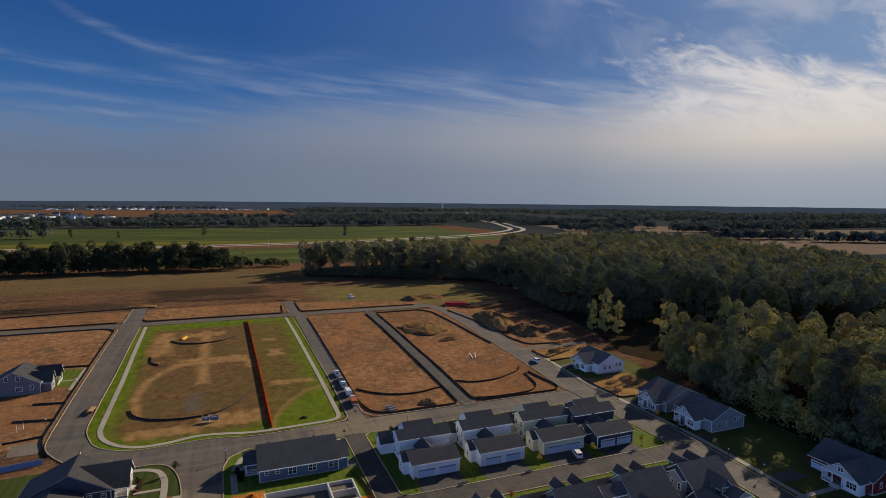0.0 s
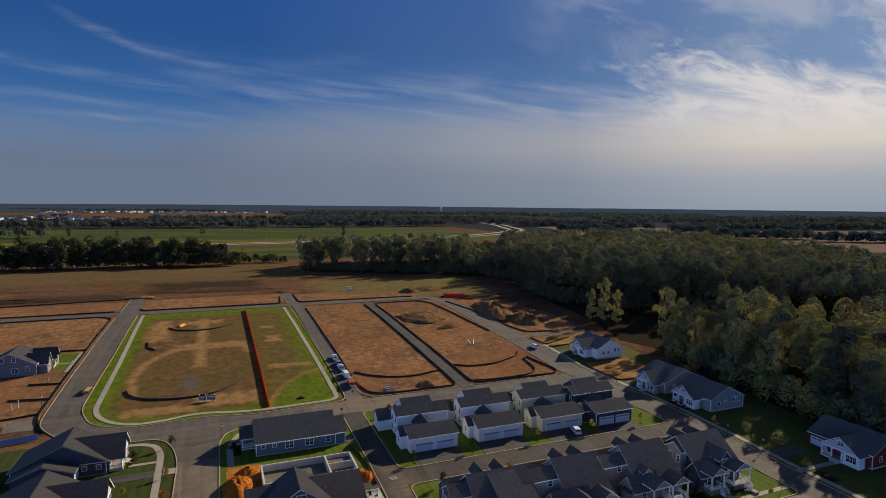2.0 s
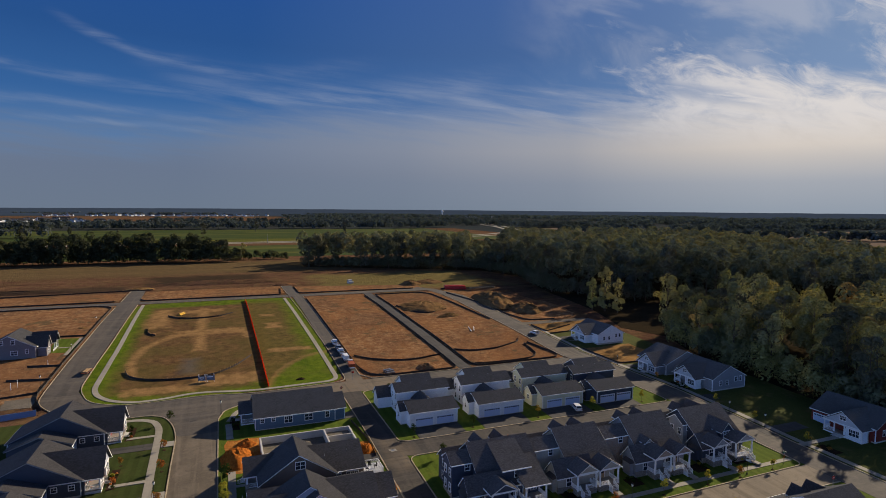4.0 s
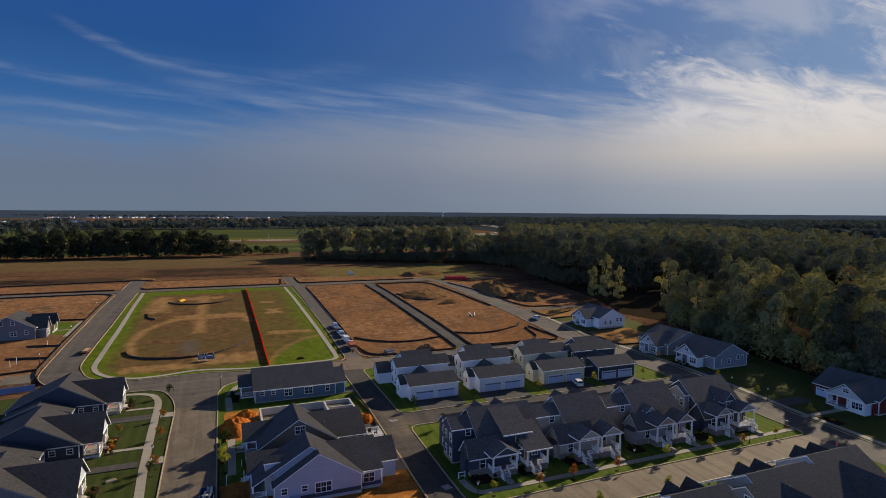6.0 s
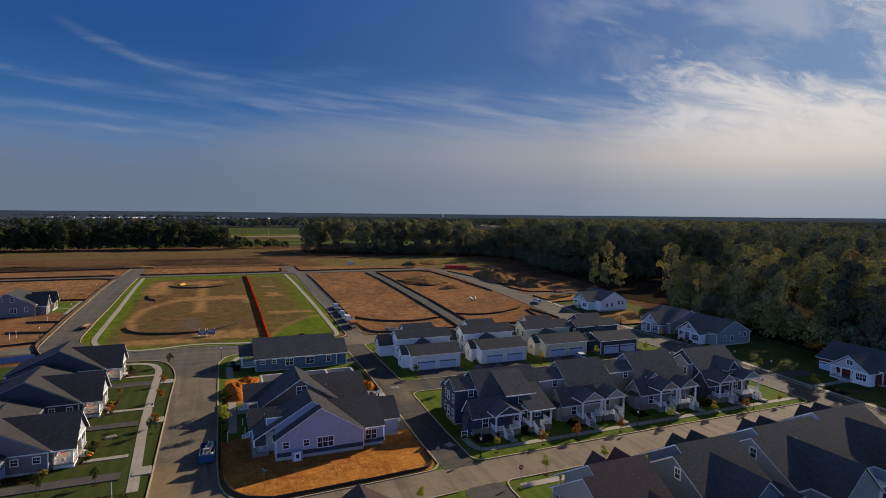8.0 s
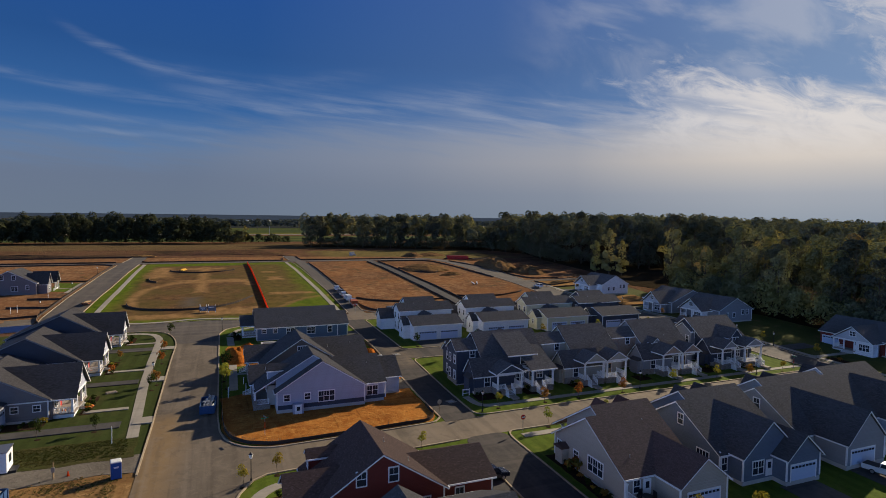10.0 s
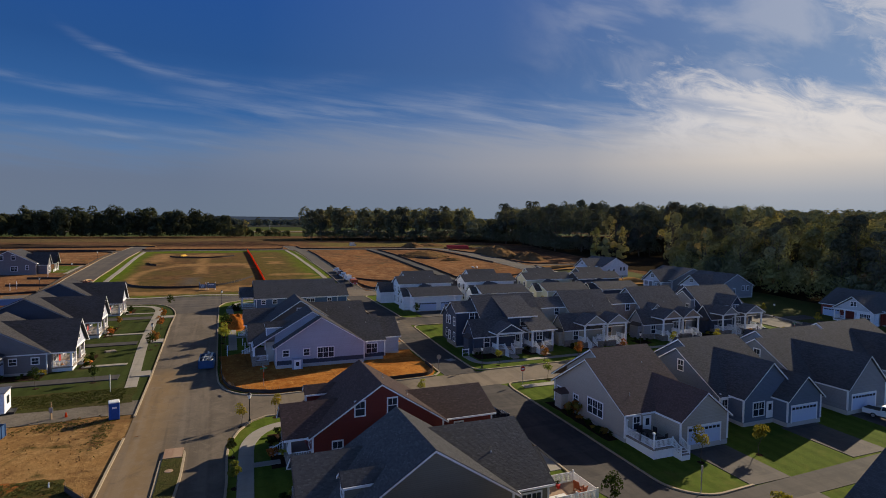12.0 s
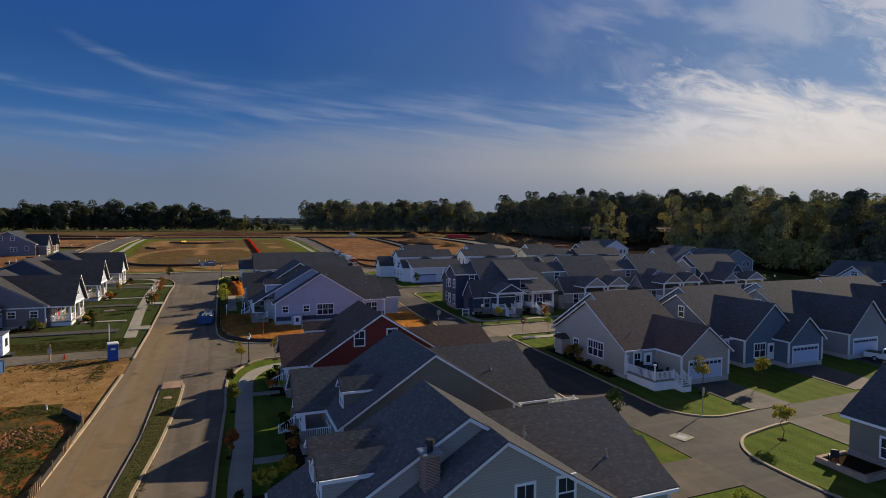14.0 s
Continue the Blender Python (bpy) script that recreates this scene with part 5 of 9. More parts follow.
def railing(h, p0, p1, z, hh=0.95, posts=True, mat="white"):
    """White balustrade between two plan points; z the floor, or (z0, z1) down a stair."""
    za, zb = z if isinstance(z, tuple) else (z, z)
    a, b = Vector((p0[0], p0[1], za)), Vector((p1[0], p1[1], zb))
    d = b - a
    ln = math.hypot(d.x, d.y)
    ex, n = Vector((d.x, d.y, 0)) / ln, max(2, int(ln / 0.17))
    ey = Vector((-ex.y, ex.x, 0))
    xs = [-0.06, 0.06]
    for i in range(1, n):
        xs += [ln * i / n - 0.025, ln * i / n + 0.025]
    xs += [ln - 0.06, ln + 0.06]

    def put(x, y, z):
        q = a + ex * x + ey * y + Vector((0, 0, d.z * x / ln + z))
        return (q.x, q.y, q.z)

    bm = plate(bmesh.new(), xs, [0.0, 0.08, 0.15, hh - 0.08, hh, hh + 0.12], lambda i, j: (i % 2 == 1 and j in (0, 2, 4)) or (i % 2 == 0 and 0 < i < len(xs) - 2 and j in (0, 4)), -0.035, 0.035, put)
    h.add("railing", bm, mat, "white balustrade")


def post(h, x, y, z0, z1, w=0.24, stone=0.0, taper=0.75, mat="white"):
    bm = bmesh.new()
    box(bm, x - w / 2 - 0.05, x + w / 2 + 0.05, y - w / 2 - 0.05, y + w / 2 + 0.05, z1 - 0.18, z1)
    lo = z0 + stone
    vs = [bm.verts.new((x + sx * w / 2 * k, y + sy * w / 2 * k, z)) for z, k in ((lo, 1.0), (z1 - 0.18, taper)) for sx, sy in ((-1, -1), (1, -1), (1, 1), (-1, 1))]
    for i in range(4):
        bm.faces.new((vs[i], vs[(i + 1) % 4], vs[4 + (i + 1) % 4], vs[4 + i]))
    h.add("porch_post", bm, mat)
    if stone:
        h.add("pedestal", bx(x - 0.28, x + 0.28, y - 0.28, y + 0.28, z0 - 0.8, lo), "stone", "stone pedestal")


def steps(h, x0, x1, y0, y1, top, n=4, to="S", mat="white"):
    """A stair down from a porch floor towards one side."""
    for i in range(n):
        z = top - (i + 1) * top / (n + 1)
        f0, f1 = i / n, (i + 1) / n
        if to == "S":
            q = (x0, x1, y1 - (y1 - y0) * f1, y1 - (y1 - y0) * f0)
        elif to == "W":
            q = (x1 - (x1 - x0) * f1, x1 - (x1 - x0) * f0, y0, y1)
        else:
            q = (x0 + (x1 - x0) * f0, x0 + (x1 - x0) * f1, y0, y1)
        h.add("step", bx(*q, -0.6, z), mat)
        if mat == "white":
            h.add("tread", bx(q[0], q[1], q[2] - 0.03, q[3], z, z + 0.035), "deckwood")


def porch(h, x0, x1, y0, y1, floor, eave, ridge, axis, face, posts_at, stair, roof=True, over=0.35, beam=True, gable=None):
    """An open gabled porch with a floor, posts, rails and a stair. face: the open front."""
    h.add("porch_floor", bx(x0, x1, y0, y1, floor - 0.16, floor), "deckwood")
    h.add("porch_skirt", bx(x0 + 0.1, x1 - 0.1, y0 + 0.1, y1 - 0.1, -0.8, floor - 0.16), "stone")
    if roof:
        block(h, x0, x1, y0, y1, eave, ridge, axis, over, walls=False)
        u0, u1, s0, s1 = (x0, x1, y0, y1) if axis == "Y" else (y0, y1, x0, x1)
        zr = roof_line(u0, u1, (u0 + u1) / 2, eave, ridge)
        s = s0 if face in "SW" else s1
        h.add("gable_panel", prism(bmesh.new(), [(u0, eave), (u1, eave), ((u0 + u1) / 2, ridge - 0.05)], axis, s - 0.08, s + 0.08), gable or h.wall)
    if beam:
        for q in ((x0, x1, y0 - 0.12, y0 + 0.12), (x0, x1, y1 - 0.12, y1 + 0.12), (x0 - 0.12, x0 + 0.12, y0, y1), (x1 - 0.12, x1 + 0.12, y0, y1)):
            h.add("porch_beam", bx(*q, eave - 0.34, eave), "white")
    for x, y in posts_at:
        post(h, x, y, floor, eave - 0.34, 0.34, 0.0)


def vent(h, x, y, z):
    bm = tube(bmesh.new(), 0.055, 0.055, (x, y, z - 0.4), (x, y, z + 0.42), 8)
    tube(bm, 0.15, 0.06, (x, y, z - 0.1), (x, y, z + 0.08), 8)
    h.add("roof_vent", bm, "metal")


def corner_boards(h, pts, z1):
    for x, y in pts:
        h.add("corner_board", bx(x - 0.09, x + 0.09, y - 0.09, y + 0.09, 0.3, z1), "white")


# -- houses east of the main street, fronts to the west, garages on the lane --
def cottage(ys, xr, wall, roof, label, wing, bumped, wing_ridge, wing_yr, dormers, main_len=10.0, wing_end=27.5, ext=None, pc=8.1, cross=True, tab=None, loose=None):
    h = House("house", label, xr, ys + 6, wall, roof)
    h.tab, h.loose = tab, loose
    if bumped:
        # the main roof runs down over the front porch; a slightly lower gable stands before it
        block(h, xr - 9.3, xr + 8.7, ys, ys + 6.4, 3.35, 8.75, "Y", 0.4, r=xr, wmin=xr - 6.2)
        block(h, xr - 6.2, xr + 8.7, ys - 1.9, ys + 0.2, 3.35, 8.0, "Y", 0.4, ends=(1, 0))
        ws, fx = ys - 1.9, xr - 9.3
    else:
        block(h, xr - 7.3, xr + 7.3, ys, ys + main_len, 3.4, 8.1, "Y", 0.45)
        ws, fx = ys, xr - 7.3
    half = wing_yr - wing
    block(h, xr - 2, wing_end, wing, wing_yr + half, 3.3, wing_ridge, "X", 0.4, ends=(0, 1))
    if ext:
        if ext - wing_end > 3:
            block(h, wing_end - 1, ext, wing + 3.0, wing_yr + half - 2.5, 3.2, wing_ridge - 0.7, "X", 0.35, ends=(0, 1))
        else:
            block(h, wing_end - 1, ext, wing + 2.6, wing_yr - 0.4, 3.0, 4.3, "X", 0.3, ends=(0, 1))
    # front cross gable over the porch
    py0, py1 = ys + pc - 3.4, ys + pc + 3.4
    if not cross:
        py0, py1 = ys + 0.5, ys + 6.2
    pf = xr - (9.9 if cross else 9.1)
    if cross:
        block(h, pf, xr - 2, py0, py1, 3.3, 5.65, "X", 0.35, wmin=None, walls=False, ends=(1, 0))
        h.add("gable_panel", prism(bmesh.new(), [(py0, 3.3), (py1, 3.3), ((py0 + py1) / 2, 5.55)], "X", pf, pf + 0.15), wall)
    h.add("wall", bx(xr - 7.2, xr - 2, py0 + 0.1, py1 - 0.1, -1, 3.3), wall)
    h.add("porch_floor", bx(pf, xr - 7.1, ys + 0.6, py1, 0.42, 0.6), "deckwood")
    h.add("porch_skirt", bx(pf + 0.1, xr - 7.1, ys + 0.7, py1 - 0.1, -0.8, 0.42), "stone")
    for y in (ys + 0.9, py0 + 0.25, (py0 + py1) / 2, py1 - 0.25):
        if bumped or y > py0:
            post(h, pf + 0.35, y, 0.6, 3.1, 0.34, 0.9)
    h.add("porch_beam", bx(pf + 0.2, pf + 0.5, ys + 0.7 if bumped else py0, py1, 3.05, 3.35), "white")
    for a, b in ((py0 + 0.25, (py0 + py1) / 2), (ys + 0.9, py0 + 0.25)):
        if bumped or a > py0:
            railing(h, (pf + 0.35, a), (pf + 0.35, b), 0.6)
    steps(h, pf - 1.3, pf, (py0 + py1) / 2 + 0.4, py1 - 0.5, 0.6, 3, "W", "found")
    railing(h, (pf + 0.35, ys + 0.9 if bumped else py0 + 0.25), (xr - 7.3, ys + 0.9 if bumped else py0 + 0.25), 0.6)
    railing(h, (pf, (py0 + py1) / 2 + 0.4), (pf - 1.3, (py0 + py1) / 2 + 0.4), (0.6, 0.0), 0.9)
    door(h, "W", py1 - 1.6, xr - 7.25, 0.6, 1.0, 2.1, "red")
    window(h, "W", py0 + 1.6, xr - 7.25, 1.3, 1.8, 1.5, 2)
    # gabled dormers on the west slope
    for dy in dormers:
        slope = (8.75 - 3.35) / 9.3 if bumped else 4.7 / 7.3
        xf = xr - 7.4 if bumped else xr - 6.8
        zf = 3.35 + (xf - (xr - 9.3 if bumped else xr - 7.3)) * slope
        block(h, xf, xr - 0.6, dy + 0.2, dy + 1.9, zf + 1.75, zf + 2.4, "X", 0.25, ends=(1, 0), z0=zf - 0.6)
        window(h, "W", dy + 1.05, xf, zf + 0.35, 1.1, 1.15, 2)
    return h, ws


h, ws = cottage(96.0, 14.3, "s_lav", "roof_grey", "lavender-grey sided house with dark shingles on bare orange clay", 95.0, True, 6.6, 101.9, (97.4,), wing_end=26.7, ext=30.5)
window(h, "S", 16.3, ws, 1.1, 2.7, 1.7, 3), window(h, "S", 9.7, ws, 1.7, 0.9, 1.0), window(h, "S", 13.1, ws, 1.7, 0.9, 1.0), window(h, "S", 24.6, 95.0, 1.0, 1.9, 1.6, 2)
h.add("band", bx(8.0, 23.0, ws - 0.06, ws + 0.02, 0.3, 1.0), "s_navy", "dark blue sheathing band above the footing")
h.add("band", bx(23.0, 27.1, 94.93, 95.02, 0.3, 0.95), "s_navy", "dark blue sheathing band above the footing")
h.add("bulkhead", bx(10.6, 12.3, ws - 1.1, ws, -0.8, 1.3), "s_lav", "small cellar bulkhead with a white door")
door(h, "S", 11.45, ws - 1.1, -0.6, 0.9, 1.7)
vent(h, 24.6, 99.5, 5.4), corner_boards(h, ((8.1, ws), (23.0, ws), (27.0, 95.0)), 3.4)

h, ws = cottage(109.3, 14.0, "s_brown", "roof_grey", "dark brown sided house with grey shingles and a rear deck", 110.0, False, 6.5, 116.6, (), 9.4, 27.3)
window(h, "S", 14.3, ws, 5.2, 1.8, 1.4, 2), window(h, "S", 21.2, 110.0, 1.0, 2.6, 1.5, 3), window(h, "S", 24.9, 110.0, 1.0, 2.4, 1.6, 3), vent(h, 19.8, 113.6, 5.2), vent(h, 24.6, 114.2, 5.4)
h.add("porch_floor", bx(27.3, 31.6, 110, 114.4, 1.3, 1.5), "white", "raised white rear deck")
railing(h, (27.4, 110.05), (31.5, 110.05), 1.5), railing(h, (31.5, 110.05), (31.5, 114.3), 1.5), railing(h, (31.5, 114.3), (27.4, 114.3), 1.5)
for x, y in ((27.5, 110.2), (31.4, 110.2), (31.4, 114.2)):
    h.add("deck_post", bx(x - 0.1, x + 0.1, y - 0.1, y + 0.1, -0.8, 1.4), "white")

h, ws = cottage(56.7, 15.9, "s_red", "roof_brown", "barn red sided house with brown shingles and white trim", 57.3, False, 5.3, 61.9, (64.4,), 10.0, 29.6, pc=3.9, tab="tab_brown")
for x, z in ((13.6, 4.9), (17.2, 4.9)):
    window(h, "S", x, ws, z, 1.0, 1.5)
window(h, "S", 11.2, ws, 0.9, 1.0, 1.5), window(h, "S", 21.0, ws, 0.9, 1.0, 1.5), window(h, "S", 25.4, 57.3, 0.9, 1.0, 1.6), garage_door(h, "E", 61.9, 29.6, 0.1, 4.88)
vent(h, 17.5, 62, 7.3), vent(h, 19.6, 59, 5.9), corner_boards(h, ((8.6, ws), (23.2, ws), (29.6, 57.3)), 3.4)

h, ws = cottage(39.8, 15.7, "s_olive", "roof_dark", "dark olive sided house with charcoal shingles", 40.5, False, 6.6, 47.8, (41.5,), 10.0, 26.9, 28.2, tab="tab_dark")
window(h, "S", 25.2, 40.5, 0.9, 1.9, 1.6, 2), window(h, "S", 11.5, ws, 0.9, 1.0, 1.5), vent(h, 23.0, 44.2, 5.2), corner_boards(h, ((8.4, ws), (23.0, ws), (26.9, 40.5)), 3.4)

h, ws = cottage(25.2, 12.1, "s_taupe", "roof_tan", "taupe sided house with brown shingles and a brick chimney", 24.3, True, 6.5, 31.1, (26.2, 28.9), 10.0, 25.1, 26.6, cross=False, tab="tab_tan", loose=lambda s, f: s > 14.5 and f > 0.45)
for x in (14.6, 17.1):
    window(h, "S", x, ws, 3.9, 1.0, 1.6)
vent(h, 22.3, 26.6, 4.6), vent(h, 17.0, 27.6, 6.4), corner_boards(h, ((5.9, ws), (20.8, ws), (25.1, 24.3)), 3.3)
h.add("chimney", bx(9.32, 10.14, 23.95, 24.8, -1, 7.5, bevel=0.02), "brick", "brown brick chimney")
h.add("chimney_cap", bx(9.17, 10.29, 23.82, 24.93, 7.5, 7.62, bevel=0.03), "metal", "pale metal chimney cap")
bm = tube(bmesh.new(), 0.16, 0.16, (9.73, 24.38, 7.6), (9.73, 24.38, 8.0), 10)
tube(bm, 0.26, 0.2, (9.73, 24.38, 8.0), (9.73, 24.38, 8.2), 10)
h.add("flue", bm, "black", "black metal flue")

# blue house at the far corner: one long roof along the street
h = House("house", "slate blue sided house with a long dark roof", 18, 150, "s_blue", "roof_dark")
block(h, 7.6, 27.6, 143.2, 157.5, 3.4, 7.0, "X", 0.45), block(h, 27, 30.2, 143.6, 153.5, 3.3, 5.8, "X", 0.4, ends=(0, 1)), block(h, 4.2, 8.2, 148, 155, 3.2, 5.2, "X", 0.35, walls=False, ends=(1, 0))
for x, w, hh, c, z in ((9.3, 0.9, 0.9, 1, 1.9), (12.0, 0.9, 0.9, 1, 1.9), (15.7, 1.9, 1.6, 2, 1.2), (20.8, 1.9, 1.6, 2, 1.2), (25.6, 1.0, 1.5, 1, 1.3)):
    window(h, "S", x, 143.2, z, w, hh, c)
h.add("porch_floor", bx(4.2, 7.7, 148, 155, 0.4, 0.6), "deckwood"), h.add("porch_skirt", bx(4.3, 7.6, 148.1, 154.9, -0.8, 0.4), "white")
for y in (148.3, 151.5, 154.7):
    post(h, 4.5, y, 0.6, 3.0, 0.3)
railing(h, (4.5, 148.3), (7.5, 148.3), 0.6), railing(h, (4.5, 148.3), (4.5, 151.5), 0.6), steps(h, 3.0, 4.2, 151.7, 153.5, 0.6, 3, "W", "found"), door(h, "W", 152.6, 7.6, 0.6)
corner_boards(h, ((7.6, 143.2), (27.6, 143.2), (30.2, 143.6)), 3.3)


# -- houses west of the main street: cross gable towards the street --
def west_cottage(ys, yp, wall, roof, label, side=1, back=True):
    h = House("house", label, -33, yp, wall, roof)
    block(h, -44.4, -25.8, ys, ys + 11, 3.35, 8.1, "Y", 0.4, r=-34.2, trim="s_grey")
    block(h, -34, -22.4, yp - 4.7, yp + 4.7, 3.3, 7.5, "X", 0.4, wmin=None, walls=False, ends=(0, 1))
    h.add("wall", prism(bmesh.new(), [(yp - 4.7, -1), (yp + 4.7, -1), (yp + 4.7, 3.3), (yp, 7.45), (yp - 4.7, 3.3)], "X", -34, -25.3), wall)
    h.add("gable_panel", prism(bmesh.new(), [(yp - 4.4, 3.3), (yp + 4.4, 3.3), (yp, 7.2)], "X", -22.75, -22.5), "s_lav" if wall != "s_white" else wall, "pale shingled gable")
    window(h, "E", yp, -22.5, 4.3, 1.0, 1.2)
    if back:
        block(h, -43.4, -31.4, ys - 4.2, ys + 1, 3.2, 5.4, "Y", 0.35, ends=(1, 0), trim="s_grey")
        garage_door(h, "E", ys - 2.0, -31.4, 0.1, 3.6)
    for x in (-30.2, -27.3):
        window(h, "S", x, ys, 1.5, 0.9, 0.9)
    h.add("porch_floor", bx(-25.4, -22.4, yp - 4.6, yp + 4.6, 0.4, 0.6), "deckwood"), h.add("porch_skirt", bx(-25.3, -22.5, yp - 4.5, yp + 4.5, -0.8, 0.4), "white")
    h.add("porch_beam", bx(-22.75, -22.45, yp - 4.6, yp + 4.6, 2.95, 3.3), "white"), h.add("porch_beam", bx(-25.4, -22.4, yp - 4.7, yp - 4.45, 2.95, 3.3), "white")
    for y in (yp - 4.3, yp - 1.6, yp + 1.6, yp + 4.3):
        post(h, -22.7, y, 0.6, 3.0, 0.34, 0.0, 0.8)
    railing(h, (-25.2, yp - 4.4), (-22.7, yp - 4.4), 0.6), railing(h, (-22.7, yp - 4.3), (-22.7, yp - 1.6), 0.6), railing(h, (-22.7, yp + 1.6), (-22.7, yp + 4.3), 0.6)
    steps(h, -22.4, -21.2, yp - 1.2, yp + 1.2, 0.6, 3, "E", "found")
    door(h, "E", yp, -25.3, 0.6, 1.0, 2.1, "red"), window(h, "E", yp - 2.8, -25.3, 1.3, 1.6, 1.5, 2), window(h, "E", yp + 2.8, -25.3, 1.3, 1.6, 1.5, 2)
    corner_boards(h, ((-25.8, ys), (-44.4, ys)), 3.3)
    return h


west_cottage(101.8, 106.9, "s_dusk", "roof_grey", "grey sided house with a white gabled front porch")
west_cottage(122.5, 127.6, "s_navy", "roof_grey", "navy sided house with a gabled porch and autumn decorations")
west_cottage(146.4, 151.6, "s_navy", "roof_grey", "navy sided corner house with a gabled front porch")
h = House("house", "grey sided house with white porches among bare lots", -66, 236, "s_dusk", "roof_dark", -0.6)
block(h, -76, -60.4, 229.5, 243, 4.4, 8.6, "Y", 0.4), block(h, -64, -57.5, 231, 236, 4.0, 7.4, "X", 0.35, ends=(0, 1)), block(h, -64, -56.6, 238, 243, 4.0, 7.4, "X", 0.35, walls=False, ends=(0, 1))
for x, z, w in ((-70.2, 5.6, 1.0), (-66.8, 5.6, 1.0), (-73.5, 1.6, 1.8), (-66.6, 1.8, 1.8), (-62.9, 2.2, 0.8)):
    window(h, "S", x, 229.5, z, w, 1.4, 2 if w > 1.5 else 1)
for y in (238.3, 240.5, 242.7):
    post(h, -56.9, y, 0.5, 3.8, 0.3)
h.add("porch_floor", bx(-60.4, -56.6, 236, 243, 0.3, 0.5), "deckwood"), railing(h, (-56.9, 236.2), (-56.9, 242.7), 0.5), window(h, "E", 233.5, -57.5, 1.5, 1.6, 1.5, 2), door(h, "E", 239, -60.3, 0.5)


# -- row south of the cross street: fronts to the north, garages on the lane --
def lane_house(x0, yr, wall, roof, label, length, wing, garage, bump_y=None):
    """wing: x0, x1, y0, eave, ridge of the south wing; garage: the same for a lower one before it, or None."""
    h = House("house", label, x0 + 8, yr, wall, roof)
    block(h, x0 + 1.9, x0 + 1.9 + length, yr - 9, yr + 9, 3.35, 8.85, "X", 0.4, wmax=yr + 6)
    block(h, x0, x0 + 2.1, yr - 9, yr + 6, 3.35, 8.0, "X", 0.4, ends=(1, 0))
    a, b, y0, e, rg = wing
    block(h, a, b, y0, yr - 2, e, rg, "Y", 0.4, ends=(1, 0))
    if garage:
        a2, b2, y2, e2, r2 = garage
        block(h, a2, b2, y2, y0 + 2, e2, r2, "Y", 0.4, ends=(1, 0))
        garage_door(h, "S", (a2 + b2) / 2, y2, 0.1, 4.6), corner_boards(h, ((a2, y2), (b2, y2)), e2)
        window(h, "S", a + (a2 - a) * 0.5, y0, 0.9, 1.9, 1.7, 2), door(h, "S", a2 - 0.7, y0, 0.4)
    else:
        garage_door(h, "S", (a + b) / 2 - (0.6 if b - a > 7.7 else 0), y0, 0.1, 4.88)
    corner_boards(h, ((a, y0), (b, y0), (x0, yr - 9), (x0, yr + 6)), e)
    # porch and small dormers on the street side
    for x in (x0 + 3, x0 + 6.5, x0 + 10, x0 + 13):
        post(h, x, yr + 8.7, 0.5, 3.2, 0.3)
    h.add("porch_floor", bx(x0 + 2, x0 + 1.9 + length, yr + 6, yr + 9, 0.3, 0.5), "deckwood")
    for x in (x0 + 5.5, x0 + 9.5):
        block(h, x, x + 2.4, yr + 2.2, yr + 5.6, 6.0, 7.6, "Y", 0.3, ends=(0, 1), z0=4.2)
    return h


h = lane_house(44.3, 60.3, "s_beige", "roof_brown", "beige sided house with brown shingles and a white rear deck", 8.6, (48.8, 56.0, 47.2, 3.4, 6.2), None)
window(h, "W", 57.0, 44.3, 1.3, 3.0, 1.8, 3), window(h, "W", 61.2, 44.3, 1.6, 1.0, 1.0), window(h, "W", 65.2, 44.3, 1.6, 0.9, 1.0), h.add("bulkhead", bx(43.2, 44.3, 63.0, 64.6, -0.5, 2.3), "s_beige", "small beige bay with a pent roof")
h.add("bulkhead_roof", prism(bmesh.new(), [(62.8, 2.3), (64.8, 2.3), (64.8, 2.5), (63.8, 2.95), (62.8, 2.5)], "X", 43.0, 44.4), "roof_brown")
window(h, "S", 46.0, 51.3, 1.2, 0.9, 1.5), door(h, "S", 47.6, 51.3, 0.5), vent(h, 46.5, 53.2, 4.6), vent(h, 52.0, 57.5, 7.0)
h.add("deck_floor", bx(44.4, 48.4, 46.6, 51.3, 0.55, 0.75), "deckwood", "grey deck boards")
h.add("deck_skirt", bx(44.45, 48.3, 46.65, 51.2, -0.9, 0.55), "white", "white slatted deck skirt")
for i in range(16):
    h.add("slat", bx(44.42 + 0.25 * i, 44.60 + 0.25 * i, 46.60, 46.66, -0.85, 0.6), "white")
railing(h, (44.5, 51.2), (44.5, 48.9), 0.75), railing(h, (44.5, 48.9), (44.5, 46.7), 0.75), railing(h, (44.5, 46.7), (47.2, 46.7), 0.75)
for x, y in ((44.5, 51.2), (44.5, 46.7)):
    post(h, x, y, 0.75, 2.6, 0.16)
steps(h, 47.2, 48.4, 45.3, 46.6, 0.75, 4, "S"), railing(h, (47.2, 46.7), (47.2, 45.4), (0.75, 0.1)), railing(h, (48.4, 46.7), (48.4, 45.4), (0.75, 0.1))
h = lane_house(60.6, 61.4, "s_slate", "roof_grey", "slate navy sided house with white garage door", 10.4, (62.2, 71.6, 50.2, 3.6, 7.7), (67.6, 73.8, 48.2, 3.4, 6.1))
window(h, "S", 61.4, 52.4, 1.0, 0.9, 1.7), window(h, "W", 55.2, 60.6, 1.0, 2.0, 1.7, 2), vent(h, 66, 58.5, 6.8), window(h, "W", 59.3, 60.6, 5.0, 0.9, 1.4)
h = lane_house(77.2, 62.2, "s_grey", "roof_grey", "grey sided house with a steep garage gable", 13.0, (79.9, 88.0, 48.6, 3.5, 7.6), None)
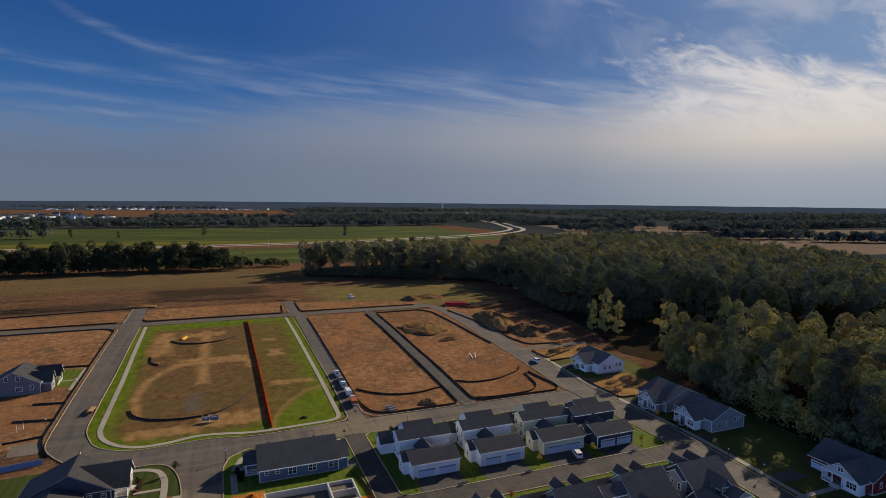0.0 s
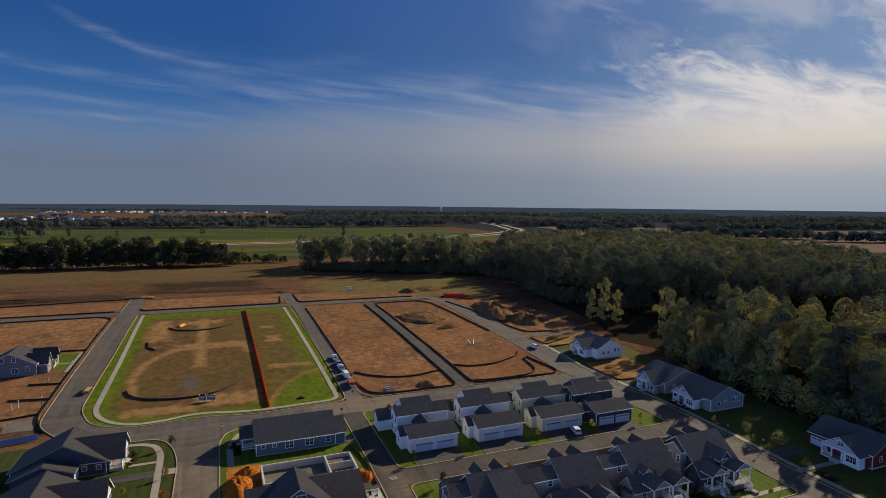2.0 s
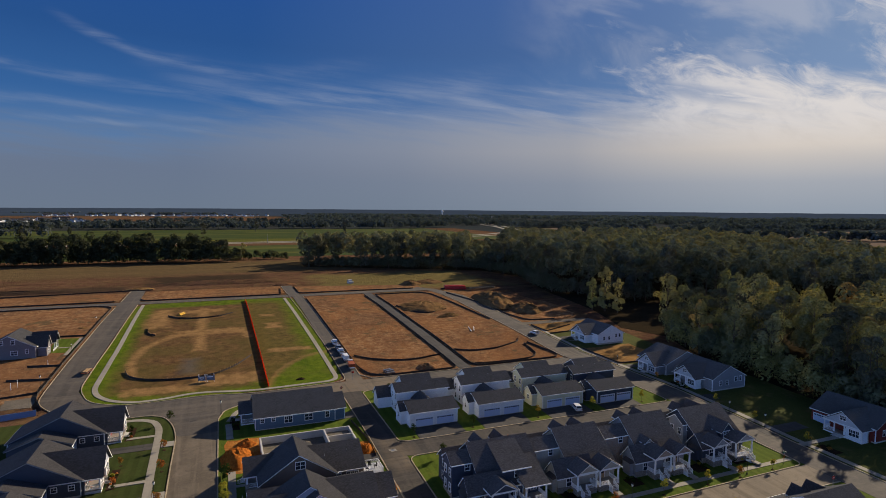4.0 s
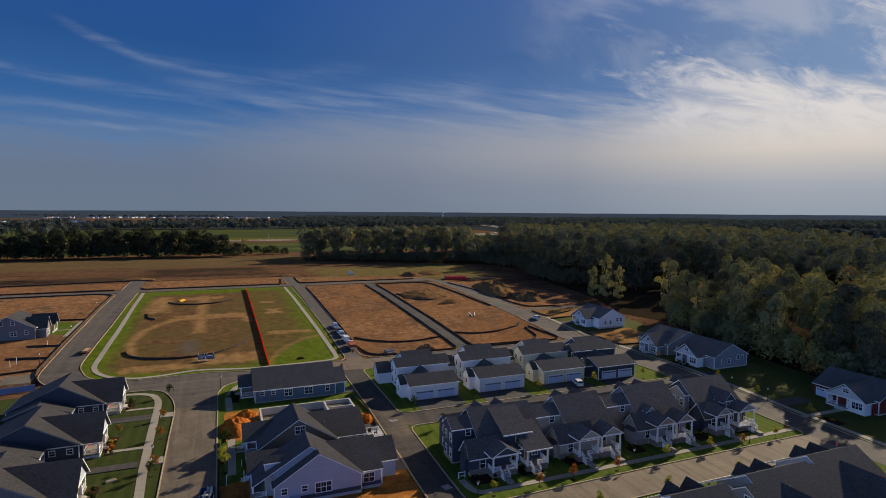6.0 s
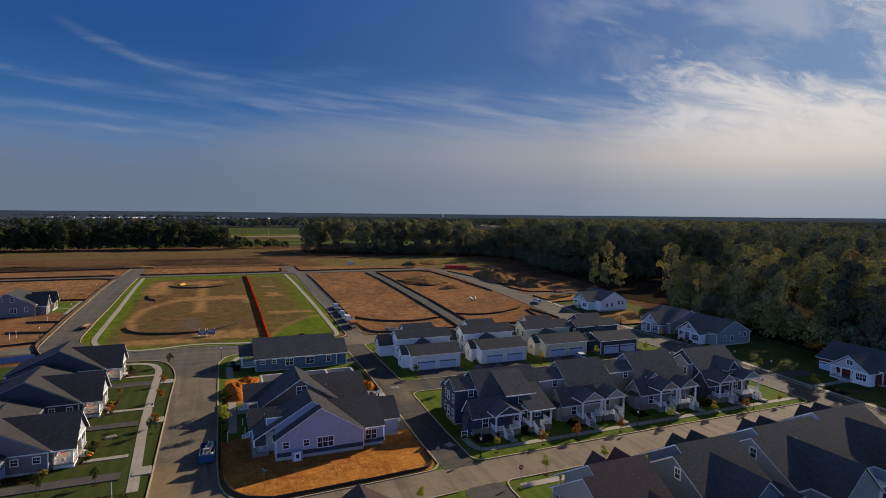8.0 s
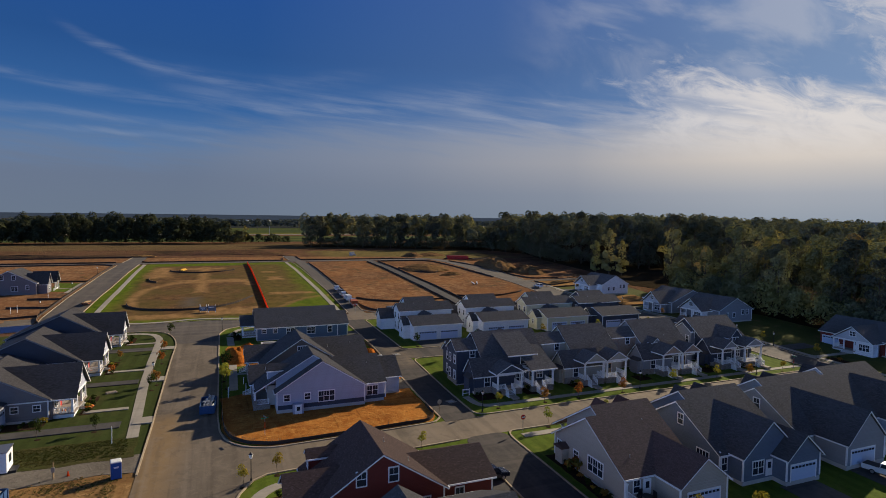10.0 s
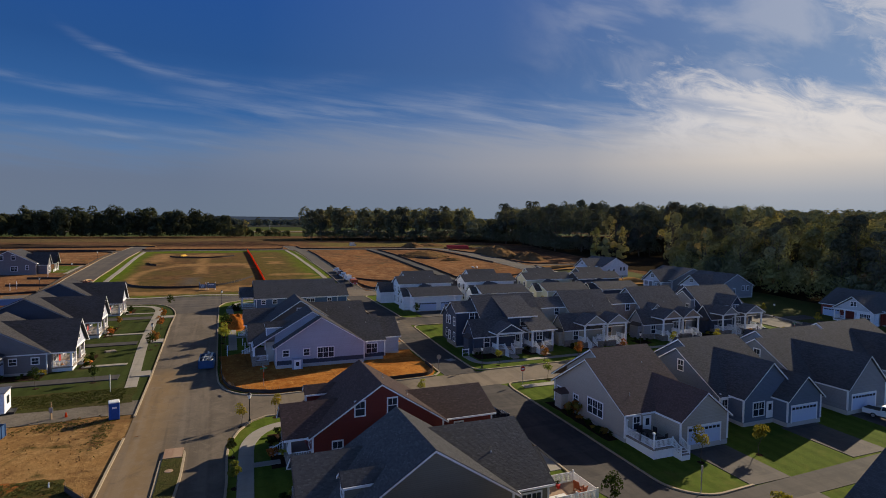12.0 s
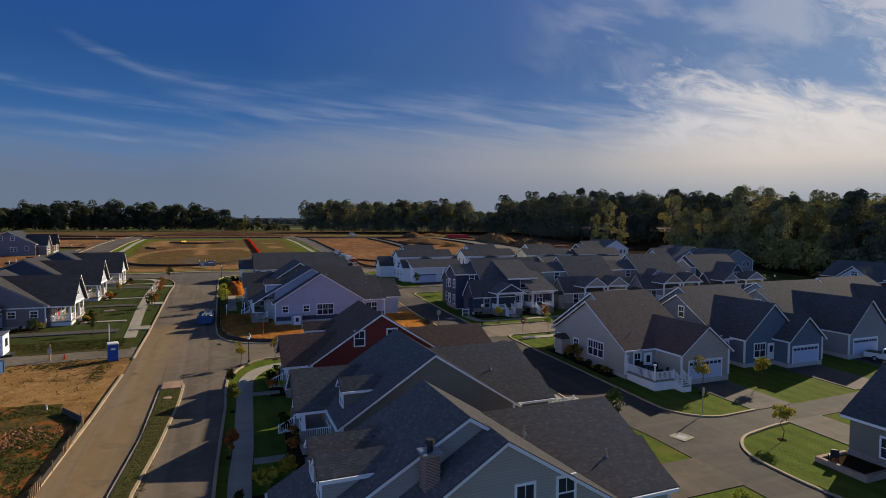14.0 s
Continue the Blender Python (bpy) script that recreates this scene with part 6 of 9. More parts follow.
window(h, "W", 60.6, 77.2, 4.9, 1.0, 1.5), window(h, "W", 64.0, 77.2, 5.2, 0.9, 1.2), window(h, "W", 56.5, 77.2, 1.0, 1.8, 1.6, 2), vent(h, 84.5, 59, 7.2)
h.add("sun_room", bx(88.0, 92.5, 50.0, 54.5, -0.8, 2.9), "s_white", "white framed sun room")
for x in (89.1, 90.3, 91.5):
    window(h, "S", x, 50.0, 0.8, 0.9, 1.8)
h = lane_house(93.4, 63.6, "s_lav", "roof_grey", "pale grey sided end house", 12.0, (96.6, 104.6, 49.5, 3.5, 7.9), None)
window(h, "W", 61.0, 94.2, 4.9, 1.0, 1.5), window(h, "W", 64.6, 94.2, 4.9, 1.0, 1.5), vent(h, 101, 59, 7.2), window(h, "W", 57.0, 94.2, 1.0, 1.8, 1.6, 2)

# near house beyond the lane bend
h = House("house", "dark sided house with a walled planting bed", 54, 23, "s_olive", "roof_dark")
block(h, 47.9, 61, 12, 28.2, 3.9, 8.4, "Y", 0.45), block(h, 46.6, 52, 8, 21.8, 3.2, 5.6, "Y", 0.35)
h.add("downpipe", bx(46.5, 46.62, 21.55, 21.67, -0.4, 3.2), "white"), h.add("stone_band", bx(47.85, 61.05, 22.0, 28.25, -0.8, 0.9), "stone", "brown stone wall base")
window(h, "W", 25, 47.9, 1.2, 1.6, 1.5, 2)


# -- twin houses north of the cross street, porches to the south --
def twin(x0, x1, wall, roof, label, porches, west, dormer, front="s_brown", ridge=9.5, pe=4.5, pr=6.1, low=None):
    """porches: x0, x1, the stair's place across (0 to 1), gabled or not; west, low: where the tall and the low west wings end."""
    h = House("house", label, (x0 + x1) / 2, 100, wall, roof)
    block(h, x0, x1, 93.4, 109, 3.5, ridge, "X", 0.45, r=101.4)
    # tall wing and low wing before the west gable, and a lower one behind
    wx, lx = west, low or west + 1.4
    block(h, wx, x0 + 3, 98.4, 103.0, 7.0, 8.6, "X", 0.35, ends=(1, 0), wall=front), block(h, wx + 0.7, x0 + 3, 103.2, 107.4, 5.4, 7.3, "X", 0.35, ends=(1, 0))
    block(h, lx, x0 + 5, 92.7, 97.1, 3.3, 5.9, "X", 0.35, ends=(1, 0))
    h.add("stone_base", bx(lx - 0.06, x0 + 0.2, 92.62, 92.9, -0.8, 0.95), "stone", "brown stone wall base"), h.add("stone_base", bx(wx - 0.06, wx + 0.2, 98.4, 103.0, -0.8, 0.95), "stone", "brown stone wall base")
    for y in (99.4, 101.8):
        window(h, "W", y, wx, 4.2, 0.8, 1.5), window(h, "W", y, wx, 1.1, 0.8, 1.6)
    window(h, "W", 104.8, wx + 0.7, 3.8, 0.8, 1.4), window(h, "W", 104.8, wx + 0.7, 1.1, 1.0, 1.5), window(h, "W", 94.9, lx, 1.1, 1.6, 1.5, 2), window(h, "S", lx + 2.6, 92.7, 1.0, 1.1, 1.7)
    window(h, "S", (wx + x0) / 2 + 1.0, 98.4, 5.3, 1.0, 1.3)
    h.add("bay", bx(lx - 0.8, lx, 93.6, 95.9, -0.5, 2.6), wall, "small box bay with a pent roof"), h.add("bay_roof", prism(bmesh.new(), [(lx - 1.0, 2.6), (lx + 0.05, 2.6), (lx + 0.05, 3.25)], "Y", 93.4, 96.1), roof)
    if dormer == "shed":
        a, b = x0 + 4.5, x0 + 10.3
        zt = 3.5 + (ridge - 3.5) * (7.6 / 8.0)
        h.add("wall", prism(bmesh.new(), [(94.2, 3.6), (94.2, 6.2), (100.6, zt - 0.2), (100.6, 3.6)], "X", a, b), wall)
        bm = prism(bmesh.new(), [(93.7, 6.05), (101.0, zt - 0.05), (101.0, zt + 0.12), (93.7, 6.23)], "X", a - 0.4, b + 0.4)
        uv = bm.loops.layers.uv.new("slope")
        for f in bm.faces:
            for lp in f.loops:
                lp[uv].uv = (lp.vert.co.x, lp.vert.co.y * 1.1)
        h.add("roof", bm, roof), h.add("gutter", bx(a - 0.4, b + 0.4, 93.55, 93.7, 5.97, 6.19), "white")
        window(h, "S", (a + b) / 2 + 0.9, 94.2, 4.3, 2.2, 1.5, 2)
    elif dormer == "gable":
        a = x0 + 5.6
        block(h, a, a + 3.4, 93.6, 101, 6.0, 7.9, "Y", 0.35, ends=(1, 0), z0=3.6), window(h, "S", a + 1.7, 93.6, 4.3, 1.8, 1.5, 2)
    elif dormer == "small":
        block(h, x0 + 1.6, x0 + 3.6, 94.8, 99, 6.0, 6.9, "Y", 0.25, ends=(1, 0), z0=4.0), window(h, "S", x0 + 2.6, 94.8, 4.9, 1.2, 0.9, 2)
    for a, b, f, gabled in porches:
        e = pe if gabled else 4.05
        m = a + (b - a) * f
        s0, s1 = m - 0.7, m + 0.7
        porch(h, a, b, 90.3, 93.8, 0.85, e, pr, "Y", "S", ((a + 0.25, 90.5), (b - 0.25, 90.5)), "S", roof=gabled, gable=front)
        if not gabled:
            bm = prism(bmesh.new(), [(89.9, 3.95), (97.6, 7.0), (97.6, 7.17), (89.9, 4.12)], "X", a - 0.4, b + 0.4)
            uv = bm.loops.layers.uv.new("slope")
            for fc in bm.faces:
                for lp in fc.loops:
                    lp[uv].uv = (lp.vert.co.x, lp.vert.co.y * 1.1)
            h.add("roof", bm, roof), h.add("gutter", bx(a - 0.4, b + 0.4, 89.76, 89.9, 3.9, 4.1), "white")
            h.add("wall", prism(bmesh.new(), [(90.4, 4.0), (93.5, 4.0), (93.5, 5.35)], "X", b - 0.15, b), wall)
        if s0 - a > 0.6:
            railing(h, (a + 0.2, 90.5), (s0, 90.5), 0.85)
        if b - s1 > 0.6:
            railing(h, (s1, 90.5), (b - 0.2, 90.5), 0.85)
        railing(h, (a + 0.2, 90.5), (a + 0.2, 93.4), 0.85), railing(h, (b - 0.2, 90.5), (b - 0.2, 93.4), 0.85)
        steps(h, s0 + 0.05, s1 - 0.05, 88.9, 90.3, 0.85, 5, "S"), railing(h, (s0, 90.3), (s0, 89.0), (0.85, 0.1)), railing(h, (s1, 90.3), (s1, 89.0), (0.85, 0.1))
        h.add("front_path", bx(m - 0.6, m + 0.6, 87.2, 89.0, -0.2, 0.16), "concrete")
        door(h, "S", m, 93.4, 0.85, 1.0, 2.1, "wood"), window(h, "S", b - (b - a) * 0.28 if f < 0.5 else a + (b - a) * 0.25, 93.4, 1.5, 1.2, 1.5, 2)
    if porches[1][0] - porches[0][1] > 1.5:
        window(h, "S", (porches[0][1] + porches[1][0]) / 2, 93.4, 1.0, 1.5, 1.8, 2)
    for x in (x0 + 2.5, x1 - 3):
        window(h, "N", x, 109, 1.2, 1.2, 1.5)
    for x in (x0 + 3.4, x0 + 8.4):
        block(h, x, x + 2.2, 103.2, 107.8, 7.3, 8.6, "Y", 0.3, ends=(0, 1), z0=5.0)
    vent(h, x1 - 4.5, 97.4, 6.6), vent(h, x0 + 4.0, 104.6, 7.0)
    return h


twin(47.1, 60.4, "s_navy", "roof_tan", "navy sided twin house with a wide dormer and white porches", ((47.2, 52.7, 0.44, True), (54.6, 59.6, 0.34, False)), 42.4, "shed", "s_navy", 9.6, 4.0, 5.5, 43.7)
twin(67.6, 78.2, "s_taupe", "roof_tan", "taupe sided twin house with paired porch gables", ((66.6, 71.6, 0.30, True), (72.0, 77.1, 0.60, True)), 61.0, "none", "s_taupe", 9.7, 4.5, 6.1, 63.6)
twin(86.0, 97.6, "s_grey", "roof_tan", "grey twin house with a brick side gable and paired porches", ((86.5, 91.3, 0.42, True), (91.8, 96.6, 0.70, True)), 79.6, "small", "brick_tan", 9.9, 4.6, 6.2, 83.4)
twin(103.6, 116.0, "s_navy", "roof_tan", "dark blue twin house with a front dormer", ((103.4, 107.6, 0.80, True), (110.2, 115.7, 0.72, True)), 102.2, "gable", "s_grey", 9.5, 4.6, 6.1, 102.6)


# -- two-storey houses with garages on the lane --
def garage_house(x0, w, wall, label, y0=131.2, car_doors=2):
    h = House("house", label, x0 + w / 2, y0 + 10, wall, "roof_grey")
    block(h, x0, x0 + w, y0, y0 + 8.5, 3.95, 5.6, "X", 0.4)
    block(h, x0 - 1.6, x0 + 3, y0 + 3.2, y0 + 7.4, 3.7, 5.5, "X", 0.3, ends=(1, 0))
    block(h, x0 + 4.0, x0 + 8.6, y0 + 4.5, y0 + 12, 3.95, 5.9, "Y", 0.3, ends=(0, 0))
    # two-storey part behind, stepped up in the middle
    block(h, x0 - 0.2, x0 + w + 1.8, y0 + 11.2, y0 + 17.2, 5.95, 7.6, "X", 0.4)
    block(h, x0 + 2.4, x0 + 10.6, y0 + 11.8, y0 + 20.6, 6.1, 8.8, "X", 0.35)
    block(h, x0 - 4.0, x0 + 2, y0 + 16.5, y0 + 21.5, 3.3, 5.6, "X", 0.3, ends=(1, 0))
    for a in (x0 + w * 0.29, x0 + w * 0.74):
        garage_door(h, "S", a, y0, 0.15, 4.7)
    for y in (y0 + 12.6, y0 + 15.6):
        window(h, "W", y, x0 - 0.2, 3.6, 0.9, 1.5), window(h, "W", y, x0 - 0.2, 0.9, 0.9, 1.5)
    window(h, "W", y0 + 5.3, x0 - 1.6, 1.6, 0.8, 1.2), vent(h, x0 + 4.4, y0 + 13.4, 7.1), vent(h, x0 + 9.2, y0 + 13.6, 7.2)
    corner_boards(h, ((x0, y0), (x0 + w, y0), (x0 - 0.2, y0 + 11.2), (x0 + w + 1.8, y0 + 11.2)), 3.8)
    return h


garage_house(44.6, 13.0, "s_white", "white two-storey house with a double garage on the lane")
garage_house(64.0, 13.4, "s_white", "white two-storey house with a low garage wing")
garage_house(83.8, 13.4, "s_cream", "cream sided two-storey house with a garage wing")
garage_house(100.8, 12.8, "s_navy", "dark blue sided two-storey house with white garage doors", 129.2)


# -- houses across the avenue, fronts to the west --
def avenue_house(xf, x1, y0, y1, wall, roof, label, f0, f1, eave=3.9, ridge=8.0, porch_wall=None, dz=0.0):
    h = House("house", label, (xf + x1) / 2, (y0 + y1) / 2, wall, roof, dz)
    block(h, xf + 4, x1, y0, y1, eave, ridge, "Y", 0.4)
    ym = (f0 + f1) / 2
    block(h, xf, xf + 10, f0, f1, 3.4, ridge - 0.6, "X", 0.4, walls=False, ends=(1, 0))
    h.add("wall", prism(bmesh.new(), [(f0 + 0.1, -1), (f1 - 0.1, -1), (f1 - 0.1, 3.4), (ym, ridge - 0.7), (f0 + 0.1, 3.4)], "X", xf + 2.6, xf + 9), wall)
    h.add("wall", bx(xf + 0.3, xf + 3, f0 + 0.1, f0 + (f1 - f0) * 0.42, -1, 3.4), porch_wall or wall)
    h.add("gable_panel", prism(bmesh.new(), [(f0 + 0.2, 3.4), (f1 - 0.2, 3.4), (ym, ridge - 0.9)], "X", xf + 0.3, xf + 0.5), "s_pale")
    window(h, "W", ym, xf + 0.3, 4.4, 1.4, 1.1, 2), window(h, "W", f0 + (f1 - f0) * 0.21, xf + 0.3, 1.1, 2.4, 1.6, 3)
    p0 = f0 + (f1 - f0) * 0.42
    h.add("porch_floor", bx(xf, xf + 2.7, p0, f1, 0.5, 0.7), "deckwood"), h.add("porch_skirt", bx(xf + 0.1, xf + 2.6, p0, f1 - 0.1, -0.8, 0.5), "white"), h.add("porch_beam", bx(xf + 0.1, xf + 0.4, p0, f1, 3.05, 3.4), "white")
    for y in (p0 + 0.3, (p0 + f1) / 2, f1 - 0.3):
        post(h, xf + 0.3, y, 0.7, 3.1, 0.3)
    railing(h, (xf + 0.3, (p0 + f1) / 2), (xf + 0.3, f1 - 0.3), 0.7), railing(h, (xf + 0.3, f1 - 0.3), (xf + 2.5, f1 - 0.3), 0.7)
    steps(h, xf - 1.3, xf, p0 + 0.3, (p0 + f1) / 2 - 0.2, 0.7, 4, "W", "found"), door(h, "W", p0 + 1.2, xf + 2.6, 0.7)
    h.add("front_path", bx(134, xf - 1.2, p0 + 0.4, p0 + 1.8, -0.2, 0.13), "concrete")
    for f, z in ((0.25, 1.4), (0.45, 1.4), (0.72, 2.2), (0.86, 2.2)):
        window(h, "S", xf + 4 + (x1 - xf - 4) * f, y0, z, 0.9, 1.4)
    corner_boards(h, ((xf + 4, y0), (x1, y0), (xf + 0.3, f0 + 0.1)), eave - 0.2)
    return h


avenue_house(139.8, 156.5, 185.5, 201, "s_white", "roof_tan", "white sided house at the forest edge", 189.0, 199.0, 4.0, 7.4)
avenue_house(136.4, 158, 144.0, 157.5, "s_grey", "roof_tan", "grey sided house with a white columned porch", 145.0, 153.5, 3.8, 7.5)
avenue_house(138.0, 155.8, 126.2, 140.5, "s_grey", "roof_tan", "grey sided house with a white gabled front", 129.2, 138.2, 3.8, 7.3, "s_white")
h = avenue_house(148.6, 166.2, 85.6, 102.0, "s_red", "roof_dark", "red house with a white-framed porch under tall trees", 86.4, 96.2, 3.7, 7.4, "s_white")
garage_door(h, "W", 99.2, 152.6, 0.3, 4.2)


# open foundation beside the blue house
f = House("foundation", "open concrete foundation walls with gravel inside", 18, 132, "found", "found", category="foundation", group="")
for q in ((8, 29.5, 134.0, 134.4), (8, 29.5, 124.6, 125.0), (8, 8.4, 125.0, 134.0), (29.1, 29.5, 125.0, 134.0), (22.9, 23.3, 125.0, 134.0), (23.3, 29.1, 129.4, 129.7)):
    f.add("foundation_wall", bx(*q, -0.8, 1.8, bevel=0.03), "found")
f.add("fill", bx(23.3, 29.1, 129.7, 134.0, -0.6, 0.9), "gravel", "grey gravel fill")

# ---- trees ----
def quads_mesh(name, c, n, size, rng, mat, jitter=0.45):
    """A mesh of small bent leaf clumps at the places c, facing roughly along n."""
    k = len(c)
    n = n + rng.normal(0, jitter, (k, 3))
    n /= np.linalg.norm(n, axis=1, keepdims=True) + 1e-9
    a = np.cross(n, rng.normal(0, 1, (k, 3)))
    a /= np.linalg.norm(a, axis=1, keepdims=True) + 1e-9
    b = np.cross(n, a)
    s = (size * rng.uniform(0.55, 1.25, (k, 1)))
    w = s * rng.uniform(0.5, 0.9, (k, 1))
    dip = n * s * 0.25
    vs = np.stack([c - a * s, c - b * w + dip, c + a * s, c + b * w + dip], 1).reshape(-1, 3)
    me = bpy.data.meshes.new(name)
    me.vertices.add(4 * k), me.loops.add(6 * k), me.polygons.add(2 * k)
    me.vertices.foreach_set("co", vs.ravel())
    base = (np.arange(k) * 4)[:, None]
    me.loops.foreach_set("vertex_index", (base + np.array([0, 1, 2, 0, 2, 3])).ravel())
    me.polygons.foreach_set("loop_start", np.arange(2 * k) * 3)
    me.update(calc_edges=True)
    me.materials.append(M[mat])
    return me


def crown_points(rng, base, top, radius, k, lobes=11, spread=0.62):
    """Places and outward directions on a cluster of uneven lobes between base and top."""
    mid, half = (base + top) / 2, (top - base) / 2
    cs, rs = [], []
    for i in range(lobes):
        v = rng.normal(0, 1, 3)
        v /= np.linalg.norm(v)
        f = rng.uniform(0.25, 1.0) ** 0.6 * spread
        cs.append((v[0] * radius * f, v[1] * radius * f, mid + v[2] * half * f * 1.05))
        rs.append(radius * rng.uniform(0.30, 0.52))
    cs, rs = np.array(cs), np.array(rs)
    pick = rng.choice(lobes, k, p=rs ** 2 / (rs ** 2).sum())
    d = rng.normal(0, 1, (k, 3))
    d /= np.linalg.norm(d, axis=1, keepdims=True)
    d[:, 2] = np.where(d[:, 2] < -0.35, -d[:, 2], d[:, 2])
    p = cs[pick] + d * rs[pick][:, None] * rng.uniform(0.72, 1.05, (k, 1)) * (1, 1, min(1.25, half / radius))
    return p, d


def dome_points(rng, base, top, radius, k, ragged=False):
    """A rounded forest crown: a big dome with smaller billows on its upper side, leaves down to base."""
    h = top - base
    cz = base + h * 0.52
    cs, rs = [(0, 0, cz)], [(radius * (0.6 if ragged else 0.92), h * 0.47)]
    for i in range(20 if ragged else 6):
        a, e = rng.uniform(0, 2 * np.pi), rng.uniform(-1.2, 1.3) if ragged else rng.uniform(-0.5, 1.25)
        f = radius * (rng.uniform(0.5, 0.85) if ragged else 0.62)
        cs.append((np.cos(a) * np.cos(e) ** 0.5 * f, np.sin(a) * np.cos(e) ** 0.5 * f, cz + np.sin(e) * h * (0.40 if ragged else 0.33)))
        q = rng.uniform(0.18, 0.42) if ragged else rng.uniform(0.30, 0.48)
        rs.append((radius * q, min(radius * q * 1.15, h * 0.25)))
    cs, rs = np.array(cs), np.array(rs)
    w = rs[:, 0] ** 2
    w[0] *= 0.7
    pick = rng.choice(len(w), k, p=w / w.sum())
    d = rng.normal(0, 1, (k, 3))
    d /= np.linalg.norm(d, axis=1, keepdims=True)
    d[:, 2] = np.where(d[:, 2] < -0.55, -d[:, 2], d[:, 2])
    ext = np.stack([rs[pick, 0], rs[pick, 0], rs[pick, 1]], 1)
    return cs[pick] + d * ext * rng.uniform(0.92, 1.03, (k, 1)), d


def trunk_mesh(rng, height, r, limbs=7, lo=0.35, bend=0.5):
    bm = bmesh.new()
    pts = [Vector((0, 0, -0.4))]
    for i in range(1, 5):
        pts.append(Vector((rng.normal(0, bend * 0.3), rng.normal(0, bend * 0.3), height * i / 4)))
    for i in range(4):
        tube(bm, r * (1 - i * 0.22), r * (1 - (i + 1) * 0.22), pts[i], pts[i + 1], 7)
    for i in range(limbs):
        f = rng.uniform(lo, 0.9)
        j = min(3, int(f * 4))
        p = pts[j].lerp(pts[j + 1], f * 4 - j)
        a = rng.uniform(0, 2 * math.pi)
        ln = height * rng.uniform(0.16, 0.30)
        tube(bm, r * 0.3, r * 0.08, p, p + Vector((math.cos(a) * ln * 0.75, math.sin(a) * ln * 0.75, ln * 0.65)), 5)
    return mesh_of(bm, "trunk", "bark")


def tree_model(seed, height, radius, k, size, mat, base=0.22, r=0.4, lobes=12):
    rng = np.random.default_rng(seed)
    c, n = dome_points(rng, height * base, height * 0.97, radius, k, True) if not lobes else crown_points(rng, height * base, height * 0.93, radius, k, lobes)
    return trunk_mesh(rng, height * 0.86, r), quads_mesh("crown", c, n, size, rng, mat, 0.45 if lobes else 0.30)


def plant_tree(name, label, category, model, x, y, scale=1.0, rz=0.0, group="", dz=0.0):
    ob = thing(name, label, category, x, y, gz(y) + dz, rz, group)
    ob.scale = (scale, scale, scale)
    for nm, me in zip(("trunk", "crown"), model):
        part(nm, me, None, ob)
    return ob


def inside(poly, x, y):
    hit = False
    for (x0, y0), (x1, y1) in zip(poly, poly[1:] + poly[:1]):
        if (y0 > y) != (y1 > y) and x < (x1 - x0) * (y - y0) / (y1 - y0) + x0:
            hit = not hit
    return hit


# the tall wood stands back behind a clearing; a lighter stand of trees lies before it along the avenue
WALL = [(66, 480), (100, 462), (140, 440), (196, 408), (206, 360), (190, 312), (186, 285), (203, 262), (222, 246), (245, 233), (272, 216), (310, 203), (350, 192), (430, 160)]
WOOD = WALL + [(470, 235), (540, 460), (525, 545), (430, 570), (330, 556), (200, 552), (110, 545), (68, 520)]
FRONT = [(200, 192), (183, 186), (175, 170), (168, 148), (167, 118), (170, 80), (172, 30), (180, -40)]
STAND = FRONT + [(330, -60), (300, 110), (262, 140), (244, 165), (228, 186)]
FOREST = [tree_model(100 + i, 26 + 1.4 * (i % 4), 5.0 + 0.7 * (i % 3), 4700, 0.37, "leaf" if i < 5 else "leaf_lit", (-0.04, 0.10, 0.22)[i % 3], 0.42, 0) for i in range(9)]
rnd = random.Random(5)


def nearest_edge(edge, x, y):
    best = 1e9
    for (x0, y0), (x1, y1) in zip(edge, edge[1:]):
        t = max(0, min(1, ((x - x0) * (x1 - x0) + (y - y0) * (y1 - y0)) / ((x1 - x0) ** 2 + (y1 - y0) ** 2)))
        best = min(best, math.hypot(x - x0 - t * (x1 - x0), y - y0 - t * (y1 - y0)))
    return best


def hollow(x, y):
    """Lower trees where the wood thins between its two blocks."""
    return 0.66 if 0.455 < x / y < 0.53 and y > 330 else 1.06 if 0.53 < x / y < 1.1 and y > 225 else 1.0


stand, stand_far, wall_near, far = [], [], [], []
for gx in range(60, 600, 10):
    for gy in range(-60, 720, 10):
        x, y = gx + rnd.uniform(-3.8, 3.8), gy + rnd.uniform(-3.8, 3.8)
        if inside(STAND, x, y):
            (stand if nearest_edge(FRONT, x, y) < 30 and y > 10 else stand_far).append((x, y))
        elif inside(WOOD, x, y):
            (wall_near if nearest_edge(WALL, x, y) < 9 and x < 330 else far).append((x, y))
for x, y in stand:
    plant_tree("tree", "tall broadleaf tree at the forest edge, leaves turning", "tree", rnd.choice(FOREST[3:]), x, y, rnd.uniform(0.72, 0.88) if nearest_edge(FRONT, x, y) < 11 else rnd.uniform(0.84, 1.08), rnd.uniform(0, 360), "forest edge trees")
# these crowns take the darkened leaves, so the wall reads as shaded
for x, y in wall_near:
    plant_tree("tree", "tall broadleaf tree of the forest behind the clearing, leaves toned for shade", "tree", rnd.choice(FOREST[:5]), x, y, rnd.uniform(0.86, 1.08) * hollow(x, y), rnd.uniform(0, 360), "forest edge trees")



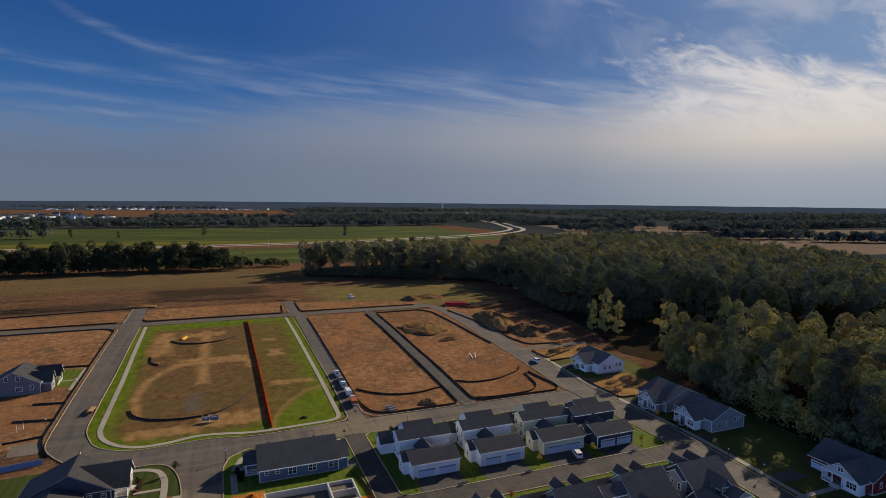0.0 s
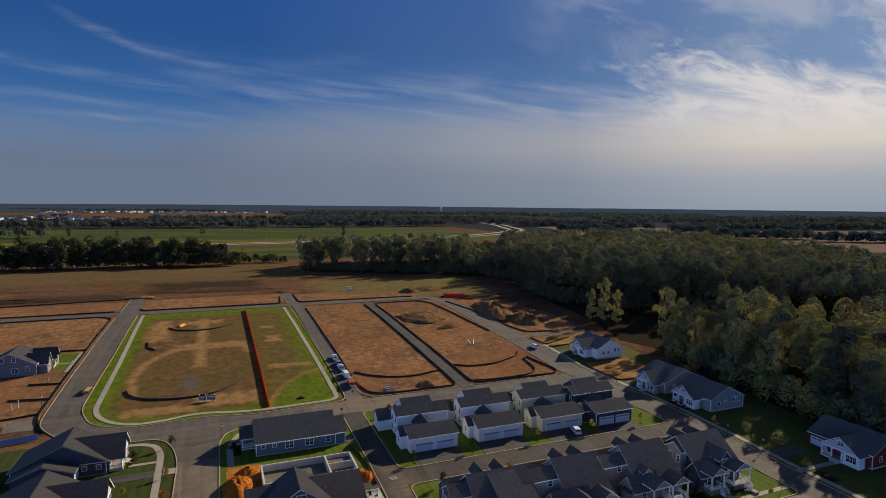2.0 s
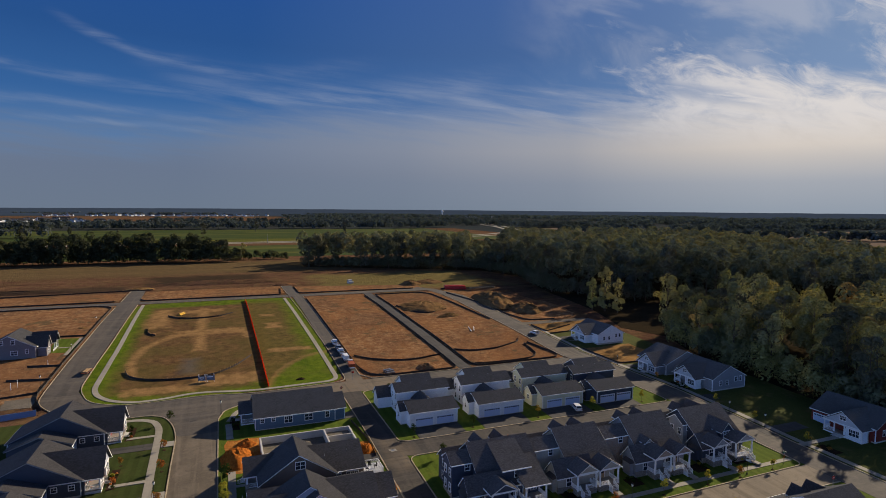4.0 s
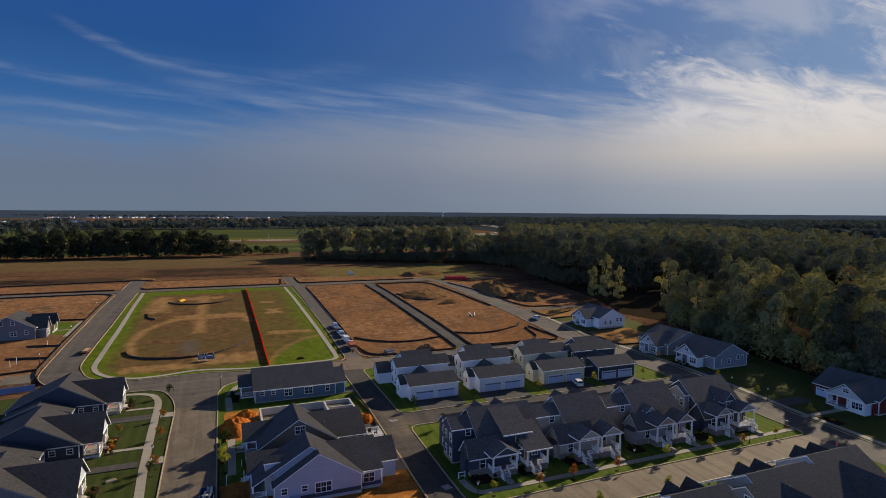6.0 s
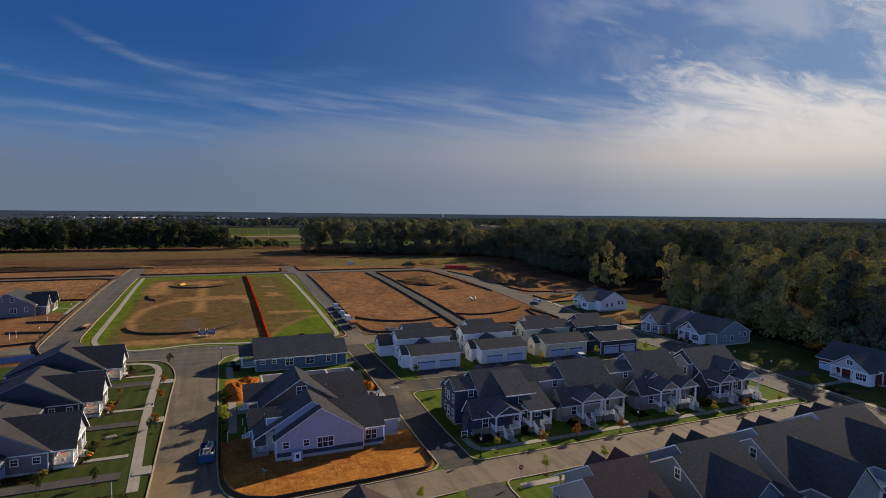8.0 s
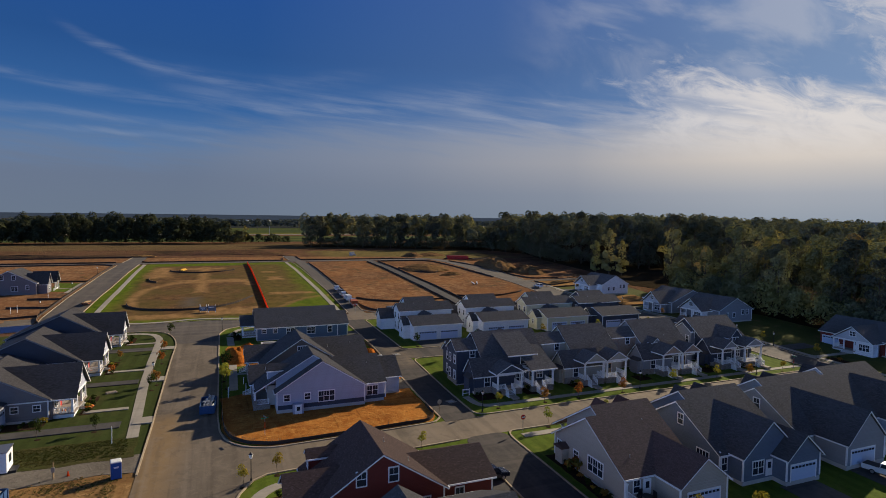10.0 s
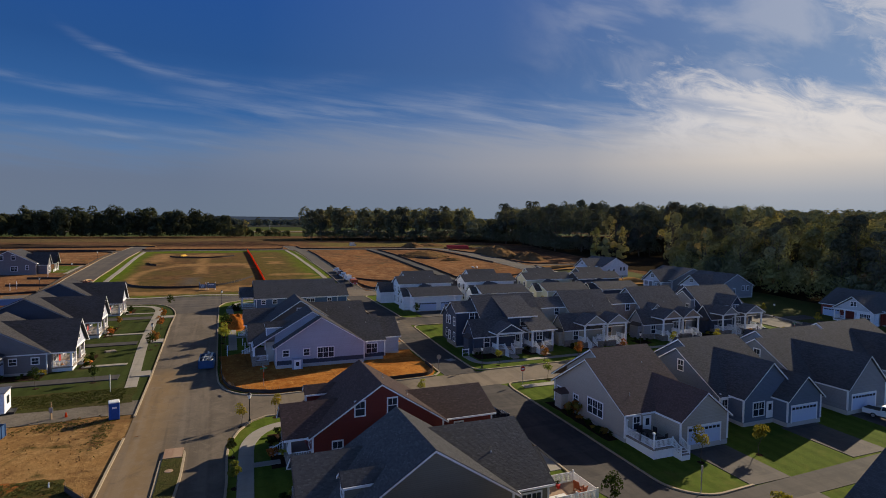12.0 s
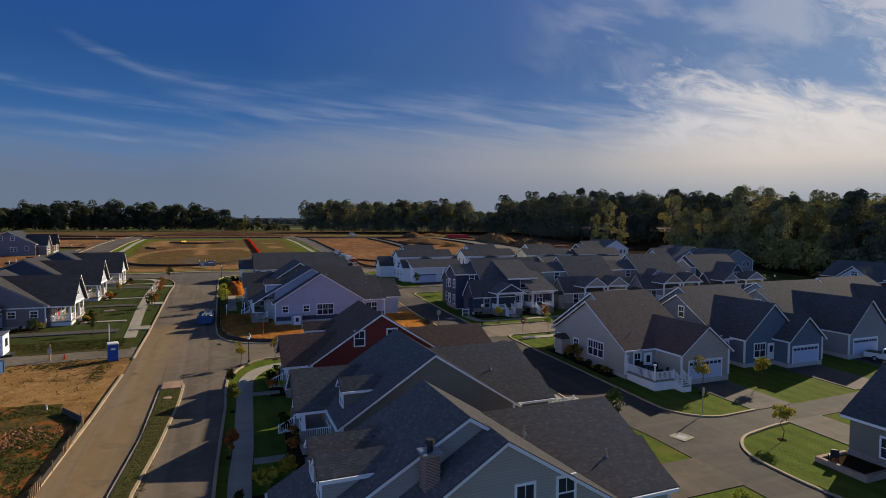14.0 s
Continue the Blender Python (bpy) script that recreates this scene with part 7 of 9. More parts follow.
def wood_stuff(name, label, places, height, radius, k, size, mat, seed, lobes=5, low=0.42):
    """Many crowns of a far wood as one mesh."""
    rng = np.random.default_rng(seed)
    cs, ns = [], []
    for x, y in places:
        f = rng.uniform(0.66, 1.16) if lobes or height < 25 else rng.uniform(0.74, 1.16) * (hollow(x, y) if x > 60 else 1.0)
        c, n = crown_points(rng, height * low * f, height * 0.95 * f, radius * f, k, lobes) if lobes else dome_points(rng, height * low * f, height * f, radius * rng.uniform(0.8, 1.15), k)
        cs.append(c + (x, y, gz(y))), ns.append(n)
    ob = part(name, quads_mesh(name, np.concatenate(cs), np.concatenate(ns), size, rng, mat, 0.45 if lobes else 0.16), mat)
    return tagged(ob, label, "woods", "", "stuff")


mid = [p for p in far if math.hypot(*p) < 430]
rest = [p for p in far if math.hypot(*p) >= 430]
wood_stuff("forest", "stand of yellowing broadleaf trees behind the edge", stand_far, 25.5, 5.6, 760, 0.66, "leaf_lit", 19, 0, 0.15)
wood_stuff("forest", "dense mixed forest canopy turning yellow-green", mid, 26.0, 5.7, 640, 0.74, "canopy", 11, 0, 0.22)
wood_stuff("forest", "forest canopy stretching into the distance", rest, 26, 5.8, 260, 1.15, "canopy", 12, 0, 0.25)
for x, y, k in ((186, 235, 0.86), (181.5, 240, 0.62), (190, 230, 0.66), (184, 190, 0.95)):
    plant_tree("tree", "tall yellow-green tree standing before the dark forest", "tree", FOREST[6 if y > 200 else 7], x, y, k, x * 3, "forest edge trees")
# floor sheet painting the shade between trunks over the brighter meadow
sheet("forest_floor", [(66, 482), (100, 464), (140, 442), (198, 410), (208, 360), (192, 312), (186, 285), (182, 240), (172, 205)] + FRONT[1:] + [(330, -60), (430, 160)] + WOOD[len(WALL):], "litter", 0.1, "leaf litter under the forest, darkened for the trees' shade", "forest floor")
for edge, mat, lab, seed in ((WALL[:9], "leaf", "brush and saplings along the forest edge, leaves toned for shade", 17), (FRONT, "leaf_lit", "grey-green brush and saplings along the avenue stand", 18)):
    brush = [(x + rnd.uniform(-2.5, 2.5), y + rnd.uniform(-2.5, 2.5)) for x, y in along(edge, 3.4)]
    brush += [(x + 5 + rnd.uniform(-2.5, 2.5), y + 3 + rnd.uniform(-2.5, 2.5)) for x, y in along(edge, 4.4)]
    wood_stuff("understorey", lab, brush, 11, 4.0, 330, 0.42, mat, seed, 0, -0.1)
# the hedgerow behind the meadow
row = [(x + rnd.uniform(-3, 3), 552 + rnd.uniform(-9, 12) - 0.05 * x) for x in range(-420, 6, 6)] + [(x + rnd.uniform(-3, 3), 565 + rnd.uniform(-6, 8) - 0.05 * x) for x in range(-420, -6, 9)]
thin = [(x + rnd.uniform(-2, 2), 562 + rnd.uniform(-4, 6)) for x in range(8, 60, 6)]
wood_stuff("hedgerow", "dark row of trees along the far side of the meadow", row, 25, 6.8, 750, 0.9, "leaf_far", 13, 0, -0.1)
scrub = [(x + rnd.uniform(-2, 2), 545 + rnd.uniform(-5, 14) - 0.05 * x) for x in range(-420, 20, 4)]
wood_stuff("hedgerow", "dense dark brush under the tree row", scrub, 12, 5.0, 330, 0.8, "leaf_far", 18, 0, -0.15)
wood_stuff("hedgerow", "thin low trees and brush at the gap", thin, 10, 4.2, 320, 0.7, "leaf_far", 14, 0, -0.15)
for x, y, s in ((-27, 1008, 0.95), (65, 1180, 0.8), (-224, 1044, 0.7), (-150, 999, 0.5), (-279, 1008, 0.75), (-300, 1168, 0.9), (206, 994, 0.9), (-140, 560, 0.75), (-60, 556, 0.8), (20, 566, 0.6)):
    plant_tree("tree", "lone dark tree standing in a field", "tree", FOREST[int(x) % 7], x, y, s, x, "field trees")


def belt(n, x0, x1, y0, y1, seed):
    r = random.Random(seed)
    return [(r.uniform(x0, x1), r.uniform(y0, y1)) for _ in range(n)]


far_places = []
for x0, x1, y0, y1, n in ((-900, 560, 1340, 1420, 330), (-1200, -250, 1010, 1050, 110), (-700, 300, 1500, 1560, 150), (200, 1000, 1500, 1900, 420), (1150, 1900, 1000, 1060, 170), (1150, 2300, 980, 1190, 300), (-200, 900, 1850, 1990, 200), (1300, 2600, 1500, 1700, 260)):
    far_places += belt(n, x0, x1, y0, y1, n)
for x0, y0, x1, y1, w, n in ((825, 752, 1010, 700, 16, 75), (925, 660, 1450, 430, 16, 150), (700, 1060, 870, 1020, 12, 45), (915, 942, 1040, 930, 16, 40), (740, 1350, 1160, 1360, 45, 150), (900, 1130, 1010, 1110, 12, 22), (590, 700, 690, 860, 40, 60), (1060, 1010, 1180, 1030, 30, 70)):
    r = random.Random(n)
    for i in range(n):
        f = r.random()
        far_places.append((x0 + (x1 - x0) * f + r.uniform(-w, w), y0 + (y1 - y0) * f + r.uniform(-w, w)))
wood_stuff("far_woods", "far woods and hedgerows between fields, haze in their leaf colour", far_places, 17, 10.0, 46, 3.0, "leaf_hazed", 15, 0, 0.0)
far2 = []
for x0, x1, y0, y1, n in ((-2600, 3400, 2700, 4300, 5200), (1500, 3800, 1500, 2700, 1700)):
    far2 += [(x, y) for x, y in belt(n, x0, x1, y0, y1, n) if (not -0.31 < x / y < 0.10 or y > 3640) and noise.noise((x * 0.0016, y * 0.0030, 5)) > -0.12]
wood_stuff("distant_woods", "woods reaching the horizon, tinted blue for haze", far2, 14, 15.0, 14, 6.0, "leaf_hazed", 16, 0, 0.0)


# low wooded rise along the horizon, its blue standing in for haze
def make_horizon():
    bm = bmesh.new()
    rows = []
    for i in range(161):
        a = radians(-75 + 240 * i / 160)
        hgt = 44 + 3.5 * noise.noise((i * 0.11, 0.3, 0)) + 2.2 * noise.noise((i * 0.9, 4, 0))
        rows.append([bm.verts.new((r * math.sin(a), r * math.cos(a), z)) for r, z in ((3600, 5.5), (4300, hgt * 0.75), (4550, hgt), (4860, 4))])
    for r, s in zip(rows, rows[1:]):
        for j in range(3):
            bm.faces.new((r[j], s[j], s[j + 1], r[j + 1]))
    bmesh.ops.recalc_face_normals(bm, faces=bm.faces[:])
    tagged(part("backdrop", bm, "hills"), "low wooded rise along the horizon, tinted blue for haze", "hills", "", "structure")


make_horizon()

# ---- building site: fences, heaps, stakes ----
def silt_fence(path, bend=0.0, hgt=0.75, stakes=4.0):
    pts = curve(path, bend) if bend else path
    mid = pts[len(pts) // 2]
    ob = thing("silt_fence", "black fabric silt fence on wooden stakes", "silt fence", mid[0], mid[1], 0, 0, "silt fences")
    bm = sweep(pts, 0.025, -0.15, hgt, 2.0)
    for v in bm.verts:
        v.co.x -= mid[0]
        v.co.y -= mid[1]
        if v.co.z - gz(v.co.y + mid[1]) > 0.2:
            v.co.z += 0.12 * noise.noise((v.co.x * 0.4, v.co.y * 0.4, 1))
    part("fabric", bm, "silt", ob)
    if stakes:
        if "stake" not in CACHE:
            CACHE["stake"] = mesh_of(bx(-0.03, 0.03, -0.03, 0.03, -0.2, 0.98), "stake", "wood")
        for x, y in along(pts, stakes)[::max(1, int(stakes / 3))]:
            part("stake", CACHE["stake"], None, ob, "", pose(x - mid[0] + 0.05, y - mid[1] + 0.05, gz(y)))
    return ob


for p, b, st in (([(-29.5, 204.5), (-28, 198.5), (-22, 194), (-13.5, 192.2), (-3.5, 193), (3.7, 199.7), (9.9, 210.7)], 4, 5), ([(-23, 283.5), (-18.5, 277.5), (-11, 275.2), (-1.6, 276.7), (5, 283)], 3, 5), ([(-29, 262), (-28, 252), (-25, 248.5)], 2, 4),
              ([(-110, 317.5), (-56, 318), (-50, 313), (-50, 258), (-50, 204), (-50.2, 188), (-46, 178)], 5, 8), ([(-60, 218.3), (-50, 217)], 0, 4), ([(-62, 205.4), (-50, 203.5)], 0, 4), ([(-60, 190), (-50.5, 192)], 0, 4), ([(-60, 257), (-50, 256.2)], 0, 4),
              ([(-112, 364), (-79, 368), (-51, 371), (-38, 372)], 0, 9), ([(-110, 330.5), (-52, 331)], 0, 9), ([(-40.5, 336), (-38, 330), (32, 329), (34, 356)], 2, 9), ([(42.6, 360), (42.2, 331), (80, 330), (112, 329)], 3, 9),
              ([(43.6, 312), (43.5, 260), (43.6, 221), (43.8, 188), (46, 179), (51, 176.2), (77.2, 176.2), (77.4, 190), (76.8, 225), (77, 252), (76.8, 312)], 3, 6), ([(45.3, 199.7), (50.3, 194.3), (58, 190.4), (66, 189.4), (77, 192.5)], 4, 5),
              ([(83, 310), (83, 235), (83.4, 205), (83.6, 179), (86, 176.3), (118, 176.2), (120.6, 180), (117, 197)], 3, 6), ([(83, 312.5), (110, 313), (115, 305), (119.6, 236)], 3, 8), ([(84, 196.5), (90.7, 192.8), (101, 193.1), (114, 199), (117, 204)], 3, 5), ([(115, 196), (113, 182), (107, 178), (91, 177.5), (85, 179)], 4, 5),
              ([(85, 277), (90.2, 259), (98.4, 256), (103.5, 265), (103.8, 283)], 4, 5), ([(125.5, 307), (132.4, 264), (132.6, 243), (136, 229), (150, 227.6)], 4, 6), ([(132.6, 220), (134, 209), (151, 215.8)], 2, 5), ([(133.2, 205), (150, 207)], 0, 5), ([(134.6, 183), (134.8, 161), (151, 160)], 2, 5),
              ([(-0.5, 122), (-0.45, 96), (-0.1, 89.4), (0.8, 86), (3, 83.5), (6.5, 81.9), (20, 82.4), (31.2, 83.2), (32.8, 85.2), (32.9, 90)], 1, 3), ([(-12.3, 34), (-11.9, 43), (-11.6, 50), (-11.6, 56), (-14, 59.5)], 1, 2), ([(32.6, 120), (32.8, 128), (31.4, 141)], 2, 4), ([(105, 67), (112, 66), (119, 62)], 3, 4), ([(128, 321), (142, 318.5), (165, 321)], 0, 8)):
    silt_fence(p, b, 0.66, st)
# orange safety fence across the park
of = thing("safety_fence", "bright orange plastic safety fence on metal stakes", "fence", 12.8, 245, 0, 0)
bm = sweep([(12.1, 314), (12.9, 228), (13.5, 177.6)], 0.05, 0.0, 1.25, 2.5)
for v in bm.verts:
    v.co -= Vector((12.8, 245, 0))
    if v.co.z - gz(v.co.y + 245) > 0.3:
        v.co.z += 0.15 * noise.noise((v.co.y * 0.3, 0, 0))
part("mesh", bm, "orange", of)
stake = mesh_of(tube(bmesh.new(), 0.03, 0.03, (0, 0, -0.2), (0, 0, 1.4), 5), "stake", "metal")
for i in range(40):
    y = 178 + i * 3.45
    part("stake", stake, None, of, "", pose(13.5 - (y - 177.6) * 0.0103 - 12.8 + 0.1, y - 245, gz(y)))


def heap(x, y, rx, ry, hgt, mat, label, seed, name="soil_mound", rz=0):
    """A mound with a rough, slumped surface."""
    bm = bmesh.new()
    n, m = 44, 18
    rings = []
    for j in range(m):
        f = j / (m - 1)
        ring = []
        for i in range(n):
            a = 2 * math.pi * i / n
            r = (1 - f) * (1 + 0.22 * noise.noise((math.cos(a) * 1.6 + seed, math.sin(a) * 1.6, f)))
            z = hgt * (math.sin(f * math.pi / 2) ** 0.8) * (1 + 0.25 * noise.noise((math.cos(a) * 2 * (1 - f) + seed, math.sin(a) * 2, 3))) + 0.16 * hgt * noise.noise((r * math.cos(a) * 5 + seed, r * math.sin(a) * 5, 7)) + 0.15 * hgt * noise.noise((r * math.cos(a) * 11 + seed, r * math.sin(a) * 11, 2))
            ring.append(bm.verts.new((rx * r * math.cos(a), ry * r * math.sin(a), z - 0.25)))
        rings.append(ring)
    for r, s in zip(rings, rings[1:]):
        for i in range(n):
            bm.faces.new((r[i], r[(i + 1) % n], s[(i + 1) % n], s[i]))
    ob = part(name, bm, mat)
    ob.matrix_world = pose(x, y, gz(y), 0, 0, rz)
    for p in ob.data.polygons:
        p.use_smooth = True
    return tagged(ob, label, "soil heap", "soil heaps")


heap(2.8, 128.5, 4.0, 5.0, 2.4, "clay_red", "tall heap of orange clay beside the foundation", 1)
heap(5.2, 135.5, 2.4, 2.2, 1.6, "clay_red", "small heap of orange clay beside the foundation", 2)
heap(31.3, 124.2, 2.2, 3.2, 1.3, "clay_red", "low heap of orange clay beside the lane", 3)
heap(97.5, 272, 12.5, 14, 2.7, "mound", "weedy brown soil heap on a bare lot", 4)
heap(103, 248, 7, 2.6, 1.6, "mound", "long low soil heap on a bare lot", 5, rz=10)
heap(141, 276, 10.5, 25, 4.6, "mound", "long brown soil bank with patches of weeds", 6, rz=-10)
heap(148, 252, 8, 14, 3.4, "mound", "bare soil bank below the trees", 7, rz=-25)
heap(116, 347, 7, 6, 3.0, "mound", "rough soil heap at the meadow", 8)
heap(130, 352, 12, 8, 2.4, "mound", "broken hummocks of soil and weeds", 9)
heap(67, 180.5, 4.2, 3.0, 1.7, "dirt", "fresh soil heap beside the street", 10)
heap(-46, 377, 9, 3, 1.5, "dirt_tan", "low soil berm closing the street end", 11)
heap(38, 372, 9, 3, 1.5, "dirt", "low soil berm closing the street end", 12)
heap(0, 392, 42, 8, 2.6, "meadow", "long grassy berm in the meadow", 13)
heap(-110, 380, 48, 6, 1.8, "meadow", "long grassy berm in the meadow", 16)
heap(-26, 252, 1.6, 3.4, 0.5, "dirt", "low heap of brown soil in the park", 14)
heap(-54.2, 270.3, 2.2, 1.5, 0.7, "dirt_tan", "small soil heap on a bare lot", 17)
heap(23.7, 181.8, 1.7, 1.1, 0.8, "mulch", "small dark heap of mulch at the park corner", 18)
heap(-20.5, 54.5, 4.6, 2.6, 0.6, "dirt", "torn clods of orange soil", 15)


def timber(x, y, ln, n, rz, mat, label, w=0.3, hgt=0.25, name="timber_stack"):
    ob = thing(name, label, "timber", x, y, gz(y), rz)
    for i in range(n):
        part("beam", mesh_of(bx(-ln / 2 + 0.1 * (i % 3), ln / 2, i * w * 1.3 - n * w * 0.65, i * w * 1.3 + w - n * w * 0.65, 0, hgt * (1 + i % 2), bevel=0.02), "beam", mat), None, ob)
    return ob


timber(136.5, 319, 13, 4, -14, "red", "stack of red steel pipes beside the road", 0.9, 1.0, "pipe_stack")
timber(136.5, 322.5, 12, 2, -14, "wood", "stack of pale boards behind red pipes", 0.7, 1.1)
timber(155, 319, 18, 3, 4, "wood", "pale boards lying on bare soil", 0.7, 0.3)
for rz in (66, 76):
    timber(103.5 - (rz - 71) * 0.2, 222, 8.5, 1, rz, "white", "pale pipe lying on a bare lot", 0.3, 0.3, "pipe")
timber(-17.3, 287, 5.5, 2, 72, "yellow", "yellow pipes lying in the park", 0.5, 0.4)
timber(53, 179.5, 3.0, 4, 15, "car_grey", "grey precast blocks near the kerb", 0.6, 0.5)
timber(80.2, 366, 3.2, 2, 20, "found", "pale concrete block in the meadow", 1.3, 1.2)


# ---- street furniture ----
def lamp(x, y, hgt=3.7):
    ob = thing("street_lamp", "dark post lamp with a pale lantern", "street lamp", x, y, None, 0, "street lamps")
    bm = tube(bmesh.new(), 0.16, 0.12, (0, 0, 0), (0, 0, 0.5), 8)
    part("base", bm, "black", ob)
    part("pole", tube(bmesh.new(), 0.06, 0.05, (0, 0, 0.4), (0, 0, hgt - 0.6), 8), "black", ob)
    head = part("lantern", tube(bmesh.new(), 0.14, 0.26, (0, 0, hgt - 0.6), (0, 0, hgt - 0.1), 6), "lamp_glass", ob, "pale glass lantern")
    part("cap", tube(bmesh.new(), 0.3, 0.04, (0, 0, hgt - 0.1), (0, 0, hgt + 0.18), 6), "black", head)
    return ob


for x, y in ((3.0, 71.8), (-0.4, 158.6), (41.3, 84.3), (76.2, 85.4), (-36.8, 170.2), (-51.2, 197.7), (53.2, 162.4), (-50.2, 231.6), (-50.2, 274.9), (-12.6, 117.1), (134.9, 102.3), (133.0, 112), (133, 160), (108, 85.4)):
    lamp(x, y)


def sign(x, y, rz, kind):
    label = {"stop": "red octagonal stop sign on a steel post", "name": "green street name sign on a post", "round": "back of a round road sign on a post"}[kind]
    ob = thing("road_sign", label, "road sign", x, y, None, rz)
    part("post", tube(bmesh.new(), 0.05, 0.05, (0, 0, -0.2), (0, 0, 2.9), 6), "metal", ob)
    if kind == "name":
        part("blade", bx(-0.55, 0.55, -0.02, 0.02, 2.75, 2.95), plain("sign_green", (0.02, 0.2, 0.09)), ob), part("blade", bx(-0.02, 0.02, -0.55, 0.55, 2.97, 3.17), "metal", ob)
        part("band", tube(bmesh.new(), 0.065, 0.065, (0, 0, 1.3), (0, 0, 2.3), 6), "orange", ob, "orange wrap on the post")
    else:
        part("plate", tube(bmesh.new(), 0.42, 0.42, (0, -0.03, 2.5), (0, -0.07, 2.5), 8 if kind == "stop" else 16), "red" if kind == "stop" else "metal", ob)
        if kind == "stop":
            part("lettering_bar", bx(-0.26, 0.26, -0.085, -0.065, 2.42, 2.58), "white", ob)
    return ob


sign(43.6, 74.4, 0, "stop"), sign(5.6, 85.6, 20, "name"), sign(43.6, 39.2, 30, "round"), sign(33.5, 84.8, 10, "round"), sign(120, 74.6, 0, "stop"), sign(120.4, 86, 10, "name"), sign(33, 161.8, 0, "stop"), sign(39.6, 176.0, 180, "stop")


def bin_skip(x, y, rz, ln=5.5, w=2.3, hgt=1.4, label="blue steel skip full of rubble"):
    ob = thing("skip", label, "skip", x, y, gz(y) + 0.12, rz)
    part("floor", bx(-ln / 2, ln / 2, -w / 2, w / 2, 0.1, 0.2), "blue_steel", ob)
    for q in ((-ln / 2, ln / 2, -w / 2, -w / 2 + 0.08), (-ln / 2, ln / 2, w / 2 - 0.08, w / 2), (-ln / 2, -ln / 2 + 0.08, -w / 2, w / 2), (ln / 2 - 0.08, ln / 2, -w / 2, w / 2)):
        part("side", bx(*q, 0.15, hgt), "blue_steel", ob)
    for i in range(7):
        x0 = -ln / 2 + 0.3 + i * (ln - 0.6) / 6
        for sy in (-1, 1):
            part("rib", bx(x0 - 0.05, x0 + 0.05, *sorted((sy * w / 2, sy * (w / 2 + 0.08))), 0.15, hgt), "blue_steel", ob)
    bm = bmesh.new()
    r = random.Random(int(x * 10))
    for i in range(26):
        c = pose(r.uniform(-ln / 2 + 0.5, ln / 2 - 0.5), r.uniform(-w / 2 + 0.4, w / 2 - 0.4), r.uniform(0.8, hgt + 0.15), r.uniform(0, 60), r.uniform(0, 60), r.uniform(0, 180))
        before = set(bm.verts)
        box(bm, -0.5, 0.5, -0.2, 0.2, -0.06, 0.06)
        bmesh.ops.transform(bm, matrix=c, verts=[v for v in bm.verts if v not in before])
    tagged(part("rubble", bm, "found", ob, "pale boards and rubble"), kind="stuff")
    return ob


bin_skip(-2.6, 99.5, 88), bin_skip(-25.0, 73.5, 84, 6.0, 2.4, 1.5, "blue steel skip standing in the yard")
ob = thing("portable_toilet", "blue portable toilet with a pale roof", "portable toilet", -12.9, 78.4, None, 12)
part("body", bx(-0.58, 0.58, -0.58, 0.58, 0.1, 2.15, bevel=0.04), "blue", ob), part("roof", bx(-0.62, 0.62, -0.62, 0.62, 2.15, 2.35, bevel=0.08), "lamp_glass", ob, "pale domed roof")
part("door", bx(-0.42, 0.42, -0.61, -0.57, 0.2, 2.0), "blue", ob), part("lettering_bar", bx(-0.26, 0.26, -0.63, -0.6, 1.5, 1.72), "white", ob), part("base", bx(-0.62, 0.62, -0.62, 0.62, 0, 0.12), "black", ob)
ob = thing("site_office", "white site cabin on blocks in the yard", "site cabin", -28.4, 84.6, None, 4)
part("body", bx(-2.6, 2.6, -1.5, 1.5, 0.4, 3.0, bevel=0.04), "s_white", ob), part("roof", bx(-2.7, 2.7, -1.6, 1.6, 3.0, 3.12), "metal", ob), part("window", bx(2.58, 2.66, -0.5, 0.5, 1.4, 2.4), "glass", ob), part("skid", bx(-2.6, 3.4, -0.9, 0.9, 0, 0.4), "black", ob)
ob = thing("sign_board", "slate-blue and white sales board on posts in the park", "sign board", -4.6, 188, None, -8)
part("panel", bx(-2.5, -0.3, -0.05, 0.05, 0.5, 1.8), "s_slate", ob), part("panel", bx(-0.1, 2.4, -0.05, 0.05, 0.5, 2.1), "s_slate", ob)
for x0 in (-2.3, -0.5, 0.1, 2.2):
    part("post", bx(x0 - 0.08, x0 + 0.08, 0.05, 0.2, -0.2, 2.5), "white", ob)
for i in range(4):
    part("lettering_bar", bx(-2.2 + 0.1 * i, -0.7 - 0.12 * i, -0.07, -0.05, 1.55 - 0.28 * i, 1.65 - 0.28 * i), "white", ob)
part("lettering_bar", bx(0.2, 1.9, -0.07, -0.05, 1.5, 1.75), "white", ob)
ob = thing("site_screen", "low blue fabric screen round the corner yard", "screen", -55, 172, None, 12)
part("fabric", bx(-10, 9, -0.05, 0.05, 0.1, 1.7), plain("blue_fabric", (0.16, 0.24, 0.42), 0.8, 0, 0.2, 0.5), ob)
for x0 in (-9.8, -5, 0, 4.5, 8.8):
    part("post", bx(x0 - 0.06, x0 + 0.06, 0.05, 0.17, -0.2, 1.8), "wood", ob)
ob = thing("realtor_sign", "white post with a small blue hanging sign", "sign", 0.6, 104, None, 80)
part("post", bx(-0.06, 0.06, -0.06, 0.06, -0.2, 2.0), "white", ob), part("arm", bx(-0.1, 1.0, -0.04, 0.04, 1.75, 1.85), "white", ob), part("panel", bx(0.1, 0.95, -0.03, 0.03, 0.9, 1.65), "blue", ob)
ob = thing("notice_frame", "white wooden notice frame on a lawn", "sign", 41.9, 92.6, None, 0)
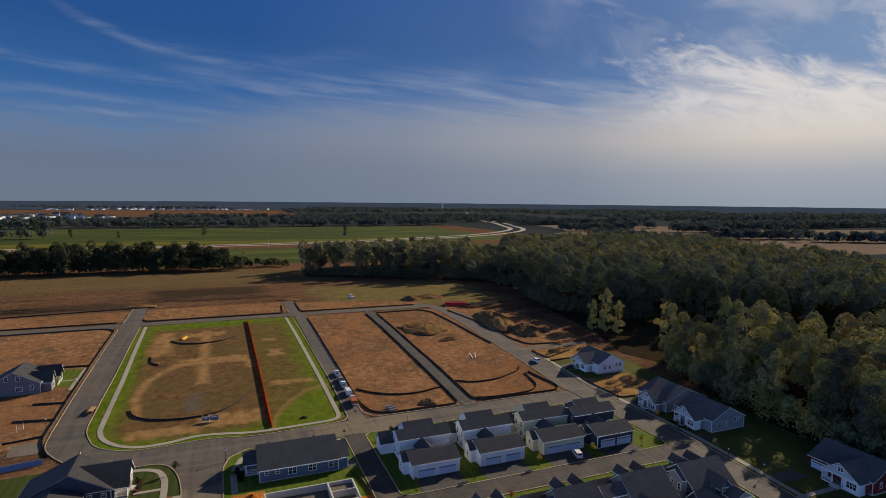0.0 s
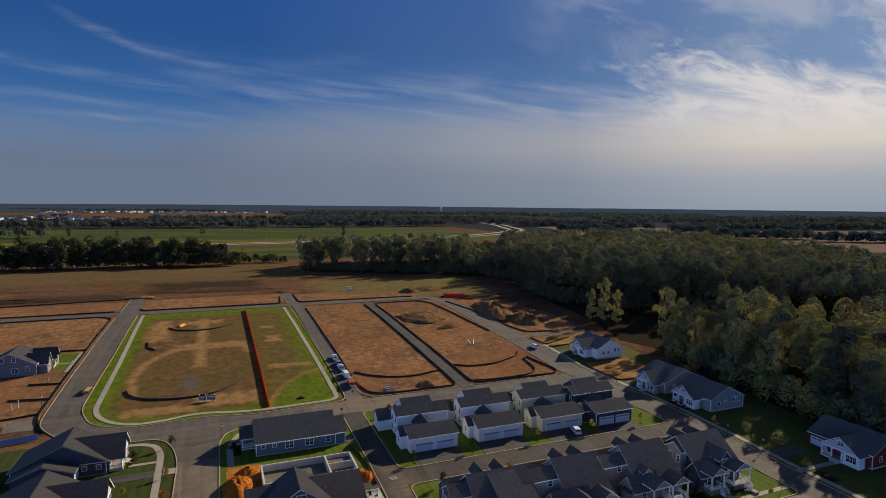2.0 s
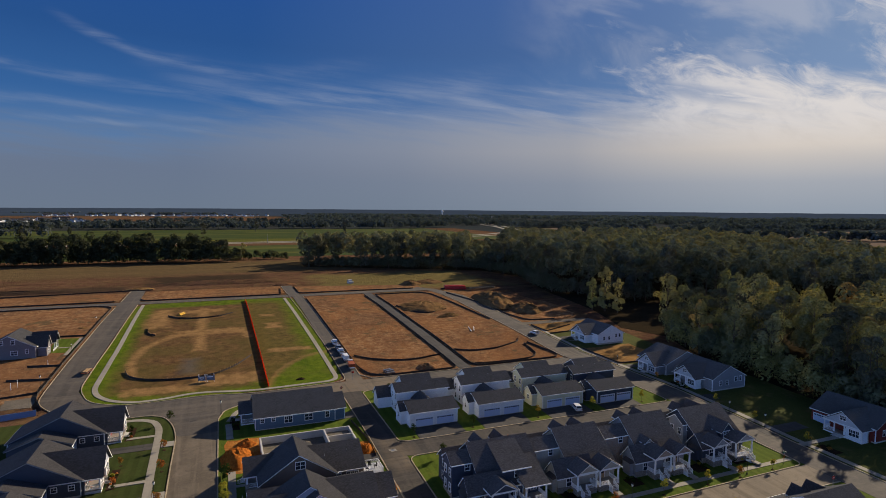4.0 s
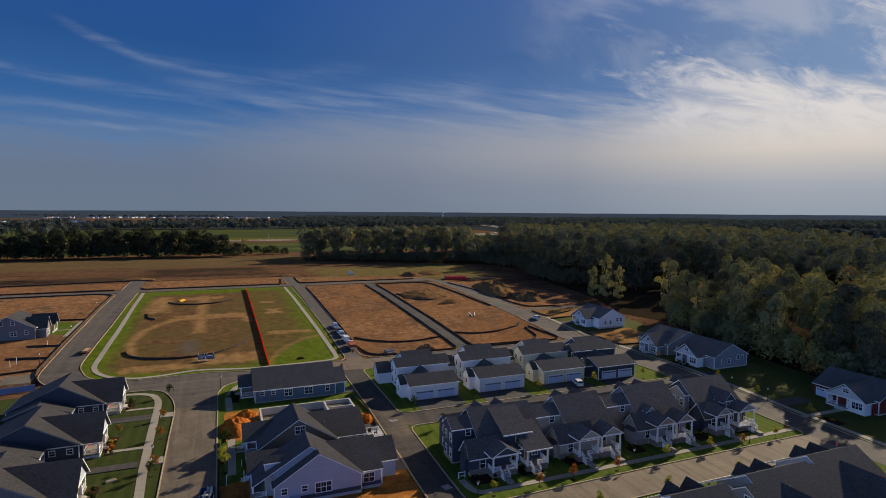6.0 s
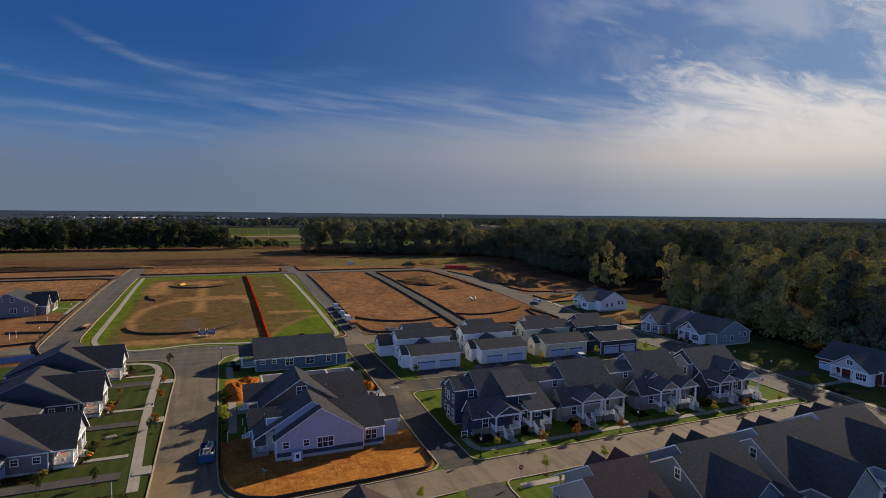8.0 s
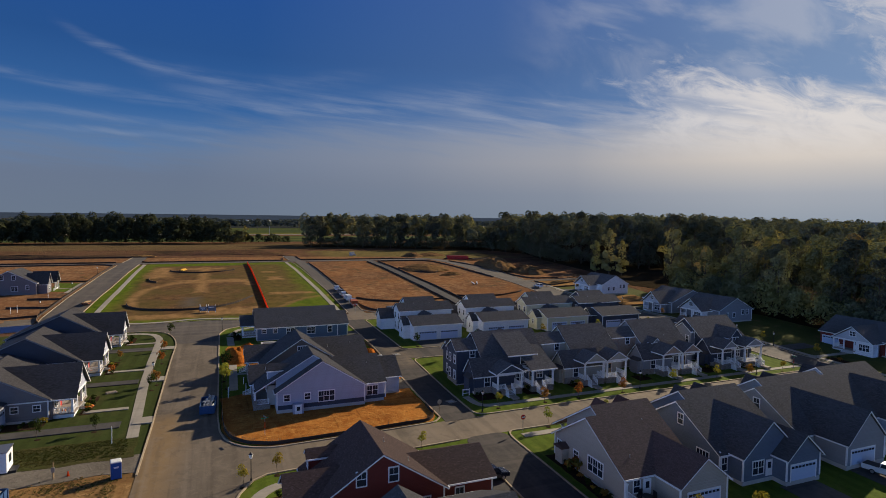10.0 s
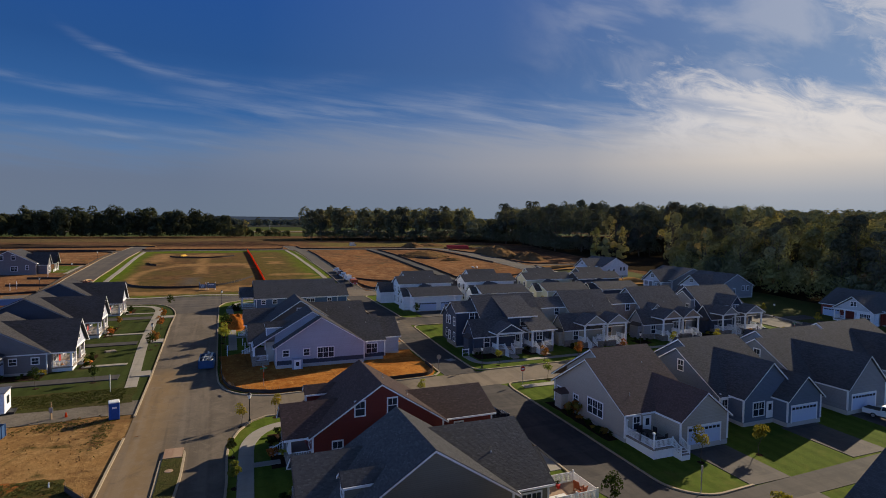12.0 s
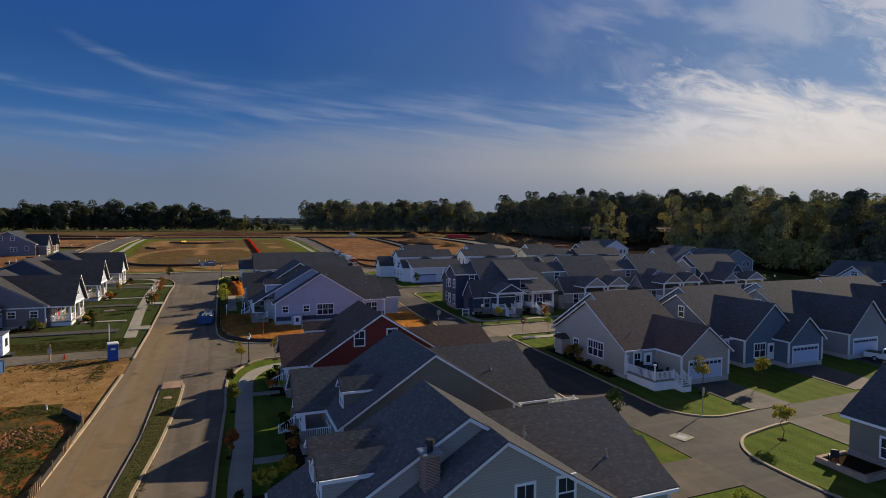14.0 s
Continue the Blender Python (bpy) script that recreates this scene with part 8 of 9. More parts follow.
part("post", bx(-0.7, -0.58, -0.05, 0.05, -0.2, 1.4), "white", ob), part("post", bx(0.58, 0.7, -0.05, 0.05, -0.2, 1.4), "white", ob), part("rail", bx(-0.6, 0.6, -0.04, 0.04, 1.15, 1.3), "white", ob), part("rail", bx(-0.6, 0.6, -0.04, 0.04, 0.5, 0.6), "white", ob)
for x, y, hh, m, lab in ((-15.6, 60.9, 0.6, "white", "white marker post on torn soil"), (-15.2, 89.8, 2.6, "lamp_glass", "white survey pole on the grass"), (-20.1, 80.6, 2.2, "wood", "wooden temporary power post"), (-58.5, 197.5, 2.2, "white", "white pipe standing in bare soil"), (-57.4, 199.5, 2.4, "white", "white pipe standing in bare soil"), (-54, 217.6, 2.2, "white", "white pipe standing in bare soil"), (3.4, 110.6, 1.4, "white", "white marker post beside a path")):
    ob = thing("marker_post", lab, "post", x, y, None, 0, "marker posts")
    part("shaft", bx(-0.055, 0.055, -0.055, 0.055, -0.2, hh, bevel=0.012), m, ob)
ob = thing("meter_box", "grey electric box on the power post", "electric box", -20.1, 80.42, None, 0)
part("box", bx(-0.2, 0.2, -0.14, 0.0, 1.0, 1.6), "metal", ob), part("shaft", bx(-0.06, 0.06, -0.12, 0.0, -0.2, 1.0), "wood", ob)
ob = thing("traffic_cone", "orange traffic cone in the yard", "traffic cone", -18.6, 80.8, None, 0)
part("cone", tube(bmesh.new(), 0.19, 0.04, (0, 0, 0.04), (0, 0, 0.75), 10), "orange", ob), part("base", bx(-0.22, 0.22, -0.22, 0.22, 0, 0.05), "black", ob)
for x, y in ((37.7, 35.9), (38, 90.5), (37, 121.4)):
    ob = thing("drain_cover", "square iron grate in a pale concrete frame", "drain cover", x, y, gz(y) + 0.125, 15, "drain covers")
    part("frame", plate(bmesh.new(), [-0.8, -0.45, 0.45, 0.8], [-0.8, -0.45, 0.45, 0.8], lambda i, j: i == 1 and j == 1, 0.0, 0.03, lambda x, y, z: (x, z, y)), "concrete", ob)
    part("grate", bx(-0.45, 0.45, -0.45, 0.45, 0.0, 0.015), "metal", ob)
heap(-9.6, 71.2, 0.9, 0.5, 0.35, "dirt", "small spill of soil at the kerb", 30)
heap(-9.4, 105.6, 0.8, 0.5, 0.3, "dirt", "small spill of soil at the kerb", 31)


# ---- vehicles ----
def wheel(ob, x, y, r=0.34, w=0.24):
    if ("tyre", r) not in CACHE:
        CACHE["tyre", r] = mesh_of(tube(bmesh.new(), r, r, (0, -w / 2, 0), (0, w / 2, 0), 16), "tyre", "tyre"), mesh_of(tube(bmesh.new(), r * 0.62, r * 0.62, (0, -w / 2 - 0.015, 0), (0, w / 2 + 0.015, 0), 12), "rim", "metal")
    t, rim = CACHE["tyre", r]
    o = part("wheel", t, None, ob, "", pose(x, y, r))
    part("rim", rim, None, o)


def vehicle(x, y, rz, kind, paint, label, dz=0.16):
    """Built along its own x, nose to +x."""
    ob = thing({"pickup": "pickup_truck", "van": "van", "box": "box_truck"}.get(kind, "car"), label, {"pickup": "pickup", "van": "van", "box": "truck"}.get(kind, "car"), x, y, gz(y) + dz, rz, "parked vehicles")
    shapes = {
        "sedan": ([(-2.3, 0.3), (2.3, 0.3), (2.35, 0.65), (1.0, 0.9), (-1.6, 0.92), (-2.3, 0.85)], [(-1.55, 0.9), (1.05, 0.88), (0.35, 1.42), (-0.95, 1.42)], 1.35),
        "suv": ([(-2.3, 0.35), (2.3, 0.35), (2.35, 0.8), (1.1, 1.02), (-2.3, 1.02)], [(-2.25, 1.0), (1.15, 1.0), (0.5, 1.68), (-2.0, 1.7)], 1.3),
        "pickup": ([(-2.8, 0.45), (2.8, 0.45), (2.85, 0.95), (1.5, 1.12), (-0.75, 1.12), (-0.75, 1.12), (-2.85, 1.1)], [(-0.75, 1.1), (1.55, 1.1), (0.8, 1.82), (-0.6, 1.85)], 1.5),
        "van": ([(-2.7, 0.4), (2.7, 0.4), (2.75, 0.95), (2.0, 1.15), (-2.75, 1.15)], [(-2.75, 1.15), (2.0, 1.15), (1.3, 2.05), (-2.7, 2.1)], 1.5),
        "box": ([(-3.2, 0.5), (3.2, 0.5), (3.25, 1.2), (2.6, 1.4), (-3.2, 1.4)], [(1.3, 1.4), (2.7, 1.4), (2.3, 2.2), (1.3, 2.25)], 1.6),
    }
    low, cab, wb = shapes[kind]
    hw = 0.95 if kind in ("pickup", "van", "box") else 0.9
    bm = prism(bmesh.new(), low, "Y", -hw, hw)
    bmesh.ops.bevel(bm, geom=[e for e in bm.edges], offset=0.05, segments=2, affect="EDGES")
    part("body", bm, paint, ob)
    bm = prism(bmesh.new(), cab, "Y", -hw + 0.1, hw - 0.1)
    bmesh.ops.bevel(bm, geom=[e for e in bm.edges], offset=0.04, segments=2, affect="EDGES")
    c = part("cab", bm, paint, ob)
    (x0, z0), (x1, z1), (x2, z2), (x3, z3) = cab
    g = lambda f, h_: (x0 + (x3 - x0) * h_ + (x1 + (x2 - x1) * h_ - x0 - (x3 - x0) * h_) * f, z0 + (z3 - z0) * h_)
    if kind != "van":
        for sy in (-1, 1):
            ya, yb = sorted((sy * (hw - 0.12), sy * (hw - 0.085)))
            part("side_glass", prism(bmesh.new(), [g(0.06, 0.2), g(0.94, 0.2), g(0.9, 0.88), g(0.1, 0.88)], "Y", ya, yb), "glass", c)
    part("windscreen", prism(bmesh.new(), [g(0.93, 0.14), g(1.02, 0.14), g(1.02, 0.9), g(0.93, 0.9)], "Y", -hw + 0.22, hw - 0.22), "glass", c)
    if kind in ("sedan", "suv"):
        part("rear_glass", prism(bmesh.new(), [g(-0.02, 0.2), g(0.06, 0.2), g(0.06, 0.88), g(-0.02, 0.88)], "Y", -hw + 0.22, hw - 0.22), "glass", c)
    if kind == "pickup":
        part("bed", bx(-2.72, -0.85, -hw + 0.14, hw - 0.14, 1.08, 1.15), "black", ob, "black bed cover")
    if kind == "box":
        part("box", bx(-3.3, 1.2, -1.1, 1.1, 0.95, 1.95, bevel=0.05), "rust", ob, "rusty orange tipper bed")
    for sx in (-1, 1):
        for sy in (-1, 1):
            wheel(ob, sx * wb, sy * (hw - 0.1), 0.36 if hw > 0.92 else 0.33)
    for sy in (-1, 1):
        part("headlight", bx(low[2][0] - 0.12, low[2][0] + 0.02, *sorted((sy * (hw - 0.12), sy * (hw - 0.45))), low[2][1] - 0.18, low[2][1] - 0.02), "lamp_glass", ob), part("tail_light", bx(low[0][0] - 0.03, low[0][0] + 0.06, *sorted((sy * (hw - 0.05), sy * (hw - 0.25))), 0.7, 0.95), "red", ob)
    return ob


ob = thing("trailer", "low dark flatbed trailer loaded with lumber at the kerb", "trailer", -40.9, 207, gz(207) + 0.1, 84)
part("bed", bx(-2.8, 2.8, -1.0, 1.0, 0.55, 0.7, bevel=0.02), "rust", ob), part("drawbar", bx(2.8, 4.1, -0.06, 0.06, 0.5, 0.6), "black", ob)
for sx in (-0.5, 0.5):
    for sy in (-1.05, 1.05):
        wheel(ob, sx, sy, 0.34)
for sy in (-0.98, 0.92):
    part("side_rail", bx(-2.8, 2.8, sy, sy + 0.06, 0.7, 1.0), "black", ob)
ob = thing("timber_stack", "brown lumber lying on a trailer", "timber", -40.9, 207, gz(207) + 0.8, 84)
for i in range(5):
    part("beam", bx(-2.3 + 0.12 * (i % 3), 2.2 - 0.15 * (i % 2), -0.8 + 0.32 * i, -0.53 + 0.32 * i, 0.0, 0.3 + 0.12 * (i % 2), bevel=0.02), "wood", ob)
vehicle(83.3, 45.3, -80, "pickup", "car_white", "white pickup with a black bed cover on a driveway", 0.25)
vehicle(32.0, 62.2, 5, "suv", "car_dark", "dark suv parked behind the red house", 0.22)
vehicle(92.6, 127.6, 75, "suv", "car_white", "white car parked before the cream garage", 0.22)
vehicle(126.4, 206.5, 95, "suv", "car_white", "white suv parked on the avenue", 0.2)
vehicle(-30.5, 139.4, 0, "pickup", "car_white", "white pickup on a driveway between navy houses", 0.22)
vehicle(41.3, 216, 88, "pickup", "car_white", "white pickup parked along the kerb"), vehicle(41.4, 209.5, 88, "suv", "car_grey", "grey suv parked along the kerb"), vehicle(41.4, 204, 90, "pickup", "car_white", "white work pickup parked along the kerb"), vehicle(41.5, 196.5, 90, "van", "car_white", "white work van parked along the kerb"), vehicle(41.7, 188, 86, "box", "car_white", "white tipper truck with an orange bed at the kerb")
vehicle(50.0, 161.0, 178, "suv", "car_dark", "dark suv parked behind white houses")

# ---- young trees, shrubs, garden things ----
SAPLING = [tree_model(300 + i, 3.6 + 0.3 * i, 0.95 + 0.1 * i, 420, 0.13, m, 0.34 if i in (0, 3) else 0.16, 0.045, 9) for i, m in enumerate(("leaf_gold", "leaf_red", "shrub", "leaf_gold"))]
SAPLING += [tree_model(310 + i, 3.4, 0.72, 700, 0.13, m, 0.03, 0.05, 12) for i, m in enumerate(("shrub_tall", "leaf_red"))]
for x, y, k, s in ((45.8, 32.5, 0, 1.0), (57.0, 43.6, 0, 1.15), (49.0, 44.4, 3, 1.0), (2.0, 70.4, 3, 0.75), (6.2, 72.4, 3, 0.75), (0.75, 62.0, 4, 0.8), (0.95, 55.0, 4, 1.0), (0.55, 44.8, 5, 0.95), (-11.8, 114.5, 1, 0.95), (-12.4, 111.8, 2, 0.85), (-12.2, 128.0, 1, 0.9), (-12.6, 139.0, 1, 0.85), (-12.6, 156.0, 2, 0.95),
                   (44.7, 84.9, 0, 0.9), (54.2, 84.9, 1, 0.9), (61.4, 84.9, 1, 0.95), (71.6, 84.9, 1, 0.9), (84.0, 84.9, 3, 0.85), (96.0, 84.9, 3, 0.8), (105.4, 84.9, 1, 0.9), (115.4, 84.9, 0, 0.8), (48.6, 74.9, 3, 0.8), (60, 74.9, 3, 0.8), (75, 74.9, 3, 0.8), (92, 74.9, 3, 0.8), (26.4, 73.2, 3, 0.7), (16.0, 72.6, 3, 0.7),
                   (43.9, 126.3, 2, 0.9), (60.2, 126.8, 2, 0.85), (79.6, 126.8, 3, 0.85), (97.5, 126.6, 3, 0.9), (114.8, 126.6, 3, 0.85), (46.8, 114.8, 2, 0.9), (64.4, 114.8, 1, 0.8), (134.6, 118, 3, 0.8), (134.6, 105, 3, 0.8), (134.6, 142, 1, 0.8), (134.8, 90.5, 3, 0.9), (-25.4, 94.6, 2, 0.85), (-18.4, 95.2, 2, 0.75), (-20.6, 133.6, 1, 0.7), (46.6, 158.4, 2, 0.9),
                   (0.4, 108.8, 3, 1.2), (0.2, 117.5, 2, 1.3), (-0.2, 113.0, 0, 1.1), (11, 161.2, 2, 0.7), (24, 161.2, 2, 0.7), (49.5, 158, 2, 0.8), (29.9, 22.9, 0, 0.9)):
    plant_tree("young_tree", {0: "slender young street tree with golden leaves", 1: "slender young tree with red leaves", 2: "slender young green street tree", 3: "sparse young tree turning yellow", 4: "narrow dark green columnar shrub at the kerb", 5: "narrow columnar shrub with reddening leaves"}[k], "young tree", SAPLING[k], x, y, s, x * 37 % 360, "young trees", 0.05)
    ring = part("mulch_ring", tube(bmesh.new(), 0.5, 0.34, (0, 0, 0.0), (0, 0, 0.09), 14), "mulch")
    ring.matrix_world = pose(x, y, gz(y) + 0.03)
    tagged(ring, "dark mulch ring at the foot of a young tree", "mulch", "mulch rings")


def shrub_model(seed, mat, r=0.55, k=170):
    rng = np.random.default_rng(seed)
    c, n = crown_points(rng, 0.05, r * 1.7, r, k, 7)
    return quads_mesh("shrub", c, n, 0.11, rng, mat)


SHRUBS = [shrub_model(400 + i, m) for i, m in enumerate(("shrub", "shrub", "leaf_gold", "leaf_red"))]


def shrubs(spots, seed):
    r = random.Random(seed)
    for x, y in spots:
        k = r.choice((0, 0, 1, 1, 2, 3))
        ob = new("shrub", SHRUBS[k])
        s = r.uniform(0.7, 1.25)
        ob.matrix_world = pose(x + r.uniform(-0.3, 0.3), y + r.uniform(-0.3, 0.3), gz(y) + 0.05, 0, 0, r.uniform(0, 360)) @ Matrix.Diagonal((s, s, s, 1))
        tagged(ob, ("small round green shrub beside the house", "small round green shrub beside the house", "low shrub with yellowing leaves", "low shrub with red leaves")[k], "shrub", "shrubs")


def bed(x0, x1, y0, y1):
    sheet("mulch_bed", wobble(rect(x0, x1, y0, y1), 1.2, 0.12, int(x0 * 7 + y0)), "mulch", 0.11, "dark mulch planting bed along the house", "planting bed")


for x0, x1, y0, y1 in ((43.0, 48, 89.2, 92.4), (53.2, 58, 89.4, 93.2), (64, 68.4, 89.6, 92.6), (80, 83.5, 89.6, 92.8), (98.2, 102, 89.6, 93), (109.8, 113.4, 89.6, 93.2), (42.6, 44.1, 52.2, 66.0), (4.9, 6.5, 41, 52), (4.7, 6.8, 58, 67), (-21.9, -20.4, 102.8, 111), (-21.9, -20.4, 123.4, 132), (-21.9, -20.2, 147.4, 156), (1.8, 4.0, 145.5, 154), (135.6, 139.6, 85, 90), (133.9, 137.6, 130, 138), (0.4, 2.6, 26, 38), (-40, -26, 98.9, 101.5)):
    bed(x0, x1, y0, y1)
    r = random.Random(int(x0 * 3 + y0))
    n = int(max(x1 - x0, y1 - y0) / 1.1)
    shrubs([(r.uniform(x0 + 0.3, x1 - 0.3), r.uniform(y0 + 0.3, y1 - 0.3)) for _ in range(n)], int(x0 + y0))
pumpkin = mesh_of(tube(tube(bmesh.new(), 0.14, 0.24, (0, 0, 0), (0, 0, 0.12), 10), 0.24, 0.12, (0, 0, 0.12), (0, 0, 0.27), 10), "pumpkin", "pumpkin")
for x, y in ((-21.2, 104.6), (-20.9, 105.4), (-21.4, 105.9), (-20.7, 106.2), (-21.3, 125.6), (-20.9, 126.4), (-21.5, 128.9), (-20.8, 129.6), (-24.2, 103.9), (-24.4, 124.6)):
    ob = new("pumpkin", pumpkin)
    ob.matrix_world = pose(x, y, gz(y) + (0.62 if x < -23 else 0.12)) @ Matrix.Diagonal((1.3, 1.3, 1.3, 1))
    tagged(ob, "orange pumpkin set out by the porch", "pumpkin", "pumpkins")
ob = thing("garden_boulder", "flat dark boulder with a pale edge on a lawn", "boulder", -18.9, 112.4, None, 25)
part("stone", bx(-0.9, 0.9, -0.45, 0.45, -0.1, 0.35, bevel=0.12), "stone", ob)


# patio chairs and table on the deck
def patio_chair(x, y, z, rz, label="dark woven patio chair"):
    ob = thing("patio_chair", label, "chair", x, y, z, rz, "patio chairs")
    part("seat", bx(-0.3, 0.3, -0.3, 0.3, 0.38, 0.46), "black", ob), part("backrest", bx(-0.3, 0.3, 0.24, 0.31, 0.46, 1.0), "black", ob)
    for sx in (-0.26, 0.26):
        for sy in (-0.26, 0.26):
            part("leg", bx(sx - 0.03, sx + 0.03, sy - 0.03, sy + 0.03, 0, 0.38), "black", ob)


zd = gz(60.3) + 0.75
for x, y, a in ((45.4, 49.9, 90), (47.3, 49.9, -90), (46.3, 50.7, 0), (46.0, 47.6, 160), (47.2, 48.0, 200)):
    patio_chair(x, y, zd, a)
ob = thing("patio_table", "round dark patio table on the deck", "table", 46.35, 49.8, zd, 0)
part("tabletop", tube(bmesh.new(), 0.6, 0.6, (0, 0, 0.68), (0, 0, 0.73), 18), "black", ob), part("pedestal", tube(bmesh.new(), 0.22, 0.06, (0, 0, 0), (0, 0, 0.68), 8), "black", ob)
zd2 = gz(115.3) + 1.5
for x, y, a in ((28.4, 111.6, 90), (30.4, 112.4, -90), (29.4, 113.4, 0)):
    patio_chair(x, y, zd2, a)
# walled planting bed of the near house
ob = thing("walled_bed", "low stone wall round a dark planting bed", "garden wall", 46.3, 26.6, None, 0)
for q in ((-1.9, 1.6, -1.9, -1.6), (-1.9, -1.6, -1.6, 2.0), (-1.6, 1.6, 1.7, 2.0)):
    part("wall", bx(*q, -0.6, 0.55), "brick_tan", ob)
part("soil", bx(-1.6, 1.6, -1.6, 1.7, -0.4, 0.35), "mulch", ob)
patio_chair(45.4, 27.8, gz(26.6) + 0.35, 140, "white garden chair in the planting bed")

# ---- far settlement ----
wall_me = mesh_of(prism(bmesh.new(), [(-5, 0), (5, 0), (5, 5.5), (0, 9), (-5, 5.5)], "X", -6, 6), "wall", "s_pale")
roof_me = mesh_of(prism(bmesh.new(), [(-5.6, 5.2), (0, 9.1), (5.6, 5.2), (5.6, 5.6), (0, 9.6), (-5.6, 5.6)], "X", -6.5, 6.5), "roof", "roof_grey")
r = random.Random(9)
spots = [(math.sin(radians(b)) * d, math.cos(radians(b)) * d) for b, d in [(r.uniform(-17, -9), r.uniform(2000, 2350)) for _ in range(44)] + [(r.uniform(-14, 4.5), r.uniform(3300, 3560)) for _ in range(80)] + [(r.uniform(22, 30), r.uniform(3300, 3500)) for _ in range(10)] + [(r.uniform(46, 56), r.uniform(3000, 3400)) for _ in range(8)]]
for x, y in spots:
    ob = thing("far_house", "small pale house in a far settlement", "house", x, y, None, r.choice((0, 90, 30, 60)), "far houses")
    k = r.uniform(0.9, 1.5)
    ob.scale = (k * r.uniform(0.9, 1.6), k, k)
    part("wall", wall_me, None, ob), part("roof", roof_me, None, ob)
ob = thing("water_tower", "white water tower on the horizon", "water tower", 1290, 3250, None, 0)
part("column", tube(bmesh.new(), 4, 3, (0, 0, 0), (0, 0, 30), 10), "white", ob), part("tank", tube(tube(bmesh.new(), 4, 9, (0, 0, 30), (0, 0, 35), 14), 9, 3, (0, 0, 35), (0, 0, 42), 14), "white", ob)
for x, y in ((60, 800), (140, 806), (190, 812), (-150, 800)):
    ob = thing("highway_mast", "tall pale lighting mast beside the highway", "mast", x, y, None, 0, "highway masts")
    part("shaft", tube(bmesh.new(), 0.3, 0.15, (0, 0, 0), (0, 0, 13), 6), "metal", ob)


# torn ground behind the silt fence: clods of clay, weeds in tufts
def clod_field(name, label, places, mat, seed, size):
    """Many broken lumps of soil as one mesh."""
    r = random.Random(seed)
    vs, fs = [], []
    base = [(0.9, 0, -0.3), (0.25, 0.85, -0.3), (-0.75, 0.5, -0.3), (-0.7, -0.55, -0.3), (0.3, -0.8, -0.3), (0.45, 0.1, 0.5), (-0.2, 0.4, 0.62), (-0.25, -0.4, 0.48)]
    faces = [(0, 1, 5), (1, 6, 5), (1, 2, 6), (2, 3, 7, 6), (3, 4, 7), (4, 0, 5, 7), (5, 6, 7)]
    for x, y in places:
        s, a = size * r.uniform(0.35, 1.2), r.uniform(0, 6.28)
        k = len(vs)
        for u, v, w in base:
            u, v, w = u * r.uniform(0.7, 1.3), v * r.uniform(0.7, 1.3), w * r.uniform(0.6, 1.3)
            vs.append((x + s * (u * math.cos(a) - v * math.sin(a)), y + s * (u * math.sin(a) + v * math.cos(a)), gz(y) + 0.13 + s * w))
        fs += [tuple(k + i for i in f) for f in faces]
    me = bpy.data.meshes.new(name)
    me.from_pydata(vs, [], fs)
    me.materials.append(M[mat])
    return tagged(part(name, me, None), label, "soil", "", "stuff")


def tuft_field(name, label, places, mat, seed, size):
    """Upright weed blades in small tufts as one mesh."""
    rng = np.random.default_rng(seed)
    c = np.array([(x + rng.normal(0, 0.10), y + rng.normal(0, 0.10), gz(y) + 0.14 + size * rng.uniform(0.2, 0.8)) for x, y in places for _ in range(9)])
    n = rng.normal(0, 1, (len(c), 3)) * (1, 1, 0.35)
    return tagged(part(name, quads_mesh(name, c, n, size, rng, mat), None), label, "weeds", "", "stuff")


r = random.Random(77)
spots = [(-16.6 + r.gauss(0, 1.5) + 0.45 * t, 54.0 + r.gauss(0, 1.0) + 0.4 * t) for t in (r.uniform(-3, 3) for _ in range(420))]
clod_field("clods", "torn clods of orange clay among weeds", [p for p in spots if p[0] < -12.9], "dirt", 1, 0.2)
clod_field("clods", "scattered clods along the yard's edge", [(r.uniform(-30, -13), r.uniform(63, 80)) for _ in range(160)], "dirt_tan", 2, 0.12)
weed_bank = [(-42, 30), (-12.9, 38), (-12.7, 57), (-15, 62), (-22, 63), (-30, 60), (-42, 61.5)]
spots = [(r.uniform(-30, -12.8), r.uniform(36, 63)) for _ in range(4200)]
tuft_field("weed_tufts", "rough weeds and grass on torn soil", [p for p in spots if inside(weed_bank, *p) and noise.noise((p[0] * 0.25, p[1] * 0.25, 3)) > -0.12], "weed", 3, 0.07)
spots = [(-18 + r.gauss(0, 3.2), 77.5 + r.gauss(0, 0.9)) for _ in range(260)] + [(-13.4 + r.gauss(0, 0.7), 73.5 + r.gauss(0, 2.2)) for _ in range(160)] + [(r.uniform(-45, -13), r.uniform(85, 91)) for _ in range(2200)]
tuft_field("weed_tufts", "patches of weeds at the edge of the yard", [p for p in spots if p[0] < -12.6], "weed", 4, 0.06)
spots = [(x, y) for x, y in ((r.uniform(-7.4, -4.3), r.uniform(22, 63)) for _ in range(1500)) if abs(x - (-5.2 if y > 55 else -5.9 - (41 - min(y, 41)) * 0.04)) < 0.75]
tuft_field("weed_tufts", "short weeds on the traffic island", spots, "weed", 5, 0.05)
ob = part("manhole_cover", tube(bmesh.new(), 0.42, 0.40, (0, 0, 0), (0, 0, 0.05), 18), "paving")
ob.matrix_world = pose(-5.25, 60.4, gz(60.4) + 0.29)
tagged(ob, "round rusty cover on the traffic island", "manhole cover")
